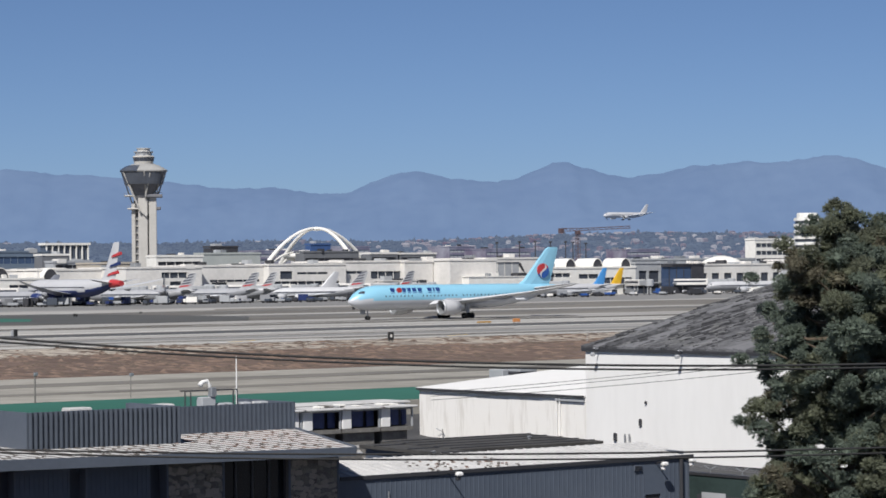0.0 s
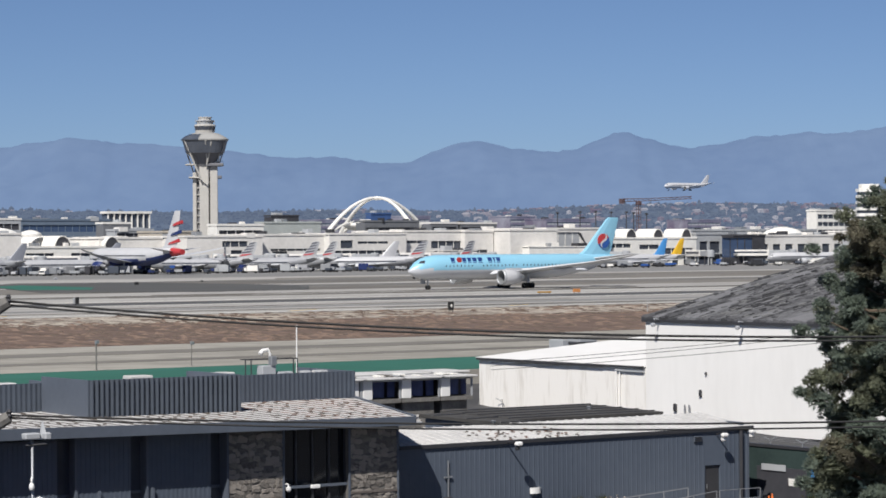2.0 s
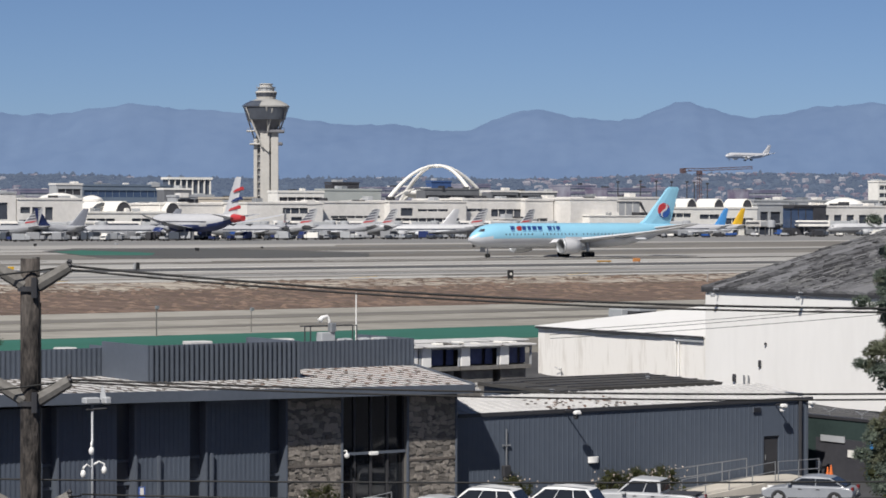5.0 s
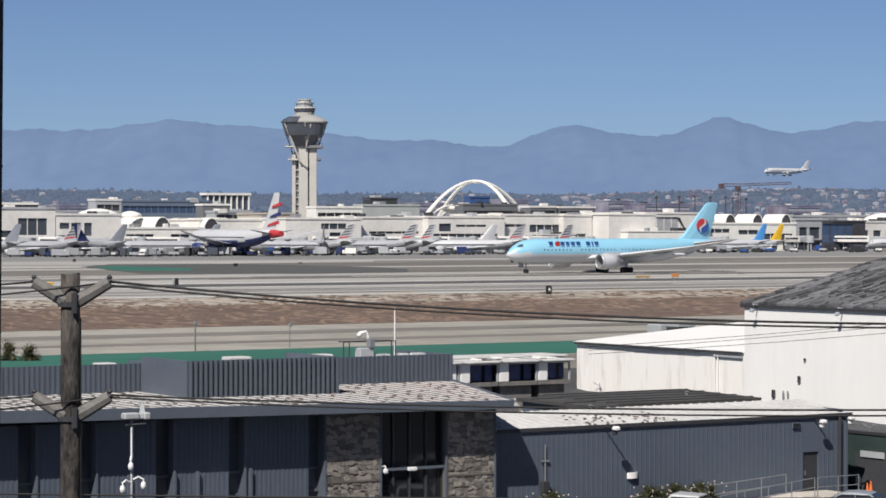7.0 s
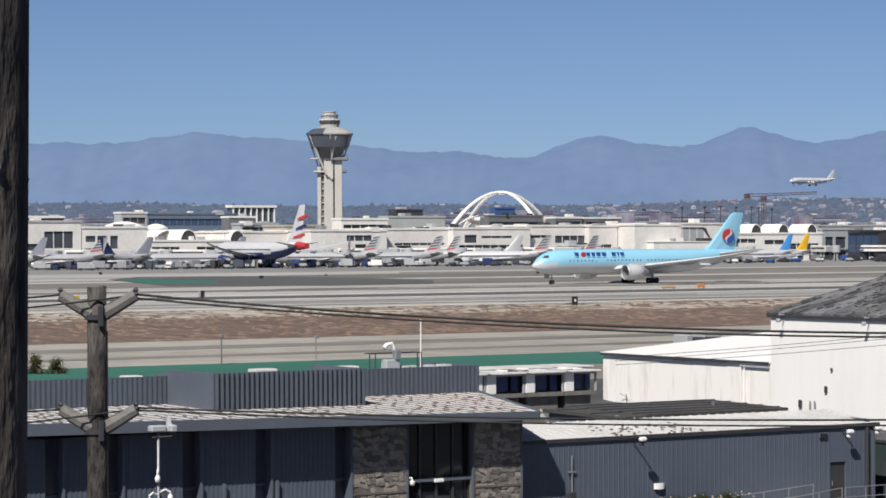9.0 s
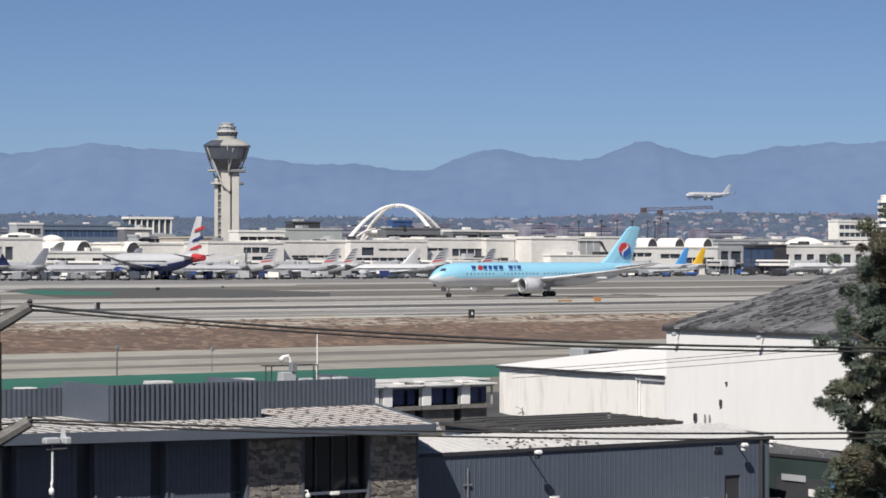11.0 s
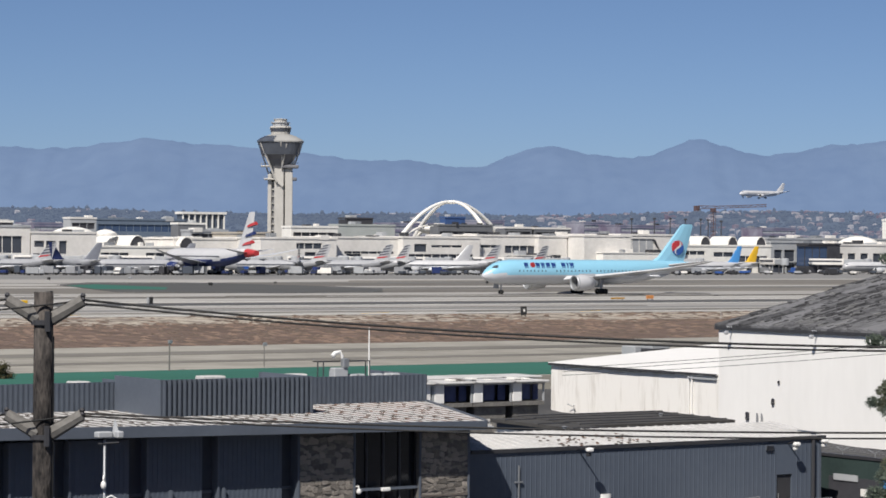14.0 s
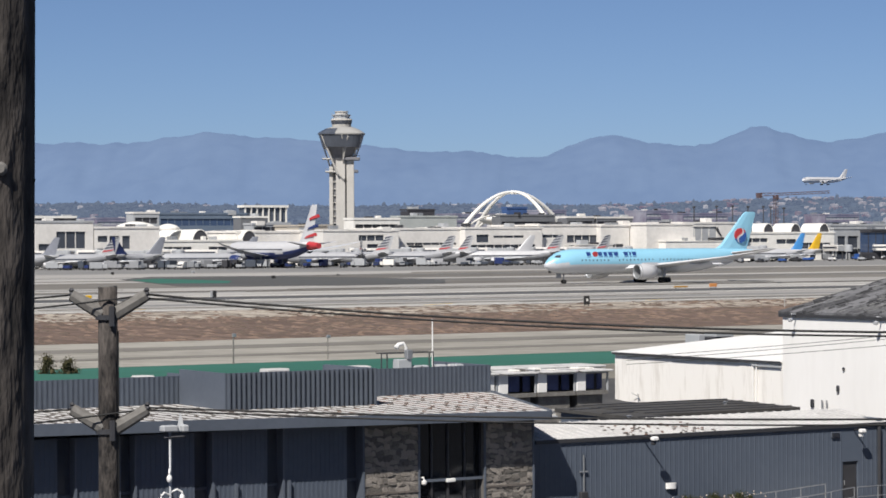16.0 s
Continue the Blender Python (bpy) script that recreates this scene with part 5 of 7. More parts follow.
        part("cowl", Shape().bevel_box(-.12, .12, -arm - .16, -arm + .08, -.24, -.03, .05), M_DKSTEEL if arm > .9 else M_PLASTIC, lm)
    u, z = 81.02, -1.61
    lm = thing("wall_light", "white half-round light on the shed wall", "lamp", (u, n - .04, z))
    part("shade", Shape().prism([(.33 * math.cos(math.pi + k * math.pi / 8), -.02 + .16 * math.sin(math.pi + k * math.pi / 8)) for k in range(9)], -.15, .15), M_PLASTIC, lm)
    u, z = 75.62, -0.71
    cd = thing("conduit", "grey electrical conduit and meter boxes on the shed wall", "conduit", (u, n - .04, z))
    part("pipe", Shape().tube([(0, -.05, -1.6), (0, -.05, .9)], .04, 6), M_STEEL, cd)
    part("meter", Shape().bevel_box(-.3, .15, -.25, -.01, -1.5, -.9, .04), M_DKSTEEL, cd)
    part("clamp", Shape().box(-.25, .22, -.1, -.02, .05, .12), M_STEEL, cd)
    u, z = 91.84, 0.50
    vt = thing("wall_vent", "small dark louvred vent high on the shed wall", "vent", (u, n - .04, z))
    part("frame", Shape().bevel_box(-.28, .28, -.06, 0, -.15, .15, .02), M_GREYTRIM, vt)
    for k in range(4):
        part("slat", Shape().box(-.24, .24, -.09, -.062, -.12 + .065 * k, -.09 + .065 * k), M_DKSTEEL, vt)


build_shed()


# ---- blue-grey office with stone piers under a deep eave ----
def build_office():
    nf, nw, z0 = 106.05, 107.46, -3.75
    e0, e1 = 40.17, 72.26
    eL, eR = 50.75, 71.05
    zl, zr = 2.49, 2.23
    zlow = lambda e: zl + (zr - zl) * (e - eL) / (eR - eL)
    th = thing("office_building", "blue-grey office with stone entrance piers and deep eave", "building", (50, nw, -3.6))
    b = th.location
    fas = Shape().add([(e0, nf, zlow(e0)), (e1, nf, zlow(e1)), (e1, nf, zlow(e1) + .42), (e0, nf, zlow(e0) + .55), (e0, nf + .12, zlow(e0)), (e1, nf + .12, zlow(e1)), (e1, nf + .12, zlow(e1) + .42), (e0, nf + .12, zlow(e0) + .55)],
                      [(0, 1, 2, 3), (7, 6, 5, 4), (0, 4, 5, 1), (1, 5, 6, 2), (2, 6, 7, 3), (3, 7, 4, 0)])
    part("fascia", fas, M_GREYTRIM, th, base=b)
    part("soffit", Shape().add([(e0, nf + .12, zlow(e0) + .02), (e1, nf + .12, zlow(e1) + .02), (e1, nw + .4, zlow(e1) + .02), (e0, nw + .4, zlow(e0) + .02), (e0, nf + .12, zlow(e0) + .1), (e1, nf + .12, zlow(e1) + .1), (e1, nw + .4, zlow(e1) + .1), (e0, nw + .4, zlow(e0) + .1)],
                               [(0, 1, 2, 3), (7, 6, 5, 4), (0, 4, 5, 1), (1, 5, 6, 2), (2, 6, 7, 3), (3, 7, 4, 0)]), M_GREYWALL, th, base=b)
    eb = 77.3
    def back(e):
        """Front edge of the roof at e: the eave, then the slanting east edge."""
        return nf + .12 if e <= e1 else nf + .12 + (120 - nf - .12) * (e - e1) / (eb - e1)
    def roof_z(e, n):
        k = (n - nf - .12) / (120 - nf - .12)
        return (zlow(min(e, e1)) + .4) * (1 - k) + 2.85 * k
    cols = [e0 + (e1 - e0) * k / 16 for k in range(17)] + [e1 + (eb - .2 - e1) * k / 4 for k in range(1, 5)]
    deck = Shape()
    for u, v in zip(cols, cols[1:]):
        q = [(u, back(u)), (v, back(v)), (v, 120), (u, 120)]
        deck.loft([[(x, y, roof_z(x, y) - .1) for x, y in q], [(x, y, roof_z(x, y)) for x, y in q]])
    part("roof", deck, M_WHITEROOF, th, base=b)
    part("barge_board", Shape().loft([[(e1 + .02, nf + .12, z0), (e1 + .14, nf + .12, z0), (e1 + .14, nf + .12, z1), (e1 + .02, nf + .12, z1)] if k == 0 else [(eb - .02, 120, 2.5), (eb + .1, 120, 2.5), (eb + .1, 120, 2.95), (eb - .02, 120, 2.95)] for k, z0, z1 in ((0, zlow(e1) + .05, zlow(e1) + .46), (1, 0, 0))]), M_GREYTRIM, th, "blue-grey verge board", base=b)
    part("side_wall", Shape().box(e1 - 1.4, e1 - 1.1, nw + .3, nw + 12, z0, 2.2), M_GREYWALL, th, base=b)
    part("back_wall", Shape().box(e0, e1 - .5, nw + 12.7, nw + 13, z0, 2.25), M_GREYWALL, th, base=b)
    # roof ribs, and blotched rows of the old coating
    rng = random.Random(21)
    def strip(x, w, h, z):
        """A band that runs up the roof from the eave, on the roof's slope."""
        lo, hi = back(x + w) + .08, 119.8
        ring = lambda n, up, k: [(x + k, n, roof_z(x, n) + z + up), (x + w - k, n, roof_z(x + w, n) + z + up)]
        return Shape().add(ring(lo, 0, 0) + ring(hi, 0, 0)[::-1] + ring(lo, h, .03) + ring(hi, h, .03)[::-1], [(4, 5, 6, 7), (0, 4, 7, 3), (1, 2, 6, 5), (0, 1, 5, 4)])
    x = e0
    while x < 76.2:
        part("roof_rib", strip(x, .42, .008, .006), M_WHITEROOF, th, base=b)
        # troughs between the white ribs get darker brown, grey and rust strips
        part("roof_trough", strip(x + .43, .3, .006, .007), M_RUSTROOF if x > 67 and rng.random() < .7 else (M_DARKBROWN if x > 60 or rng.random() < .5 else M_ARM), th, base=b)
        x += .74
    dashes = Shape()
    for i in range(11):
        for k in range(104):
            xx = 33.3 + .42 * k + .12
            yy = nf + .7 + 1.18 * i + .25 * (k % 2) + rng.uniform(-.1, .1)
            if xx > 71 + .55 * (yy - nf) or rng.random() < .45:
                continue
            if xx > e1 and yy < back(xx) + .2:
                continue
            zz = roof_z(xx, yy)
            dashes.box(xx, xx + rng.uniform(.08, .2), yy, yy + rng.uniform(.12, .3), zz - .02, zz + .05, 1 if xx > 62 and rng.random() < .35 else 0)
    tagged(part("roof_stains", dashes, [M_DARKBROWN, M_RUSTROOF], th, "grey and rusty patches worn in the white coating", base=b), kind="stuff")
    # front wall: panels between dark recessed windows
    def wall(u0, u1):
        w = part("wall_panel", Shape().box(u0, u1, nw, nw + .3, z0, 2.3), M_GREYWALL, th, base=b)
        xx = u0 + .1
        while xx < u1 - .1:
            part("wall_rib", Shape().box(xx, xx + .1, nw - .022, nw - .003, z0, 2.25), M_GREYWALL, w, base=b)
            xx += .24
    def window(u0, u1):
        w = part("window", Shape().box(u0, u1, nw + .5, nw + .56, z0, 2.25), M_GLASS, th, base=b)
        for zz in (-3.2, -1.4, -.35):
            part("transom", Shape().box(u0, u1, nw + .38, nw + .5, zz, zz + .12), M_GREYTRIM, w, base=b)
        part("jamb", Shape().box(u1 - .001, u1 + .1, nw - .1, nw + .5, z0, 2.25), M_GREYTRIM, w, base=b)
    edges = [40.59, 43.47, 44.24, 47.10, 47.90, 50.13, 50.79, 53.78, 54.63, 57.50, 58.26, 61.69, 62.45]
    for i in range(0, len(edges) - 1):
        (wall if i % 2 == 0 else window)(edges[i], edges[i + 1])
    for u in (54.66, 55.83, 58.56, 52.38):
        part("fin", Shape().box(u - .05, u + .05, nw - .22, nw - .035, z0, -.1), M_GREYTRIM, th, base=b)
    # stone piers, each stone its own piece
    stones = [part_stone(k) for k in range(8)]
    for a, c in ((62.51, 65.54), (69.26, 72.05)):
        pier = part("stone_pier", Shape().box(a, c, nw - .10, nw + 1.2, z0, 2.3), M_MORTAR, th, "rough rubble stone pier", base=b)
        z = z0 + .05
        while z < 2.0:
            x = a + rng.uniform(-.03, .02)
            h = rng.uniform(.13, .28)
            while x < c - .08:
                w = min(rng.uniform(.14, .52), c - x)
                ob = new("stone", stones[rng.randrange(8)])
                ob.parent = pier
                ob.location = (x + w / 2 - b[0], nw - .11 - b[1], z + h / 2 - b[2] + rng.uniform(-.07, .07))
                ob.scale = (w * .53, rng.uniform(.02, .06), h * rng.uniform(.44, .64))
                ob.rotation_euler = (0, rng.uniform(-.5, .5), 0)
                x += w + .015
            z += h + .012
        for xx in (a - .05, c - .04):
            part("pier_trim", Shape().box(xx, xx + .09, nw - .2, nw - .1, z0, 2.28), M_GREYTRIM, pier, base=b)
        part("pier_trim", Shape().box(a + .04, c - .04, nw - .19, nw - .12, -1.02, -.93), M_DARKBROWN, pier, base=b)
    # entrance
    a, c = 65.54, 69.26
    gl = part("entrance_glazing", Shape().box(a, c, nw + .3, nw + .38, z0, 2.25), M_ENTRY, th, base=b)
    for k in range(5):
        x = a + (c - a) * k / 4
        part("mullion", Shape().box(x - .05, x + .05, nw + .2, nw + .3, z0, 2.25), M_DKSTEEL, gl, base=b)
    part("transom", Shape().box(a, c, nw + .02, nw + .19, -0.60, -0.47), M_GREYTRIM, gl, base=b)
    u, z = 67.37, -0.55
    lt = part("strip_light", Shape().bevel_box(u - .25, u + .25, nw - .14, nw + .015, z - .1, z + .08, .03), M_PLASTIC, th, base=b)
    u, z = 65.72, -0.58
    cm = thing("security_camera", "white dome security camera by the entrance", "camera", (u, nw - .12, z))
    part("arm", Shape().tube([(-.1, .1, .2), (0, -.15, .25), (0, -.2, .1)], .04, 6), M_PLASTIC, cm)
    part("dome", Shape().lathe([(.05, -.12), (.12, -.05), (.13, .08), (.05, .12)], 10, (0, -.2)), M_PLASTIC, cm)

    # louvred plant screens on the roof
    def screen(name_u, e_0, e_1, n0, n1, zb, zt, side=None):
        s = thing("plant_screen", "blue-grey louvred screen round roof equipment", "screen", ((e_0 + e_1) / 2, n0, zb))
        bb = s.location
        part("panel", Shape().box(e_0, e_1, n0, n0 + .1, zb, zt), M_SCREENMID if side else M_SCREENDK, s, base=bb)
        part("panel", Shape().box(e_0, e_0 + .1, n0 + .1, n1, zb, zt), M_GREYTRIM, s, base=bb)
        part("panel", Shape().box(e_1 - .1, e_1, n0 + .1, n1, zb, zt), M_GREYTRIM, s, base=bb)
        part("lid", Shape().box(e_0 + .1, e_1 - .1, n0 + .1, n1, zt - .5, zt - .4), M_TGREY, s, base=bb)
        x = e_0 + .06
        dp = .035 if side else .13
        while x < e_1 - .1:
            part("slat", Shape().add([(x, n0 - .02, zb + .03), (x + .09, n0 - dp, zb + .03), (x + .14, n0 - dp, zb + .03), (x + .19, n0 - .02, zb + .03), (x, n0 - .02, zt), (x + .09, n0 - dp, zt), (x + .14, n0 - dp, zt), (x + .19, n0 - .02, zt)],
                                     [(0, 1, 5, 4), (1, 2, 6, 5), (2, 3, 7, 6), (4, 5, 6, 7)]), M_SCREENMID if side else M_SCREENDK, s, base=bb)
            x += .27
        return s
    screen("a", 58.24, 66.61, 113.0, 118.0, 2.75, 4.6)
    screen("b", 44.62, 59.38, 118.3, 121.5, 2.7, 4.26, True)
    screen("c", 69.73, 76.75, 118.3, 124, 2.7, 4.26, True)


def part_stone(k):
    """One of a few lumpy stone meshes."""
    r = random.Random(100 + k)
    me = bpy.data.meshes.new("stone")
    s = Shape()
    rings = []
    for y, q in ((1, 1.0), (-.6, .98), (-1, .86)):
        rings.append([(q * math.copysign(abs(math.cos(a)) ** .4, math.cos(a)) * r.uniform(.86, 1.14), y * r.uniform(.8, 1.1), q * math.copysign(abs(math.sin(a)) ** .4, math.sin(a)) * r.uniform(.86, 1.14)) for a in [j * math.pi / 4 + .3 for j in range(8)]])
    s.loft(rings)
    me.from_pydata(s.v, [], s.f)
    me.materials.append(M_STONE)
    return me


build_office()


# ---- poles and wires ----
def wire(name, p, q, sag, r=.02):
    p, q = Vector(p), Vector(q)
    pts = [p.lerp(q, k / 24) - Vector((0, 0, sag * 4 * (k / 24) * (1 - k / 24))) for k in range(25)]
    s = Shape().tube(pts, r, 6)
    return tagged(part(name, s, M_WIRE, smooth=True), "black overhead cable between utility poles", "cable", group="overhead cables")


def build_pole():
    x, y, z = 17.82, 38.64, 10.25
    th = thing("utility_pole", "dark creosoted wooden utility pole with three V-shaped bracket arms", "utility pole", (x, y, -.6))
    b = th.location
    pts = [(x, y, -.6 + (z + .6) * k / 8) for k in range(9)]
    part("pole", Shape().tube(pts, [.185 - .004 * k for k in range(9)], 14), M_POLE, th, smooth=True, base=b)
    part("pole_cap", Shape().tube([(x, y, z), (x, y, z + .02)], .15, 12), M_ARM, th, base=b)
    for dv in (0, 203, 408):
        dz = dv * 42 / 4700.0
        for sx in (-1, 1):
            j, k = (x + .10 * sx * CB, y - .10 * sx * SB - .05, z - .42 - dz), (x + .60 * sx * CB, y - .60 * sx * SB - .05, z - .13 - dz)
            arm = part("arm", Shape().tube([j, k], [.12, .095], 8), M_ARM, th, "weathered grey bracket arm", base=b)
            part("insulator", Shape().lathe([(.03, k[2] - .02), (.05, k[2] + .02), (.03, k[2] + .05), (.05, k[2] + .08), (.02, k[2] + .12)], 8, (k[0], k[1])), M_DKSTEEL, arm, base=b)
        part("brace", Shape().tube([(x - .02, y - .2, z - .62 - dz), (x - .02, y - .2, z - .3 - dz)], .05, 6), M_DKSTEEL, th, base=b)
        part("band", Shape().lathe([(.2, z - .52 - dz), (.2, z - .44 - dz)], 14, (x, y)), M_DKSTEEL, th, base=b)
    part("ground_wire", Shape().tube([(x + .1, y - .17, -.5), (x + .1, y - .165, z - .7)], .012, 4), M_WIRE, th, base=b)


build_pole()
wire("cable", (18.33, 38.30, 10.13), (34.72, 27.24, 9.60), .344, .021)
wire("cable", (18.34, 38.29, 10.07), (34.72, 27.24, 9.56), .36, .018)
wire("cable", (18.33, 38.30, 8.33), (34.72, 27.24, 8.26), .18, .018)
wire("cable", (18.33, 38.30, 8.29), (34.72, 27.24, 8.20), .22, .016)
wire("cable", (17.38, 38.94, 10.13), (11.90, 40.22, 10.05), .1, .018)
wire("cable", (18.33, 38.30, 10.12), (11.90, 40.22, 9.75), .12, .016)
wire("cable", (17.38, 38.94, 8.31), (11.90, 40.22, 8.39), .1, .016)
wire("cable", (18.33, 38.30, 8.31), (11.90, 40.22, 7.96), .12, .016)
wire("cable", (12.49, 42.24, 6.84), (34.72, 27.24, 6.83), .13, .016)
wire("cable", (18.49, 38.19, 6.51), (34.72, 27.24, 6.68), .16, .016)
wire("cable", (18.49, 38.19, 6.49), (11.90, 40.22, 6.17), .1, .016)
# thin service drops over the white walls
wire("cable", (70.41, 97.26, 5.59), (86.49, 86.41, 7.30), .12, .013)
wire("cable", (70.41, 97.26, 5.43), (86.49, 86.41, 7.17), .12, .013)
wire("cable", (70.41, 97.26, 5.26), (86.49, 86.41, 6.81), .12, .013)


def build_near_pole():
    x, y, z = 3.44, 8.54, 11.00
    th = thing("utility_pole", "thick dark weathered wooden utility pole with yellow tag", "utility pole", (x, y, 6.5))
    b = th.location
    g = ground_z(x, y)
    part("pole", Shape().tube([(x + .012 * k - .02, y, g - .3 + 1.0 * k) for k in range(9)], [.205 - .0025 * k for k in range(9)], 20), M_POLE, th, smooth=True, base=b)
    def on(u_off, zz):
        a = math.asin(max(-.99, min(.99, u_off / .19)))
        # face that looks back to the camera
        d = Vector((-x, -y, 0)).normalized()
        side = Vector((-d.y, d.x, 0))
        return Vector((x, y, zz)) + d * math.cos(a) * .192 + side * (math.sin(a) * .192)
    d = Vector((-x, -y, 0)).normalized()
    for uo, zz in ((.088, 11.24), (.006, 10.62)):
        p = on(uo, zz)
        part("bolt", Shape().tube([p - d * .03, p + d * .02, p + d * .03], [.024, .024, .014], 14), M_ARM, th, "grey metal bolt", base=b)
    p0, p1 = on(-.03, 0), on(.004, 0)
    part("tag", Shape().add([(q.x + d.x * o, q.y + d.y * o, zz) for o in (.004, .008) for q, zz in ((p0, 10.98), (p1, 10.98), (p1, 11.35), (p0, 11.35))], [(0, 1, 2, 3), (7, 6, 5, 4), (0, 4, 5, 1), (1, 5, 6, 2), (2, 6, 7, 3), (3, 7, 4, 0)]), M_YELLOW, th, "yellow marker tag", base=b)
    rng = random.Random(31)
    for i in range(26):
        o, za = rng.uniform(-.17, .17), rng.uniform(7.5, 14.0)
        pts = [on(o + rng.uniform(-.006, .006), za + .25 * k) for k in range(rng.randint(2, 7))]
        part("grain_ridge", Shape().tube(pts, [.004] + [.008] * (len(pts) - 2) + [.003], 5), M_POLE, th, base=b)
    p = on(.186, 11.16)
    part("splinter", Shape().tube([p, p + Vector((.02 * CB, -.02 * SB, .05))], [.006, .002], 4), M_POLE, th, base=b)


build_near_pole()


# ---- pine tree at the edge of the lot ----
def clump(s, c, r, rng, n=70, size=.2):
    for i in range(n):
        d = Vector((rng.gauss(0, 1), rng.gauss(0, 1), rng.gauss(0, .8))).normalized()
        p = c + d * r * rng.uniform(.4, 1.0)
        a = Vector((rng.gauss(0, 1), rng.gauss(0, 1), rng.gauss(0, 1))).normalized()
        t = (d + a * .8).normalized()
        q = t.cross(a).normalized()
        l, w = size * rng.uniform(.7, 1.5), size * rng.uniform(.2, .38)
        s.add([p - q * w, p + t * l * .6 + q * w * .3, p + t * l, p + t * l * .5 - q * w], [(0, 1, 2), (0, 2, 3)])


def tuft(s, p, out, rng, size, k):
    """A spray of thin needles from one point."""
    for i in range(k):
        t = (out + Vector((rng.gauss(0, .5), rng.gauss(0, .5), rng.gauss(.12, .45)))).normalized()
        q = t.orthogonal().normalized()
        q = Matrix.Rotation(rng.random() * 3.14, 3, t) @ q
        l, w = size * rng.uniform(.7, 1.3), size * rng.uniform(.1, .17)
        s.add([p - q * w, p + q * w, p + t * l], [(0, 1, 2)])


def build_pine(at, height, radius, seed, label):
    """Boughs stand out in uneven whorls; each carries a few rounded pads of needles, with gaps between."""
    rng = random.Random(seed)
    th = thing("pine_tree", label, "tree", at)
    lean = lambda z: (.25 * math.sin(z * .5), .2 * math.cos(z * .37) - .2)
    part("trunk", Shape().tube([(*lean(height * k / 10), height * .97 * k / 10) for k in range(11)], [.34 * (1 - .085 * k) + .02 for k in range(11)], 10), M_BARK, th, smooth=True)
    pads = [Shape(), Shape(), Shape()]
    n = 225
    for i in range(n):
        f = .02 + .95 * (i / n) ** .92
        z = height * f
        env = radius * (1 - (max(0, f - .45) / .58) ** 2.9) * (1 - .2 * math.exp(-((f - .56) / .05) ** 2))
        a = i * 2.39996 + rng.uniform(-.35, .35)
        reach = env * rng.choice((.4, .65, .85, 1.0, 1.08)) * rng.uniform(.92, 1.05)
        bx, by = lean(z)
        up = rng.uniform(.0, .45)
        tip = Vector((bx + reach * math.cos(a), by + reach * math.sin(a), z + up * reach * .5))
        root = Vector((bx, by, max(.3, z - .35)))
        mid = root.lerp(tip, .55) - Vector((0, 0, .12 * reach))
        part("limb", Shape().tube([root, mid, tip], [.03 + .022 * reach, .02 + .012 * reach, .012], 5), M_BARK, th)
        crown = pads[rng.choices((0, 1, 2), (5, 4, 1))[0]]
        for k in range(6 if reach > 1.2 else 5):
            c = mid.lerp(tip, (0, .35, .6, .8, .95, 1.06)[k]) + Vector((rng.gauss(0, .36), rng.gauss(0, .36), rng.gauss(.08, .26)))
            r = rng.uniform(.2, .42) * (1.1 - .2 * f)
            blob(crown, c.x, c.y, c.z - r * .52, r * .74, r * 1.05, rng)
            for j in range(int(165 * r / .45)):
                d = Vector((rng.gauss(0, 1), rng.gauss(0, 1), rng.gauss(.25, .9))).normalized()
                tuft(crown, c + Vector((d.x * r, d.y * r, d.z * r * .72)) * rng.uniform(.72, 1.0), d, rng, .125, 5)
    for s, m, lab in zip(pads, (M_LEAF, M_NEEDLE2, M_NEEDLE3), ("dark green needle pads", "olive green needle pads", "brownish dry needle pads")):
        part("crown", s, m, th, lab)
    return th


M_NEEDLE2 = mat("olive_pine_needles", (0.23, 0.25, 0.165), (0.16, 0.17, 0.125), 0.9, 0.8, fine=4, spec=0.15)
M_NEEDLE3 = mat("brownish_pine_needles", (0.24, 0.225, 0.155), (0.16, 0.145, 0.11), 0.9, 0.85, fine=4, spec=0.1)


def build_tree(at, height, radius, seed, label, leaf, clumps=210, bare=.12, size=.2, name="pine_tree", kind_n=70, cr=(.45, .85)):
    rng = random.Random(seed)
    th = thing(name, label, "tree", at)
    pts = [(rng.uniform(-.15, .15) * k * .4, rng.uniform(-.15, .15) * k * .4, height * .96 * k / 8) for k in range(9)]
    part("trunk", Shape().tube(pts, [height * .02 * (1 - .1 * k) + .02 for k in range(9)], 10), M_BARK, th, smooth=True)
    crown = Shape()
    for i in range(clumps):
        f = bare + (1 - bare) * (i + rng.random()) / clumps
        env = radius * (1.0 + .16 * max(0, (.45 - f) / .45) - .8 * max(0, (f - .4) / .6) ** 2.0) * (.86 + .13 * math.sin(f * 23 + seed) + .09 * math.sin(f * 57))
        a = rng.random() * 6.283
        q = env * rng.uniform(.25, 1.0) ** .6
        c = Vector((q * math.cos(a), q * math.sin(a), height * f))
        if i % 6 == 0:
            part("limb", Shape().tube([(0, 0, max(.5, c.z - .9)), (c.x * .6, c.y * .6, c.z - .3), tuple(c)], [.07, .05, .015], 5), M_BARK, th)
        r = rng.uniform(*cr)
        clump(crown, c, r, rng, kind_n, size)
        blob(crown, c.x, c.y, c.z - r * .45, r * .42, r * .85, rng)
    part("crown", crown, leaf, th)
    return th


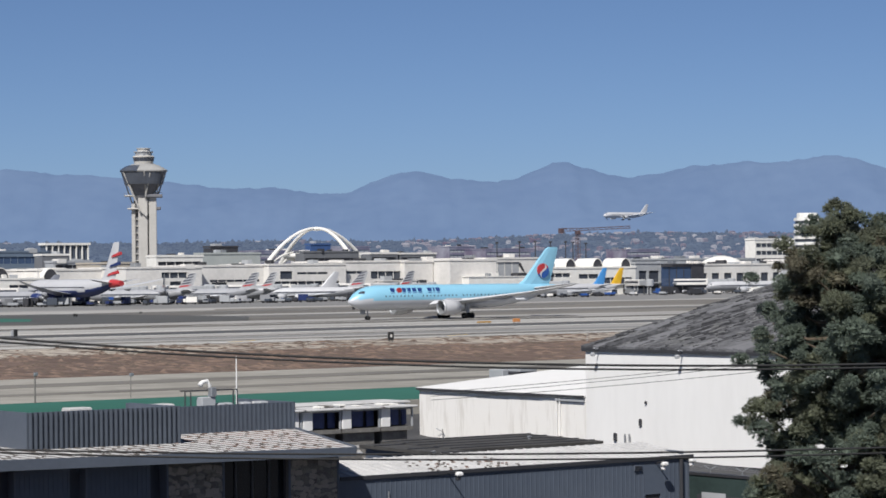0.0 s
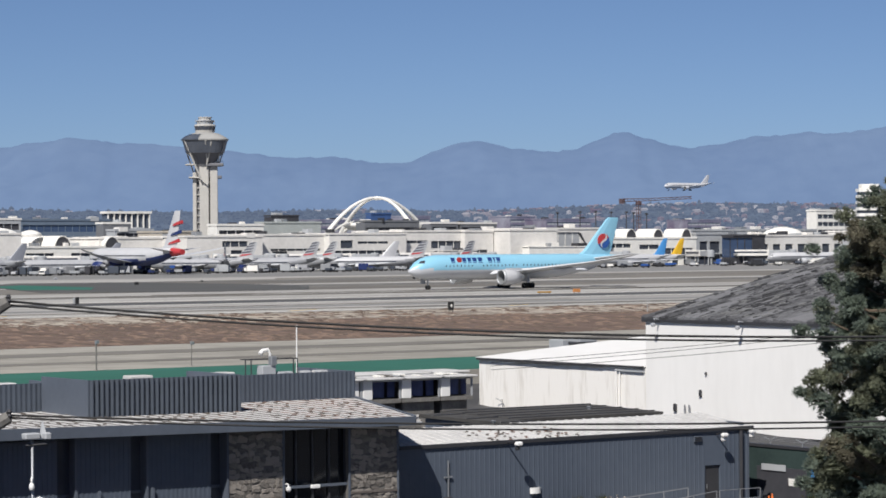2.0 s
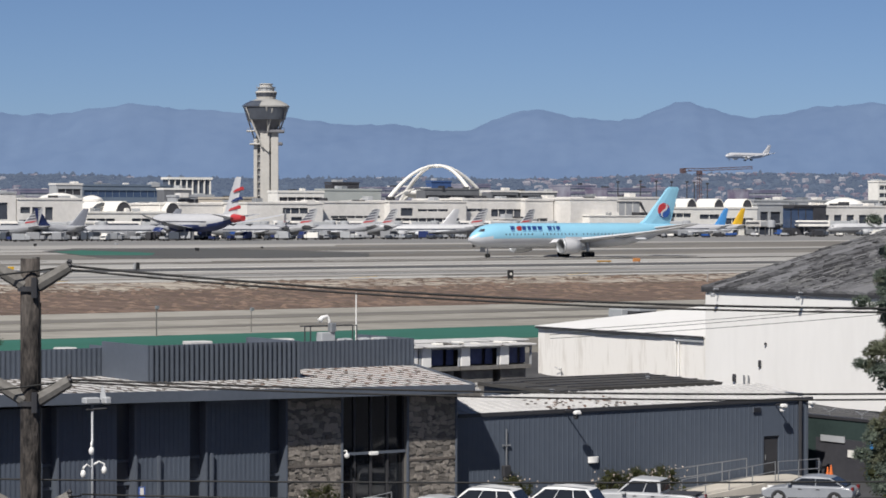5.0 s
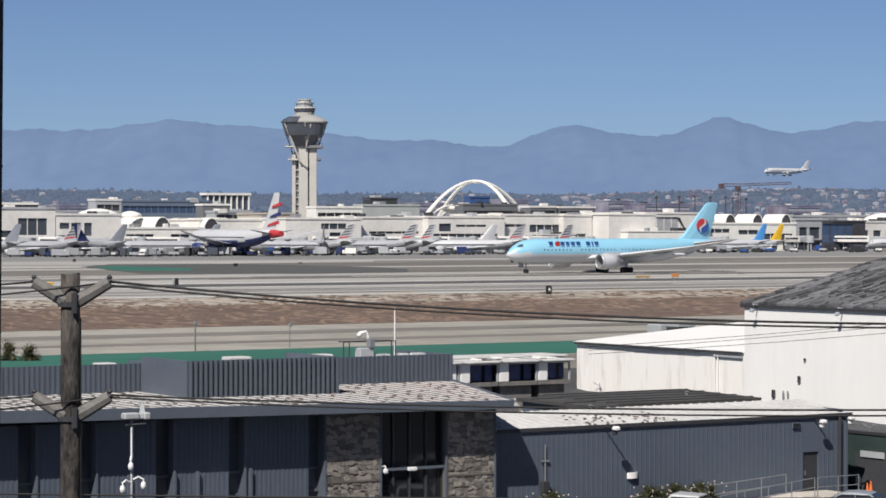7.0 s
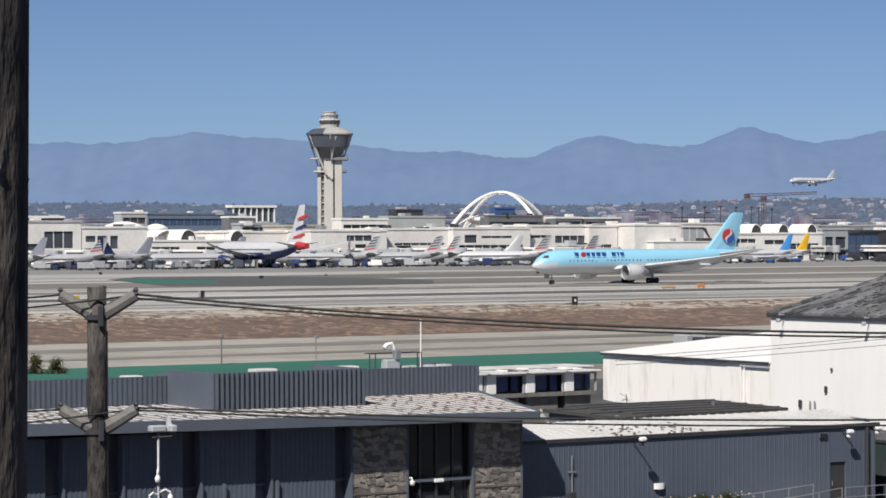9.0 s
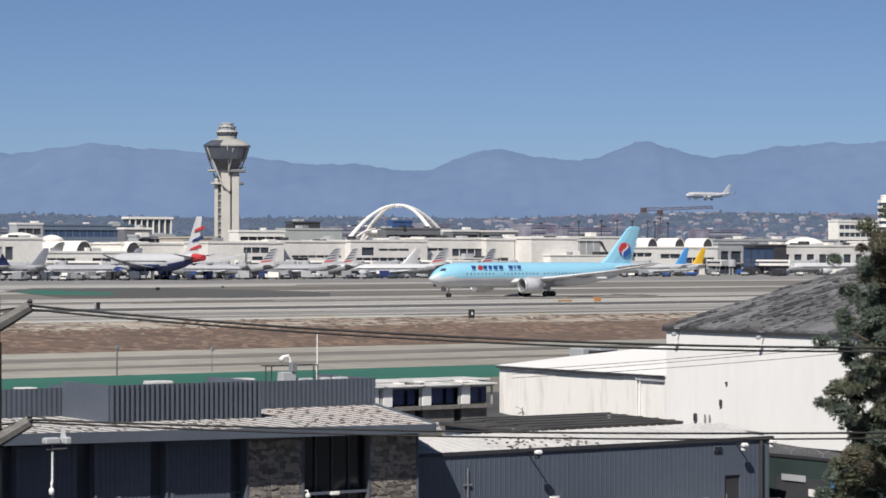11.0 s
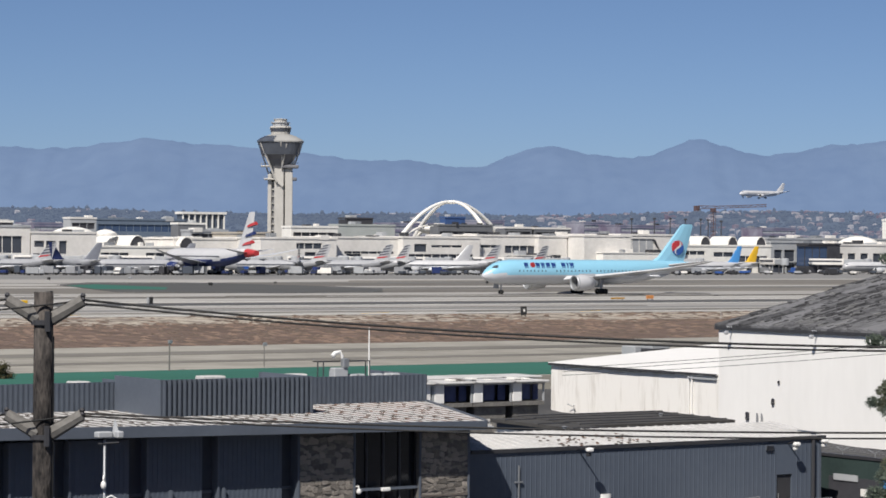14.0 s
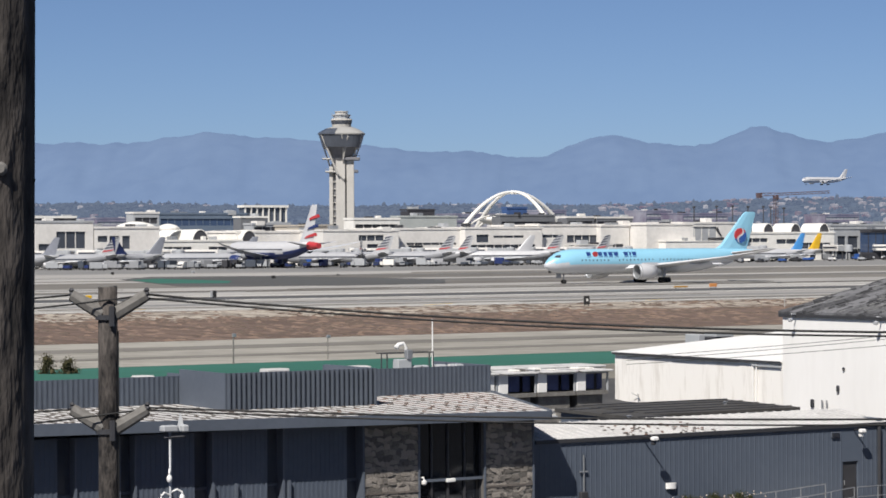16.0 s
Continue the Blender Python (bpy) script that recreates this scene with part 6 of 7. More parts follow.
for m in (M_LEAF, M_NEEDLE2, M_NEEDLE3, M_LEAF2):
    leafy(m)
x, y = 64.58, 65.00
build_pine((x, y, ground_z(x, y) - .1), 15.5, 3.15, 4, "tall dark green pine with uneven clumped needle pads")
x, y = 73.13, 76.12
build_tree((x, y, ground_z(x, y) - .1), 4.2, 3.2, 9, "low olive green shrub below the pine", M_LEAF2, 60, .1, .16, "shrub", 80, (.4, .7))
x, y = 73.78, 78.09
build_tree((x, y, ground_z(x, y) - .1), 2.2, 1.6, 12, "yellow-green bush beside the lot", M_LEAF2, 26, .1, .12, "shrub", 70, (.3, .5))
x, y = 68.01, 72.34
build_tree((x, y, ground_z(x, y) - .1), 1.6, .8, 15, "small bush with yellow leaves at the lot edge", M_YELLOWLEAF, 16, .1, .1, "shrub", 60, (.25, .4))
x, y = 77.47, 82.84
build_tree((x, y, ground_z(x, y) - .1), 4.6, 1.3, 19, "slim olive green shrub before the green wall", M_LEAF2, 30, .1, .13, "shrub", 80, (.35, .6))
for e, n, r, h in ((87.52, 201.51, .6, 1.0), (89.01, 200.51, .75, .7)):
    build_tree((e, n, ground_z(e, n) - .1), h + .6, r, int(h * 10), "small dark brown-green bush beside the perimeter", M_BUSH, 16, .1, .16, "bush", 60, (.35, .6))
M_BLOSSOM = mat("pale_pink_petals", (0.58, 0.51, 0.45), (0.42, 0.35, 0.30), 8, .8)
# shrubs in front of the shed
for k, (e, n, w) in enumerate(((75.09, 106.8, 1.3), (81.18, 106.8, 1.0), (82.80, 106.8, 1.1), (84.44, 106.8, 1.2), (63.16, 105.0, 1.5))):
    sh = build_tree((e, n, -3.65), 1.5 if n > 106 else 1.9, w * 1.05, 40 + k, "olive green shrub with pale blossoms before the wall", M_LEAF2, 34, .15, .09, "shrub", 90, (.2, .4))
    rng = random.Random(300 + k)
    bl = Shape()
    for i in range(38):
        a, q = rng.random() * 6.283, w * rng.uniform(.3, 1.1)
        blob(bl, q * math.cos(a), q * math.sin(a), rng.uniform(.5, 1.6), .05, .08, rng)
    part("blossoms", bl, M_BLOSSOM, sh, "pale pink blossoms")


# ---- cars ----
def soften(ob, width):
    bv = ob.modifiers.new("rounded_edges", "BEVEL")
    bv.width, bv.segments, bv.harden_normals, bv.limit_method, bv.angle_limit = width, 3, False, "ANGLE", radians(25)


def rounded(pts, times=2):
    """Cuts the corners of a closed outline."""
    for i in range(times):
        pts = [q for k in range(len(pts)) for a, c in ((pts[k], pts[(k + 1) % len(pts)]),) for q in ((a[0] * .78 + c[0] * .22, a[1] * .78 + c[1] * .22), (a[0] * .22 + c[0] * .78, a[1] * .22 + c[1] * .78))]
    return pts


M_CARGLASS = mat("tinted_car_glass", (0.018, 0.02, 0.024), None, 0.5, 0.12, spec=0.45)
M_TAILLAMP = mat("dark_red_lens", (0.17, 0.02, 0.02), None, 0.5, 0.2)
M_RIM = mat("bright_alloy", (0.55, 0.55, 0.56), None, 1.0, 0.35, 0.5)


def car(label, at, heading, paint, style="suv"):
    """Nose along +x, wheels on z = 0."""
    L, Wd, H, hood, belt = {"suv": (4.7, 1.88, 1.68, 1.0, .98), "sedan": (4.7, 1.82, 1.45, .92, .90), "hatch": (4.3, 1.78, 1.5, .93, .92), "pickup": (5.6, 1.9, 1.8, 1.08, 1.08)}[style]
    th = thing("pickup_truck" if style == "pickup" else "car", label, "pickup truck" if style == "pickup" else "car", at, group="parked cars", turn=heading)
    h = Wd / 2
    f, r = L / 2, -L / 2
    if style == "pickup":
        side = [(r, .5), (r + .05, 1.05), (-.55, 1.08), (.6, 1.1), (f - .5, 1.04), (f - .05, .86), (f, .5), (f - .3, .32), (r + .2, .34)]
        cab = [(-.95, 1.08), (-.86, 1.72), (.5, 1.78), (1.3, 1.1)]
    elif style == "suv":
        side = [(r, .55), (r + .06, 1.0), (r + .5, 1.02), (.9, 1.02), (f - .35, .92), (f - .02, .74), (f, .45), (f - .3, .28), (r + .2, .3)]
        cab = [(r + .12, 1.0), (r + .55, 1.58), (-.4, 1.68), (.35, 1.62), (1.15, 1.0)]
    else:
        side = [(r, .5), (r + .05, .88), (r + .7, .95), (.9, .92), (f - .4, .8), (f - .03, .62), (f, .42), (f - .3, .24), (r + .2, .26)]
        cab = [(r + .35, .93), (r + 1.25, H - .06), (-.3, H), (.3, H - .05), (1.25, .9)]
    side = rounded(side)
    rings = []
    for yy, q, g in ((-h, .86, .975), (-h + .04, .95, .99), (-h + .16, 1.0, 1), (h - .16, 1.0, 1), (h - .04, .95, .99), (h, .86, .975)):
        rings.append([(x * g, yy, .6 + (z - .6) * q) for x, z in side])
    bd = part("body", Shape().loft(rings), paint, th)
    soften(bd, .04)
    for p in bd.data.polygons:
        p.use_smooth = len(p.vertices) == 4
    zb = cab[0][1]
    half = lambda z: (h - .05) * (1 - .2 * (z - zb))
    shell = Shape().loft([[(x, s0 * half(z) * k, z - (.05 if k == 1 and z > zb + .2 else 0)) for x, z in [(cab[0][0], zb - .06)] + cab[1:-1] + [(cab[-1][0], cab[-1][1] - .06)]] for s0, k in ((-1, 1), (-1, .88), (-1, .5), (1, .5), (1, .88), (1, 1))])
    soften(part("roof", shell, paint, th), .07)
    # panes lie a finger proud of the painted cabin
    cx, cz = sum(p[0] for p in cab) / len(cab), sum(p[1] for p in cab) / len(cab)
    lo, hi = zb + .05, max(p[1] for p in cab) - .13
    def edge(x0z0, x1z1, z):
        k = min(1, max(0, (z - x0z0[1]) / (x1z1[1] - x0z0[1])))
        return x0z0[0] + (x1z1[0] - x0z0[0]) * k
    rear, front = lambda z: edge(cab[0], cab[1], z), lambda z: edge(cab[-1], cab[-2], z)
    cuts = [(0, .38), (.41, 1)] if style == "pickup" else ([(0, .3), (.318, .64), (.658, 1)] if style == "suv" else [(.0, .485), (.505, 1)])
    for sy in (-1, 1):
        for k0, k1 in cuts:
            q = [(rear(z) + .13 + (front(z) - rear(z) - .3) * k, sy * (half(z) + .012), z) for k, z in ((k0, lo), (k1, lo), (k1, hi), (k0, hi))]
            inner = [(x, y - sy * .03, z) for x, y, z in q]
            part("side_window", Shape().loft([inner, q]), M_CARGLASS, th, "dark tinted window")
    for p0, p1, nx, nm in ((cab[-1], cab[-2], .03, "windscreen"), (cab[0], cab[1], -.03, "rear_window")):
        q = []
        for k, m in ((.12, -1), (.12, 1), (.9, 1), (.9, -1)):
            z = p0[1] + (p1[1] - p0[1]) * k
            q.append((p0[0] + (p1[0] - p0[0]) * k + nx * .6, m * half(z) * .86, z + .012))
        part(nm, Shape().loft([[(x - nx, y, z - .02) for x, y, z in q], q]), M_CARGLASS, th, "dark tinted window")
    for sy in (-1, 1):
        for wx in (f - .92, r + .95):
            R0 = .36 if style in ("suv", "pickup") else .32
            ring = lambda yy, q: [(wx + q * math.cos(j * math.pi / 10), yy, R0 + q * math.sin(j * math.pi / 10)) for j in range(20)]
            part("wheel_arch", Shape().loft([ring(sy * (h + .004), R0 + .07), ring(sy * (h - .2), R0 + .07)]), M_DARK, th)
            wh = part("wheel", Shape().loft([ring(sy * (h + .02), R0 * .82), ring(sy * (h + .01), R0), ring(sy * (h - .2), R0)]), M_TYRE, th)
            star = lambda yy, q: [(wx + q * (1 if j % 4 < 2 else .74) * math.cos(j * math.pi / 10), yy, R0 + q * (1 if j % 4 < 2 else .74) * math.sin(j * math.pi / 10)) for j in range(20)]
            part("rim", Shape().loft([star(sy * (h + .034), R0 * .72), star(sy * (h + .012), R0 * .76)]), M_RIM, wh, "bright spoked alloy rim")
        part("headlight", Shape().bevel_box(f - .32, f - .03, sy * (h - .3) - .22, sy * (h - .3) + .22, .62, .76, .03), M_PLASTIC, th)
        part("taillight", Shape().bevel_box(r + .02, r + .16, sy * (h - .2) - .16, sy * (h - .2) + .16, .74, .95, .03), M_TAILLAMP, th)
        part("mirror", Shape().bevel_box(.75, .95, sy * (h + .1) - .09, sy * (h + .1) + .09, 1.0, 1.14, .03), paint, th)
        for dx in (-.15, .75):
            part("door_handle", Shape().box(dx - .5, dx - .32, sy * h - .02, sy * h + .025, zb - .16, zb - .12), M_DKSTEEL, th)
        part("sill", Shape().box(r + 1.4, f - 1.4, sy * h - .02, sy * h + .02, .24, .36), M_DKSTEEL, th)
        if style == "suv":
            part("roof_rail", Shape().tube([(r + .6, sy * (h - .28), 1.63), (.2, sy * (h - .28), 1.71)], .025, 5), M_STEEL, th)
    part("bumper", Shape().bevel_box(r - .04, r + .2, -h + .08, h - .08, .36, .55, .06), M_DKSTEEL, th)
    part("number_plate", Shape().box(r - .06, r - .045, -.24, .24, .6, .72), M_WHITE, th, "plain pale plate")
    if style == "pickup":
        part("bed", Shape().box(r + .15, -1.02, -h + .14, h - .14, 1.055, 1.10), M_DARK, th, "dark open load bed")
    return th


P_WHITE = mat("white_car_paint", (0.80, 0.80, 0.79), None, .5, .25, spec=.5)
P_SILVER = mat("silver_car_paint", (0.50, 0.51, 0.52), None, .5, .3, .1, spec=.6)
P_DARK = mat("dark_grey_car_paint", (0.075, 0.08, 0.088), None, .5, .28, .1)
P_GREY = mat("mid_grey_car_paint", (0.30, 0.315, 0.34), None, .5, .28, .1, spec=.6)
P_BLACK = mat("black_car_paint", (0.02, 0.02, 0.022), None, .5, .25)
P_RED = mat("red_car_paint", (0.19, 0.018, 0.02), None, .5, .3)
for e, n, paint, style, lab in (
        (79.15, 101.33, P_SILVER, "pickup", "silver pickup truck parked at an angle"),
        (88.86, 100.47, P_GREY, "sedan", "mid grey sedan parked near the ramp"),
        (73.85, 101.5, P_WHITE, "suv", "white SUV with roof rails parked at an angle"),
        (70.6, 103.1, P_WHITE, "suv", "white SUV parked beside another white SUV"),
        (67.3, 102.4, P_SILVER, "hatch", "silver hatchback parked in the row"),
        (64.35, 103.35, P_SILVER, "sedan", "silver sedan parked in the row"),
        (57.1, 104.4, P_WHITE, "suv", "white SUV parked before the office"),
        (53.9, 105.1, P_RED, "sedan", "red sedan parked before the office"),
        (51.19, 104.58, P_BLACK, "sedan", "black sedan parked before the office"),
        (73.83, 90.01, P_DARK, "suv", "dark SUV in the nearer parking row"),
        (77.35, 88.83, P_DARK, "hatch", "dark hatchback in the nearer parking row"),
        (80.61, 88.58, P_WHITE, "suv", "white SUV in the nearer parking row"),
        (69.89, 90.35, P_SILVER, "suv", "silver SUV in the nearer parking row")):
    car(lab, (e, n, ground_z(e, n)), radians((258 if "nearer" in lab else 160) - BEARING), paint, style)


# ---- between the sheds and the field: containers, dark roofs, roof gear ----
def container(e0, e1, n, z0, z1, k):
    th = thing("storage_container", "white storage container with dark blue open bay", "container", ((e0 + e1) / 2, n, z0), group="storage containers")
    b = th.location
    part("roof", Shape().bevel_box(e0 - .2, e1 + .2, n - .4, n + 3.2, z1, z1 + .16, .04), M_WHITEROOF, th, base=b)
    part("post", Shape().bevel_box(e0, e0 + .85, n, n + .3, z0, z1, .04), M_HANGAR, th, base=b)
    part("back", Shape().box(e0 + .95, e1, n + 1.1, n + 3.0, z0, z1), M_DARK, th, base=b)
    part("tarp", Shape().box(e0 + 1.1, e0 + 1.1 + (e1 - e0 - 1.2) * .55, n + .7, n + .8, z0 + .1, z1 - .1), M_BLUETARP, th, "dark blue tarpaulin", base=b)
    part("tarp", Shape().box(e0 + 1.25 + (e1 - e0 - 1.2) * .6, e1 - .2, n + .6, n + .7, z0 + .1, z1 - .1), M_BLUETARP, th, "dark blue tarpaulin", base=b)
    part("frame", Shape().box(e0 + .95, e1, n + .02, n + .14, z1 - .14, z1 - .01).box(e1 - .12, e1, n + .02, n + .14, z0, z1 - .14), M_TGREY, th, base=b)
    rng = random.Random(int(e0 * 10))
    for j in range(0 if k else 3):
        x, w = rng.uniform(e0, e1 - .5), rng.uniform(.25, .7)
        part("roof_box", Shape().bevel_box(x, x + w, n + .6, n + 1.6, z1 + .16, z1 + rng.uniform(.24, .4), .03), rng.choice((M_TGREY, M_WHITE, M_ARM)), th, "box left on the roof", base=b)
    part("floor", Shape().box(e0, e1, n + .02, n + 3.0, z0 - .3, z0 - .01), M_ARM, th, base=b)
    part("undercarriage", Shape().box(e0 + .3, e1 - .3, n + .4, n + 2.6, ground_z(e0, n) - .1, z0 - .3), M_ARM, th, base=b)


M_BLUETARP = mat("dark_blue_tarpaulin", (0.06, 0.08, 0.19), (0.035, 0.045, 0.11), 1.5, .6)
for u0, u1 in ((108.41, 111.81), (111.92, 115.39), (115.50, 118.46), (107.20, 108.31)):
    container(u0, u1, 166.0, -0.70, 0.75, 0)
for u0, u1 in ((110.2, 113.4), (113.6, 117.0), (117.2, 120.6)):
    container(u0, u1, 170.0, -0.7, 0.86, 1)
for e, n, w, d, h in ((105.89, 158, 3.2, 2.0, .9), (110.53, 159, 2.6, 1.4, 1.1), (113.76, 160, 2.0, 1.5, .8), (103.75, 152, 4.0, 1.5, .9)):
    th = thing("crate", "weathered grey crate in the storage yard", "crate", (e, n, ground_z(e, n) - .05), group="yard crates")
    part("body", Shape().bevel_box(-w / 2, w / 2, -d / 2, d / 2, 0, h, .05), M_ARM, th)
    part("lid", Shape().bevel_box(-w / 2 - .06, w / 2 + .06, -d / 2 - .06, d / 2 + .06, h, h + .1, .02), M_TGREY, th)
for k, (e, n) in enumerate(((104.03, 150.0), (97.32, 150.0))):
    build_tree((e, n, ground_z(e, n) - .1), 1.9, .9, 70 + k, "dry brown weed bush in the yard", M_WEED, 18, .1, .1, "bush", 50, (.25, .4))


def dark_roof(e0, e1, n0, n1, z, z1, label):
    th = thing("low_building", label, "shed", ((e0 + e1) / 2, n0, z - 3))
    b = th.location
    part("wall", Shape().box(e0 + .3, e1 - .3, n0 + .3, n1 - .3, ground_z(e0, n0) - .3, z - .05), M_GREYWALL, th, base=b)
    part("roof", Shape().add([(e0, n0, z), (e1, n0, z), (e1, n1, z1), (e0, n1, z1), (e0, n0, z - .2), (e1, n0, z - .2), (e1, n1, z1 - .2), (e0, n1, z1 - .2)], [(0, 1, 2, 3), (7, 6, 5, 4), (0, 4, 5, 1), (1, 5, 6, 2), (2, 6, 7, 3), (3, 7, 4, 0)]), M_TARROOF, th, base=b)
    for i in range(5):
        nn = n0 + (n1 - n0) * (i + .5) / 5
        zz = z + (z1 - z) * (i + .5) / 5
        part("seam", Shape().box(e0, e1, nn, nn + .12, zz - .02, zz + .06), M_DKSTEEL, th, base=b)
    part("vent", Shape().lathe([(.12, z - .1), (.12, z + .2), (.2, z + .24), (.05, z + .3)], 10, (e1 - 3, (n0 + n1) / 2)), M_STEEL, th, base=b)


M_TARROOF = mat("dark_tar_roof", (0.075, 0.072, 0.068), (0.04, 0.038, 0.036), .3, .9, fine=3)
dark_roof(95.65, 98.0, 122, 140, -.1, .1, "low building with a dark tarred roof")
dark_roof(104.97, 117.5, 142, 151, -.75, -.6, "low building with a dark tarred roof beside the annexe")


def build_roof_gear():
    n, z = 120.5, 3.85
    e0, e1 = 71.31, 74.52
    th = thing("roof_equipment", "grey roof plant with pipe rail and white hooded vent", "roof equipment", ((e0 + e1) / 2, n, z))
    b = th.location
    zt = 4.93
    for e in (e0, e0 + .35, e1 - .25, e1):
        part("post", Shape().tube([(e, n, z), (e, n, zt)], .035, 6), M_DKSTEEL, th, base=b)
    for dn in (0, .5):
        part("rail", Shape().tube([(e0, n + dn, zt), (e1, n + dn, zt)], .035, 6), M_DKSTEEL, th, base=b)
    e = 72.52
    part("plinth", Shape().bevel_box(e - .35, e + .5, n - .3, n + .3, z, z + .75, .04), M_TGREY, th, base=b)
    part("unit", Shape().bevel_box(e + .15, e + .5, n - .4, n - .05, z + .75, z + 1.25, .04), M_STEEL, th, base=b)
    part("hood", Shape().tube([(e + .3, n, z + .8), (e + .3, n, 5.20), (e + .15, n, 5.44), (e - .15, n, 5.38), (e - .3, n, 5.20)], [.08, .08, .1, .11, .15], 10), M_PLASTIC, th, "white bent vent hood", smooth=True, base=b)
    for uu in (73.46, 73.81, 74.95, 76.02):
        part("cap", Shape().bevel_box(uu - .28, uu + .28, n - .3, n + .3, z, z + .4, .05), M_PLASTIC if uu < 62 else M_TGREY, th, base=b)
    m = thing("aerial_mast", "thin white aerial mast on the roof", "mast", (75.10, 121.5, 2.6))
    part("rod", Shape().tube([(0, 0, 0), (0, 0, 6.66 - 2.6)], [.05, .03], 6), M_PLASTIC, m)
    for u0, u1, v in ((57.51, 58.44, .3), (64.83, 66.15, .55), (69.68, 71.05, .55), (76.33, 76.87, .35)):
        t = thing("roof_hatch", "pale grey roof hatch showing above the screen", "hatch", ((u0 + u1) / 2, 121.4, 3.9))
        part("lid", Shape().bevel_box(-(u1 - u0) / 2, (u1 - u0) / 2, -.3, .6, 0, .1 + v * .5, .04), M_WHITEROOF, t)


build_roof_gear()


def build_cctv_pole():
    x, y, z = 44.37, 90.70, 3.87
    g = ground_z(x, y)
    th = thing("camera_pole", "slim grey pole with floodlight and white security cameras", "camera pole", (x, y, g))
    H = z - g
    part("pole", Shape().tube([(0, 0, 0), (0, 0, H)], [.06, .05], 10), M_STEEL, th, smooth=True)
    part("junction_box", Shape().bevel_box(-.36, .26, -.2, .2, H - .14, H + .1, .04), M_TGREY, th)
    part("cross_bar", Shape().tube([(-.25, 0, H - .36), (.55, -.2, H - .32)], .04, 6), M_DKSTEEL, th)
    part("floodlight", Shape().bevel_box(.34, .62, -.42, -.05, H - .16, H + .12, .05), M_TGREY, th)
    part("shield", Shape().add([(.28, -.1, H - .1), (.5, -.3, H - .1), (.4, -.1, H + .55), (.28, 0, H - .1), (.5, -.2, H - .1), (.4, 0, H + .55)], [(0, 1, 2), (5, 4, 3), (0, 3, 4, 1), (1, 4, 5, 2), (2, 5, 3, 0)]), M_TGREY, th)
    for dx, dz in ((-.08, -1.9), (-.38, -2.75), (.38, -2.65)):
        c = part("camera_head", Shape().lathe([(.03, H + dz - .16), (.09, H + dz - .12), (.11, H + dz), (.08, H + dz + .1), (.03, H + dz + .14)], 12, (dx * 1.15, -.12)), M_PLASTIC, th, "white dome camera", smooth=True)
        part("camera_arm", Shape().tube([(0, 0, H + dz + .2), (dx * .7, -.05, H + dz + .32), (dx * 1.15, -.12, H + dz + .22), (dx * 1.15, -.12, H + dz + .1)], .04, 6), M_PLASTIC, c)


build_cctv_pole()


# ---- lamp posts along the perimeter ----
for e, n, z0, zt, r in ((107.52, 207.13, -0.00, 2.68, .07), (118.65, 210.03, -0.00, 2.22, .04), (79.48, 193.86, -0.00, 2.84, .05)):
    th = thing("perimeter_post", "thin grey perimeter post with a small head", "post", (e, n, z0), group="perimeter posts")
    part("post", Shape().tube([(0, 0, -.1), (0, 0, zt)], r, 6), M_ARM, th)
    part("head", Shape().bevel_box(-.1, .25, -.12, .12, zt - .25, zt + .05, .03), M_STEEL, th)

# ---- airfield signs ----
def airfield_sign(e, n, z, w, h, m, label):
    th = thing("airfield_sign", label, "sign", (e, n, .05), group="airfield signs")
    part("panel", Shape().bevel_box(-w / 2, w / 2, -.15, .15, .25, h, .05), m, th)
    for dx in (-.35, .35):
        part("leg", Shape().tube([(dx * w, 0, 0), (dx * w, 0, .3)], .06, 6), M_DKSTEEL, th)
    return th


s = airfield_sign(243.18, 346.67, 0.10, 1.05, 1.6, M_SIGN, "black distance marker with a white blotch")
mark = part("blotch", Shape().prism([(.2 * math.cos(k * .7), .26 * math.sin(k * .7)) for k in range(9)], .16, .175), M_WHITE, s, "plain white mark")
mark.rotation_euler, mark.location = (radians(90), 0, 0), (0, 0, 1.0)
for e, n, z, w, h, m, lab in ((223.43, 437.81, 0.10, .7, 1.5, M_SIGN, "black airfield marker beside the runway"), (223.00, 438.10, 0.10, .5, 1.4, M_TGREY, "grey airfield marker beside the runway"), (343.79, 638.45, 0.10, 1.2, 1.0, M_SIGN, "low black airfield sign"), (346.28, 747.29, 0.10, 1.0, 1.0, M_SIGN, "low black airfield sign"), (385.29, 770.03, 0.10, 1.2, .8, M_TGREY, "low grey airfield sign"),
                              (450.58, 661.62, 0.10, .8, 1.2, M_SIGN, "low black airfield sign"), (490.67, 682.07, 0.10, .7, .8, M_SIGN, "low black airfield sign"), (349.33, 450.98, 0.10, 1.9, 1.0, M_SIGNORANGE, "orange airfield guidance sign"), (339.83, 449.84, 0.10, 3.6, .6, M_TAXI, "long low amber airfield sign"), (202.14, 446.62, 0.10, 1.2, .8, M_YELLOW, "yellow airfield guidance sign"), (391.53, 480.42, 0.10, 1.2, .4, M_SIGN, "low black airfield sign"), (385.58, 676.20, 0.10, .8, .6, M_SIGN, "low black airfield sign")):
    airfield_sign(e, n, z, w, h, m, lab)


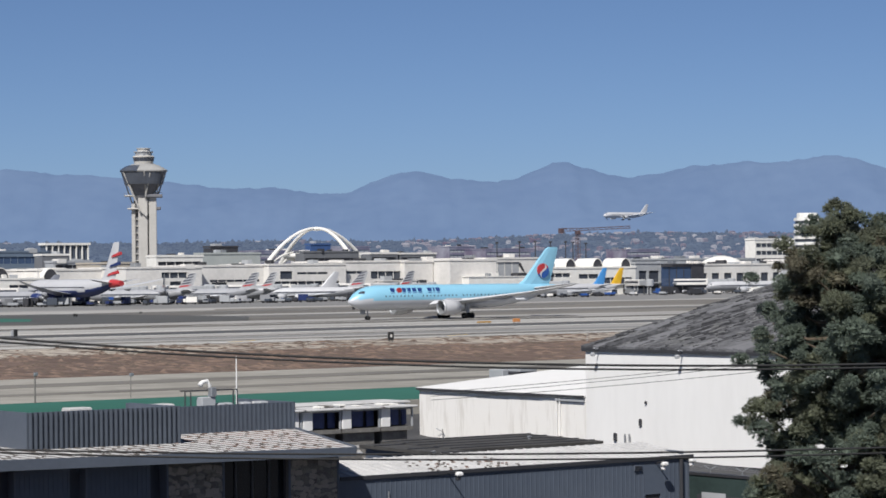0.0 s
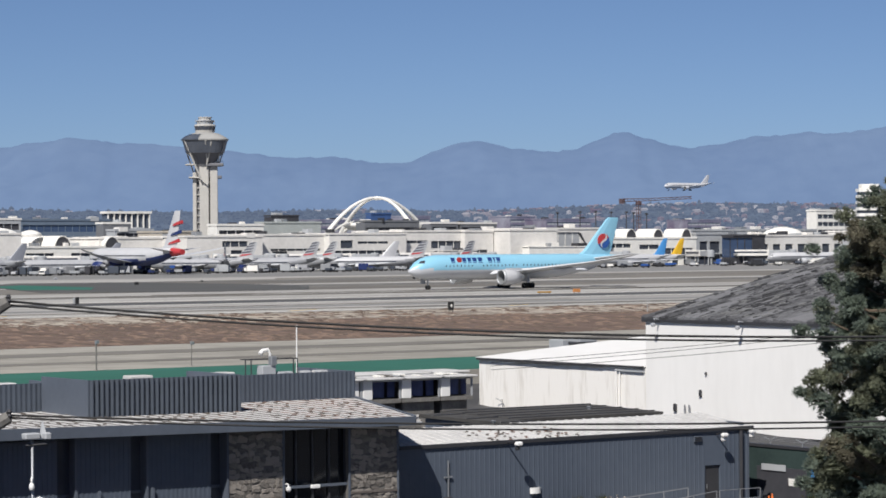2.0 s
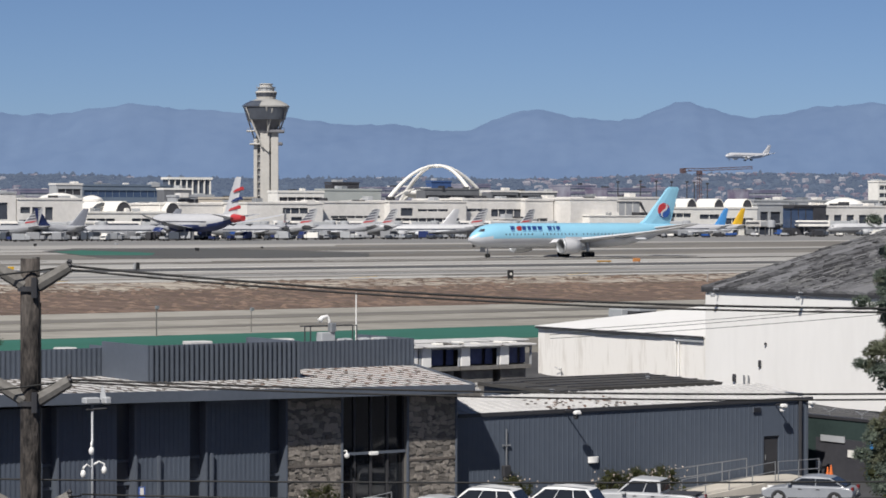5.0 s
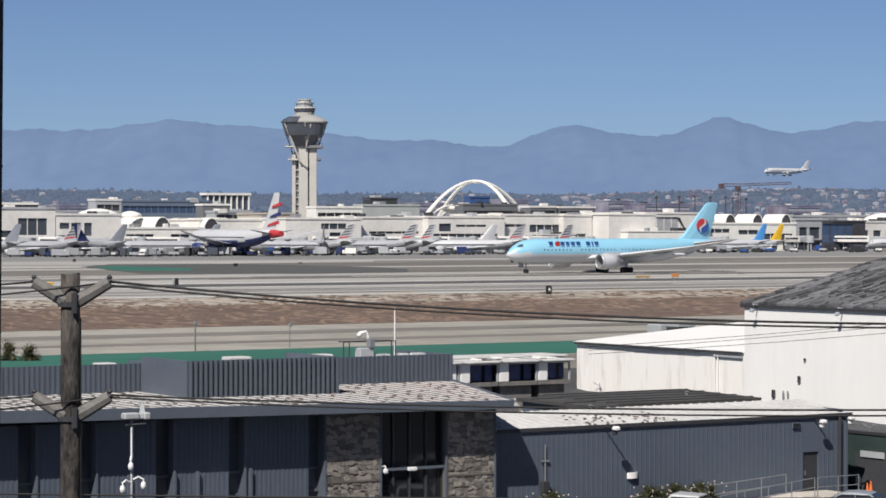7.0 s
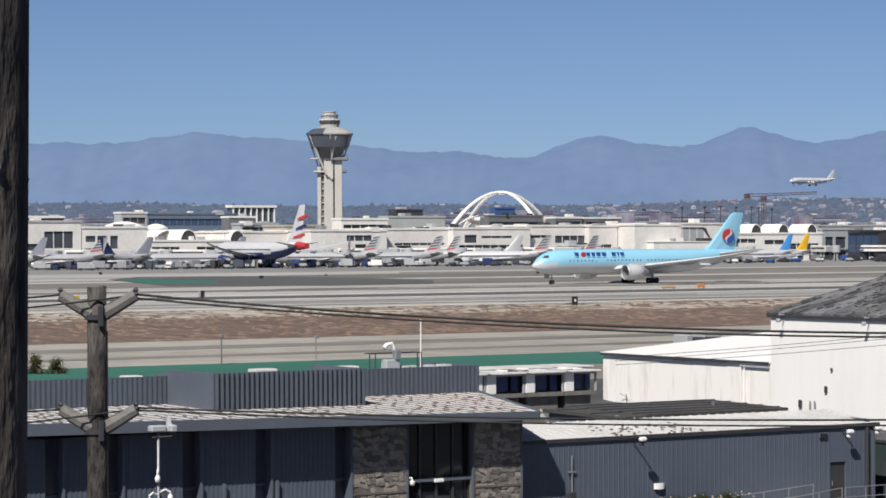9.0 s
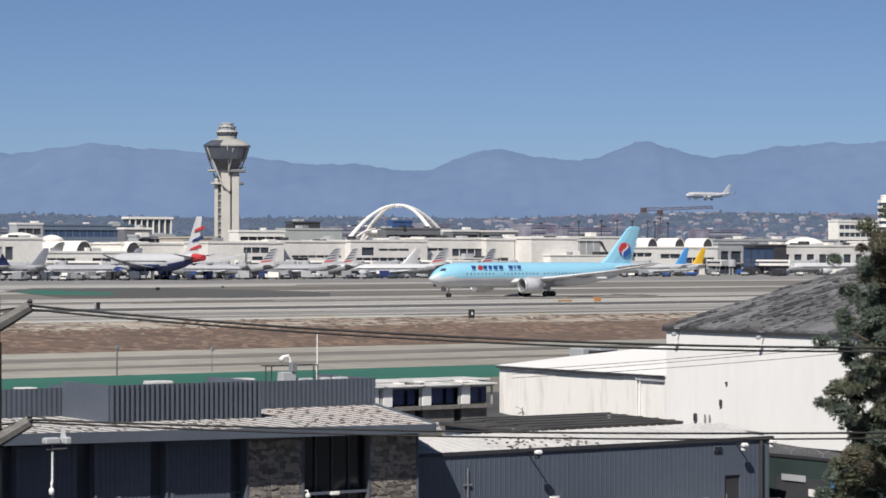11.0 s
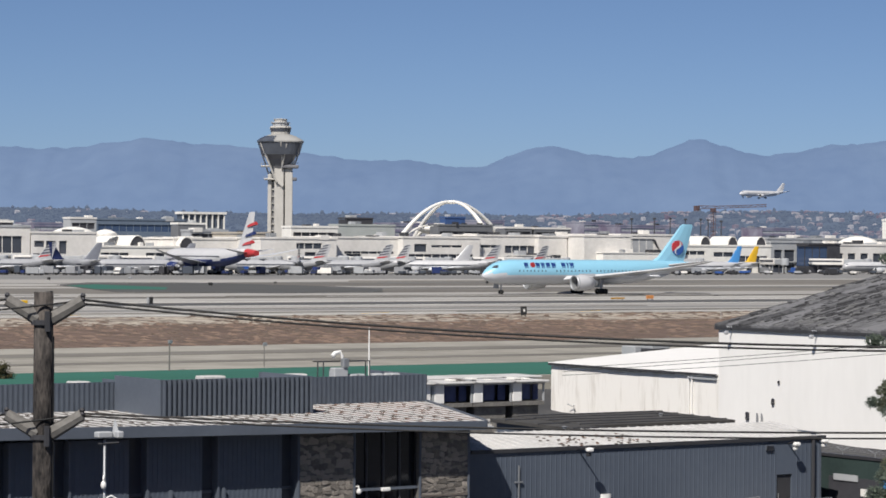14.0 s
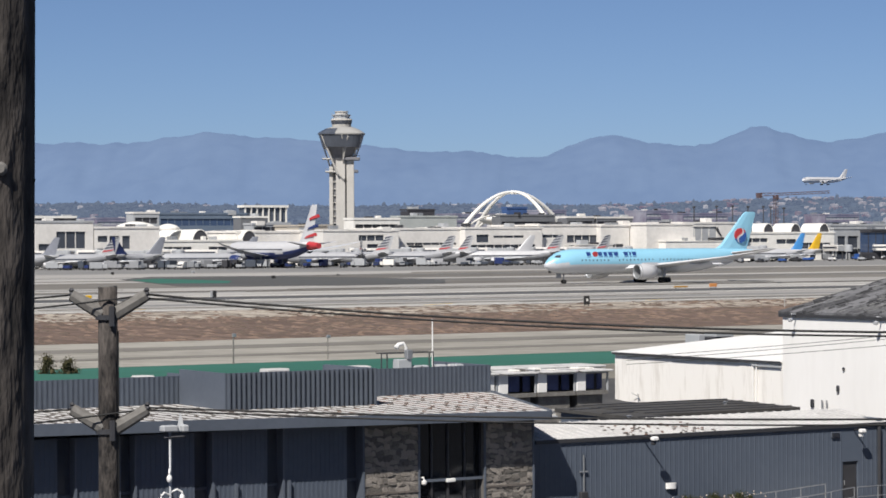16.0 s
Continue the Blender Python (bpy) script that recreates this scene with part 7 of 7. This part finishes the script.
# ---- apron vehicles and jet bridges ----
def cart(label, at, turn, m, L, Wd, H, kind):
    th = thing(kind, label, "vehicle", at, group="apron vehicles", turn=turn)
    part("chassis", Shape().box(-L / 2, L / 2, -Wd / 2, Wd / 2, .45, .7), M_DKSTEEL, th)
    part("body", Shape().bevel_box(-L / 2, L * .2, -Wd / 2, Wd / 2, .7, H, .08), m, th)
    part("cab", Shape().bevel_box(L * .22, L / 2, -Wd / 2, Wd / 2, .7, min(H, 2.1), .12), M_WHITE if m is M_ACWHITE else m, th)
    part("windscreen", Shape().box(L / 2 - .02, L / 2 + .03, -Wd / 2 + .15, Wd / 2 - .15, 1.3, 1.9), M_GLASS, th)
    for sx in (-.32, .34):
        for sy in (-1, 1):
            x0 = sx * L
            ring = lambda yy, q: [(x0 + q * math.cos(j * math.pi / 6), yy, .45 + q * math.sin(j * math.pi / 6)) for j in range(12)]
            part("wheel", Shape().loft([ring(sy * Wd / 2, .45), ring(sy * (Wd / 2 - .3), .45)]), M_TYRE, th)


rng = random.Random(77)
cols = [(M_WHITE, "white"), (M_DKSTEEL, "dark"), (M_DKSTEEL, "dark"), (M_TGREY, "grey"), (M_TGREY, "grey"), (M_DKSTEEL, "dark"), (M_EMBLEMBLUE, "blue"), (M_ACWHITE, "white"), (M_STEEL, "grey"), (M_SCREENDK, "dark"), (M_SCREENDK, "dark")]
n_v = 0
for i in range(165):
    e = 388 + 545 * (i + rng.random()) / 165
    n = rng.uniform(868, 944)
    m, cname = cols[rng.randrange(len(cols))]
    big = rng.random() < .3
    cart(cname + (" box truck on the apron" if big else " baggage tractor on the apron"), (e, n, .06), rng.uniform(0, 6.28), m, 6.2 if big else 3.6, 2.2 if big else 1.7, 2.9 if big else 1.6, "service_truck" if big else "baggage_tractor")


# loaders, dollies and carts crowd the gates
for i in range(110):
    e, n = 392 + 300 * (i + rng.random()) / 110, rng.uniform(872, 900)
    m, cname = rng.choice(((M_DKSTEEL, "dark"), (M_SCREENDK, "dark"), (M_TGREY, "grey"), (M_BELLYGREY, "grey"), (M_NAVY, "navy blue")))
    tall = rng.random() < .3
    cart(cname + (" cargo loader at the gate" if tall else " baggage cart at the gate"), (e, n, .06), rng.uniform(0, 6.28), m, 5.5 if tall else 3.4, 2.2 if tall else 1.6, 3.2 if tall else 1.7, "cargo_loader" if tall else "baggage_cart")


def jet_bridge(e, n, turn, L=22):
    th = thing("jet_bridge", "grey-white enclosed jet bridge on steel legs", "jet bridge", (e, n, .06), group="jet bridges", turn=turn)
    part("tunnel", Shape().bevel_box(-1.6, 1.6, 0, L, 4.0, 6.9, .15), M_TERM, th)
    part("tunnel_inner", Shape().bevel_box(-1.35, 1.35, -L * .45, 0, 4.15, 6.7, .15), M_TGREY, th)
    part("cabin", Shape().lathe([(1.7, 3.8), (1.9, 4.0), (1.9, 6.8), (1.1, 7.1)], 12, (0, -L * .45 - 1.5)), M_TGREY, th)
    part("window_strip", Shape().box(-1.63, -1.605, 1, L - 1, 5.3, 6.1), M_GLASS, th)
    for y in (-L * .3, L * .6):
        part("leg", Shape().tube([(-1.2, y, 0), (-1.2, y, 4.1)], .28, 6).tube([(1.2, y, 0), (1.2, y, 4.1)], .28, 6), M_DKSTEEL, th)
    part("rotunda", Shape().lathe([(1.6, 0), (1.6, 6.9), (1.3, 7.2)], 12, (0, L)), M_TGREY, th)


for e, a in ((403.81, .3), (425.60, -.4), (436.12, .5), (457.52, -.3), (476.97, .5), (494.33, -.2), (519.71, .6), (540.51, -.6), (553.75, .2), (567.17, -.4), (583.52, .5), (602.95, .3), (622.78, -.5), (643.00, .5), (650.32, -.3), (665.13, .1), (734.53, .6), (793.56, -.4), (834.78, .4)):
    jet_bridge(e, 930.0, a)

# light masts behind the terminals
for e, n, z in ((768.67, 989.30, 22.44), (774.84, 985.14, 22.44), (780.79, 981.12, 22.17), (786.75, 977.11, 22.17), (789.61, 975.17, 21.90), (794.68, 971.75, 21.37), (759.85, 995.25, 22.17)):
    th = thing("light_mast", "tall dark floodlight mast behind the terminals", "lamp", (e, n, 0), group="light masts")
    part("mast", Shape().tube([(0, 0, 0), (0, 0, z + 3)], [.4, .25], 6), M_DKSTEEL, th)
    part("head", Shape().bevel_box(-.7, .7, -.4, .4, z + 2.4, z + 3.2, .1), M_DKSTEEL, th)


# ---- foot of the shed: ramp, handrails, fence wall, cones, bay lines ----
def rail(pts, label, h=1.0, step=1.7):
    """Posts and two bars along a line of (e, n, z)."""
    a, c = Vector(pts[0]), Vector(pts[-1])
    th = thing("handrail", label, "handrail", a, group="handrails")
    L = (c - a).length
    k = max(1, round(L / step))
    for i in range(k + 1):
        p = (c - a) * i / k
        part("post", Shape().tube([p, p + Vector((0, 0, h))], .03, 6), M_STEEL, th)
    for hh in (h, h * .5):
        part("bar", Shape().tube([Vector((0, 0, hh)), (c - a) + Vector((0, 0, hh))], .028, 6), M_STEEL, th)


M_RAMP = mat("pale_ramp_concrete", (0.50, 0.46, 0.40), (0.40, 0.37, 0.32), .5, .9, fine=5)
M_WALK = mat("worn_grey_walk_concrete", (0.24, 0.23, 0.21), (0.16, 0.155, 0.145), .5, .9, fine=5)
r0, r1, r2 = 84.49, 90.70, 93.71
th = thing("ramp", "pale concrete access ramp beside the shed door", "ramp", (r0, 105.4, -3.6))
part("slope", Shape().add([(r0, 105.2, -3.62), (r1, 105.2, -3.0), (r1, 107.9, -3.0), (r0, 107.9, -3.62), (r0, 105.2, -3.9), (r1, 105.2, -3.9), (r1, 107.9, -3.9), (r0, 107.9, -3.9)], [(0, 1, 2, 3), (7, 6, 5, 4), (0, 4, 5, 1), (1, 5, 6, 2), (2, 6, 7, 3), (3, 7, 4, 0)]), M_RAMP, th, base=th.location)
part("landing", Shape().bevel_box(r1 + .002, r2, 105.2, 107.9, -3.9, -3.0, .03), M_RAMP, th, base=th.location)
rail([(r0, 105.3, -3.6), (r1, 105.3, -3.0)], "grey steel handrail along the ramp")
rail([(r0 - 4, 107.3, -3.6), (r1, 107.6, -3.0)], "grey steel handrail along the shed wall")
rail([(r1 + .2, 105.3, -3.0), (r2, 105.3, -3.0)], "grey steel handrail round the landing")
rail([(59.30, 104, -3.6), (67.48, 104, -3.6)], "grey steel handrail along the office walk", .95)
rail([(65.30, 106, -3.5), (67.50, 106, -3.2)], "grey steel handrail at the entrance", .9)
rail([(70.70, 105.5, -3.6), (73.34, 105.5, -3.6)], "grey steel handrail at the shed corner", .95)
tagged(part("kerb", Shape().bevel_box(57.41, 81.95, 103.0, 103.4, -3.8, -3.45, .04), M_RAMP), "pale concrete kerb along the walk", "kerb", kind="structure")
tagged(part("walk", Shape().box(39.95, 82.59, 103.41, 108.0, -3.8, -3.56), M_WALK), "pale concrete walk before the office", "pavement", kind="structure")

M_GREENWALL = mat("dark_green_wall", (0.035, 0.055, 0.05), (0.022, 0.036, 0.034), .5, .7)
fe = 98.2
f0, f1 = 111.22, 101.38
th = thing("green_wall", "dark green yard wall topped with barbed wire brackets", "wall", (fe, f0, -3.6))
part("panel", Shape().box(fe, fe + .25, f1, f0 + 2, -3.9, -.35), M_GREENWALL, th, base=th.location)
part("coping", Shape().box(fe - .06, fe + .3, f1, f0 + 2, -.35, -.2), M_DKSTEEL, th, base=th.location)
for nn in (109.59, 107.01, 104.37):
    part("bracket", Shape().tube([(fe + .1, nn, -.2), (fe + .1, nn, .02), (fe - .1, nn + .3, .22)], .03, 5).tube([(fe + .1, nn, .02), (fe + .3, nn - .3, .22)], .03, 5), M_STEEL, th, base=th.location)
for k in range(3):
    part("barbed_wire", Shape().tube([(fe - .1 + .1 * k, f1, .05 + .08 * k), (fe - .1 + .1 * k, f0 + 2, .05 + .08 * k)], .008, 4), M_STEEL, th, base=th.location)
# flat dark panel on the wall face stands in for a bay's shade
part("bay", Shape().box(fe - .05, fe - .004, 106.56, 110.56, -3.7, -1.4), M_DARK, th, "dark panel in place of a bay's shade", base=th.location)
part("sign_board", Shape().box(fe - .12, fe - .06, 108.18, 110.10, -1.59, -1.25), M_TGREY, th, "pale grey sign board", base=th.location)
for u, v, w, h, m in ((110.29, -3.23, .2, .5, M_WHITE), (107.68, -2.34, .25, .4, M_WHITE), (106.03, -1.82, .1, .45, M_AZURE)):
    part("notice", Shape().box(fe - .1, fe - .06, u - w, u + w, v, v + h), m, th, "plain notice panel", base=th.location)


def cone(e, n):
    th = thing("traffic_cone", "orange traffic cone with a white collar", "traffic cone", (e, n, -3.6), group="traffic cones")
    part("base", Shape().bevel_box(-.22, .22, -.22, .22, 0, .05, .015), M_ORANGE, th)
    part("cone", Shape().lathe([(.17, .05), (.03, 1.0)], 12), M_ORANGE, th)
    part("collar", Shape().lathe([(.128, .35), (.095, .55)], 12), M_WHITE, th)


cone(95.39, 106.5)
cone(96.26, 107.2)
# bay lines on the asphalt
lines = [((83.96, 103.47, -3.60), (1.5, .9)), ((85.44, 103.72, -3.60), (1.5, .9)), ((86.65, 103.53, -3.60), (1.5, .9)), ((87.89, 103.33, -3.60), (1.5, .9)), ((85.24, 101.07, -3.60), (1.0, .6)),
         ((82.95, 102.01, -3.60), (5.5, -.9)), ((83.57, 99.51, -3.60), (4.5, -.8)), ((78.03, 98.69, -3.60), (5.5, -1.0)), ((74.07, 99.18, -3.60), (5, -1)), ((69.72, 98.95, -3.60), (5, -1)), ((64.18, 98.93, -3.60), (5, -1)), ((60.44, 101.45, -3.60), (5, -1))]
for (e, n, z), (dx, dy) in lines:
    d = Vector((dx, dy)).normalized()
    q = Vector((-d.y, d.x)) * .09
    a, c = Vector((e, n)), Vector((e + dx, n + dy))
    tagged(part("bay_line", Shape().prism([tuple(a - q), tuple(c - q), tuple(c + q), tuple(a + q)], -3.7, -3.57), M_WHITE), "white painted parking bay line", "marking", kind="structure")

# parking sign before the office
e, n = 53.65, 104.8
M_SIGNBLUE = mat("sign_blue", (0.06, 0.12, 0.36), None, 1, .5)
th = thing("parking_sign", "small blue parking sign on a post", "sign", (e, n, -3.6))
part("post", Shape().tube([(0, 0, 0), (0, 0, 2.5)], .03, 6), M_STEEL, th)
part("plate", Shape().box(-.16, .16, -.06, -.03, 1.75, 2.45), M_SIGNBLUE, th)
part("symbol", Shape().box(-.09, .09, -.066, -.061, 2.05, 2.4), M_WHITE, th, "plain white mark")
for u in (53.99, 55.53):
    th = thing("wheel_stop", "pale concrete block on the walk", "block", (u, 104.5, -3.56), group="concrete blocks")
    part("block", Shape().bevel_box(-.55, .55, -.2, .2, 0, .45, .04), M_RAMP, th)


# low pale barrier in the storage yard
e0, e1, n = 105.51, 113.00, 160.0
th = thing("yard_barrier", "long low pale metal barrier in the storage yard", "barrier", ((e0 + e1) / 2, n, ground_z(e0, n)))
b = th.location
for k in range(9):
    e = e0 + (e1 - e0) * k / 8
    part("post", Shape().box(e - .05, e + .05, n - .05, n + .05, b[2], b[2] + 1.15), M_TGREY, th, base=b)
for z in (.35, .7, 1.05):
    part("bar", Shape().box(e0, e1, n - .09, n - .055, b[2] + z, b[2] + z + .16), M_TERM, th, base=b)
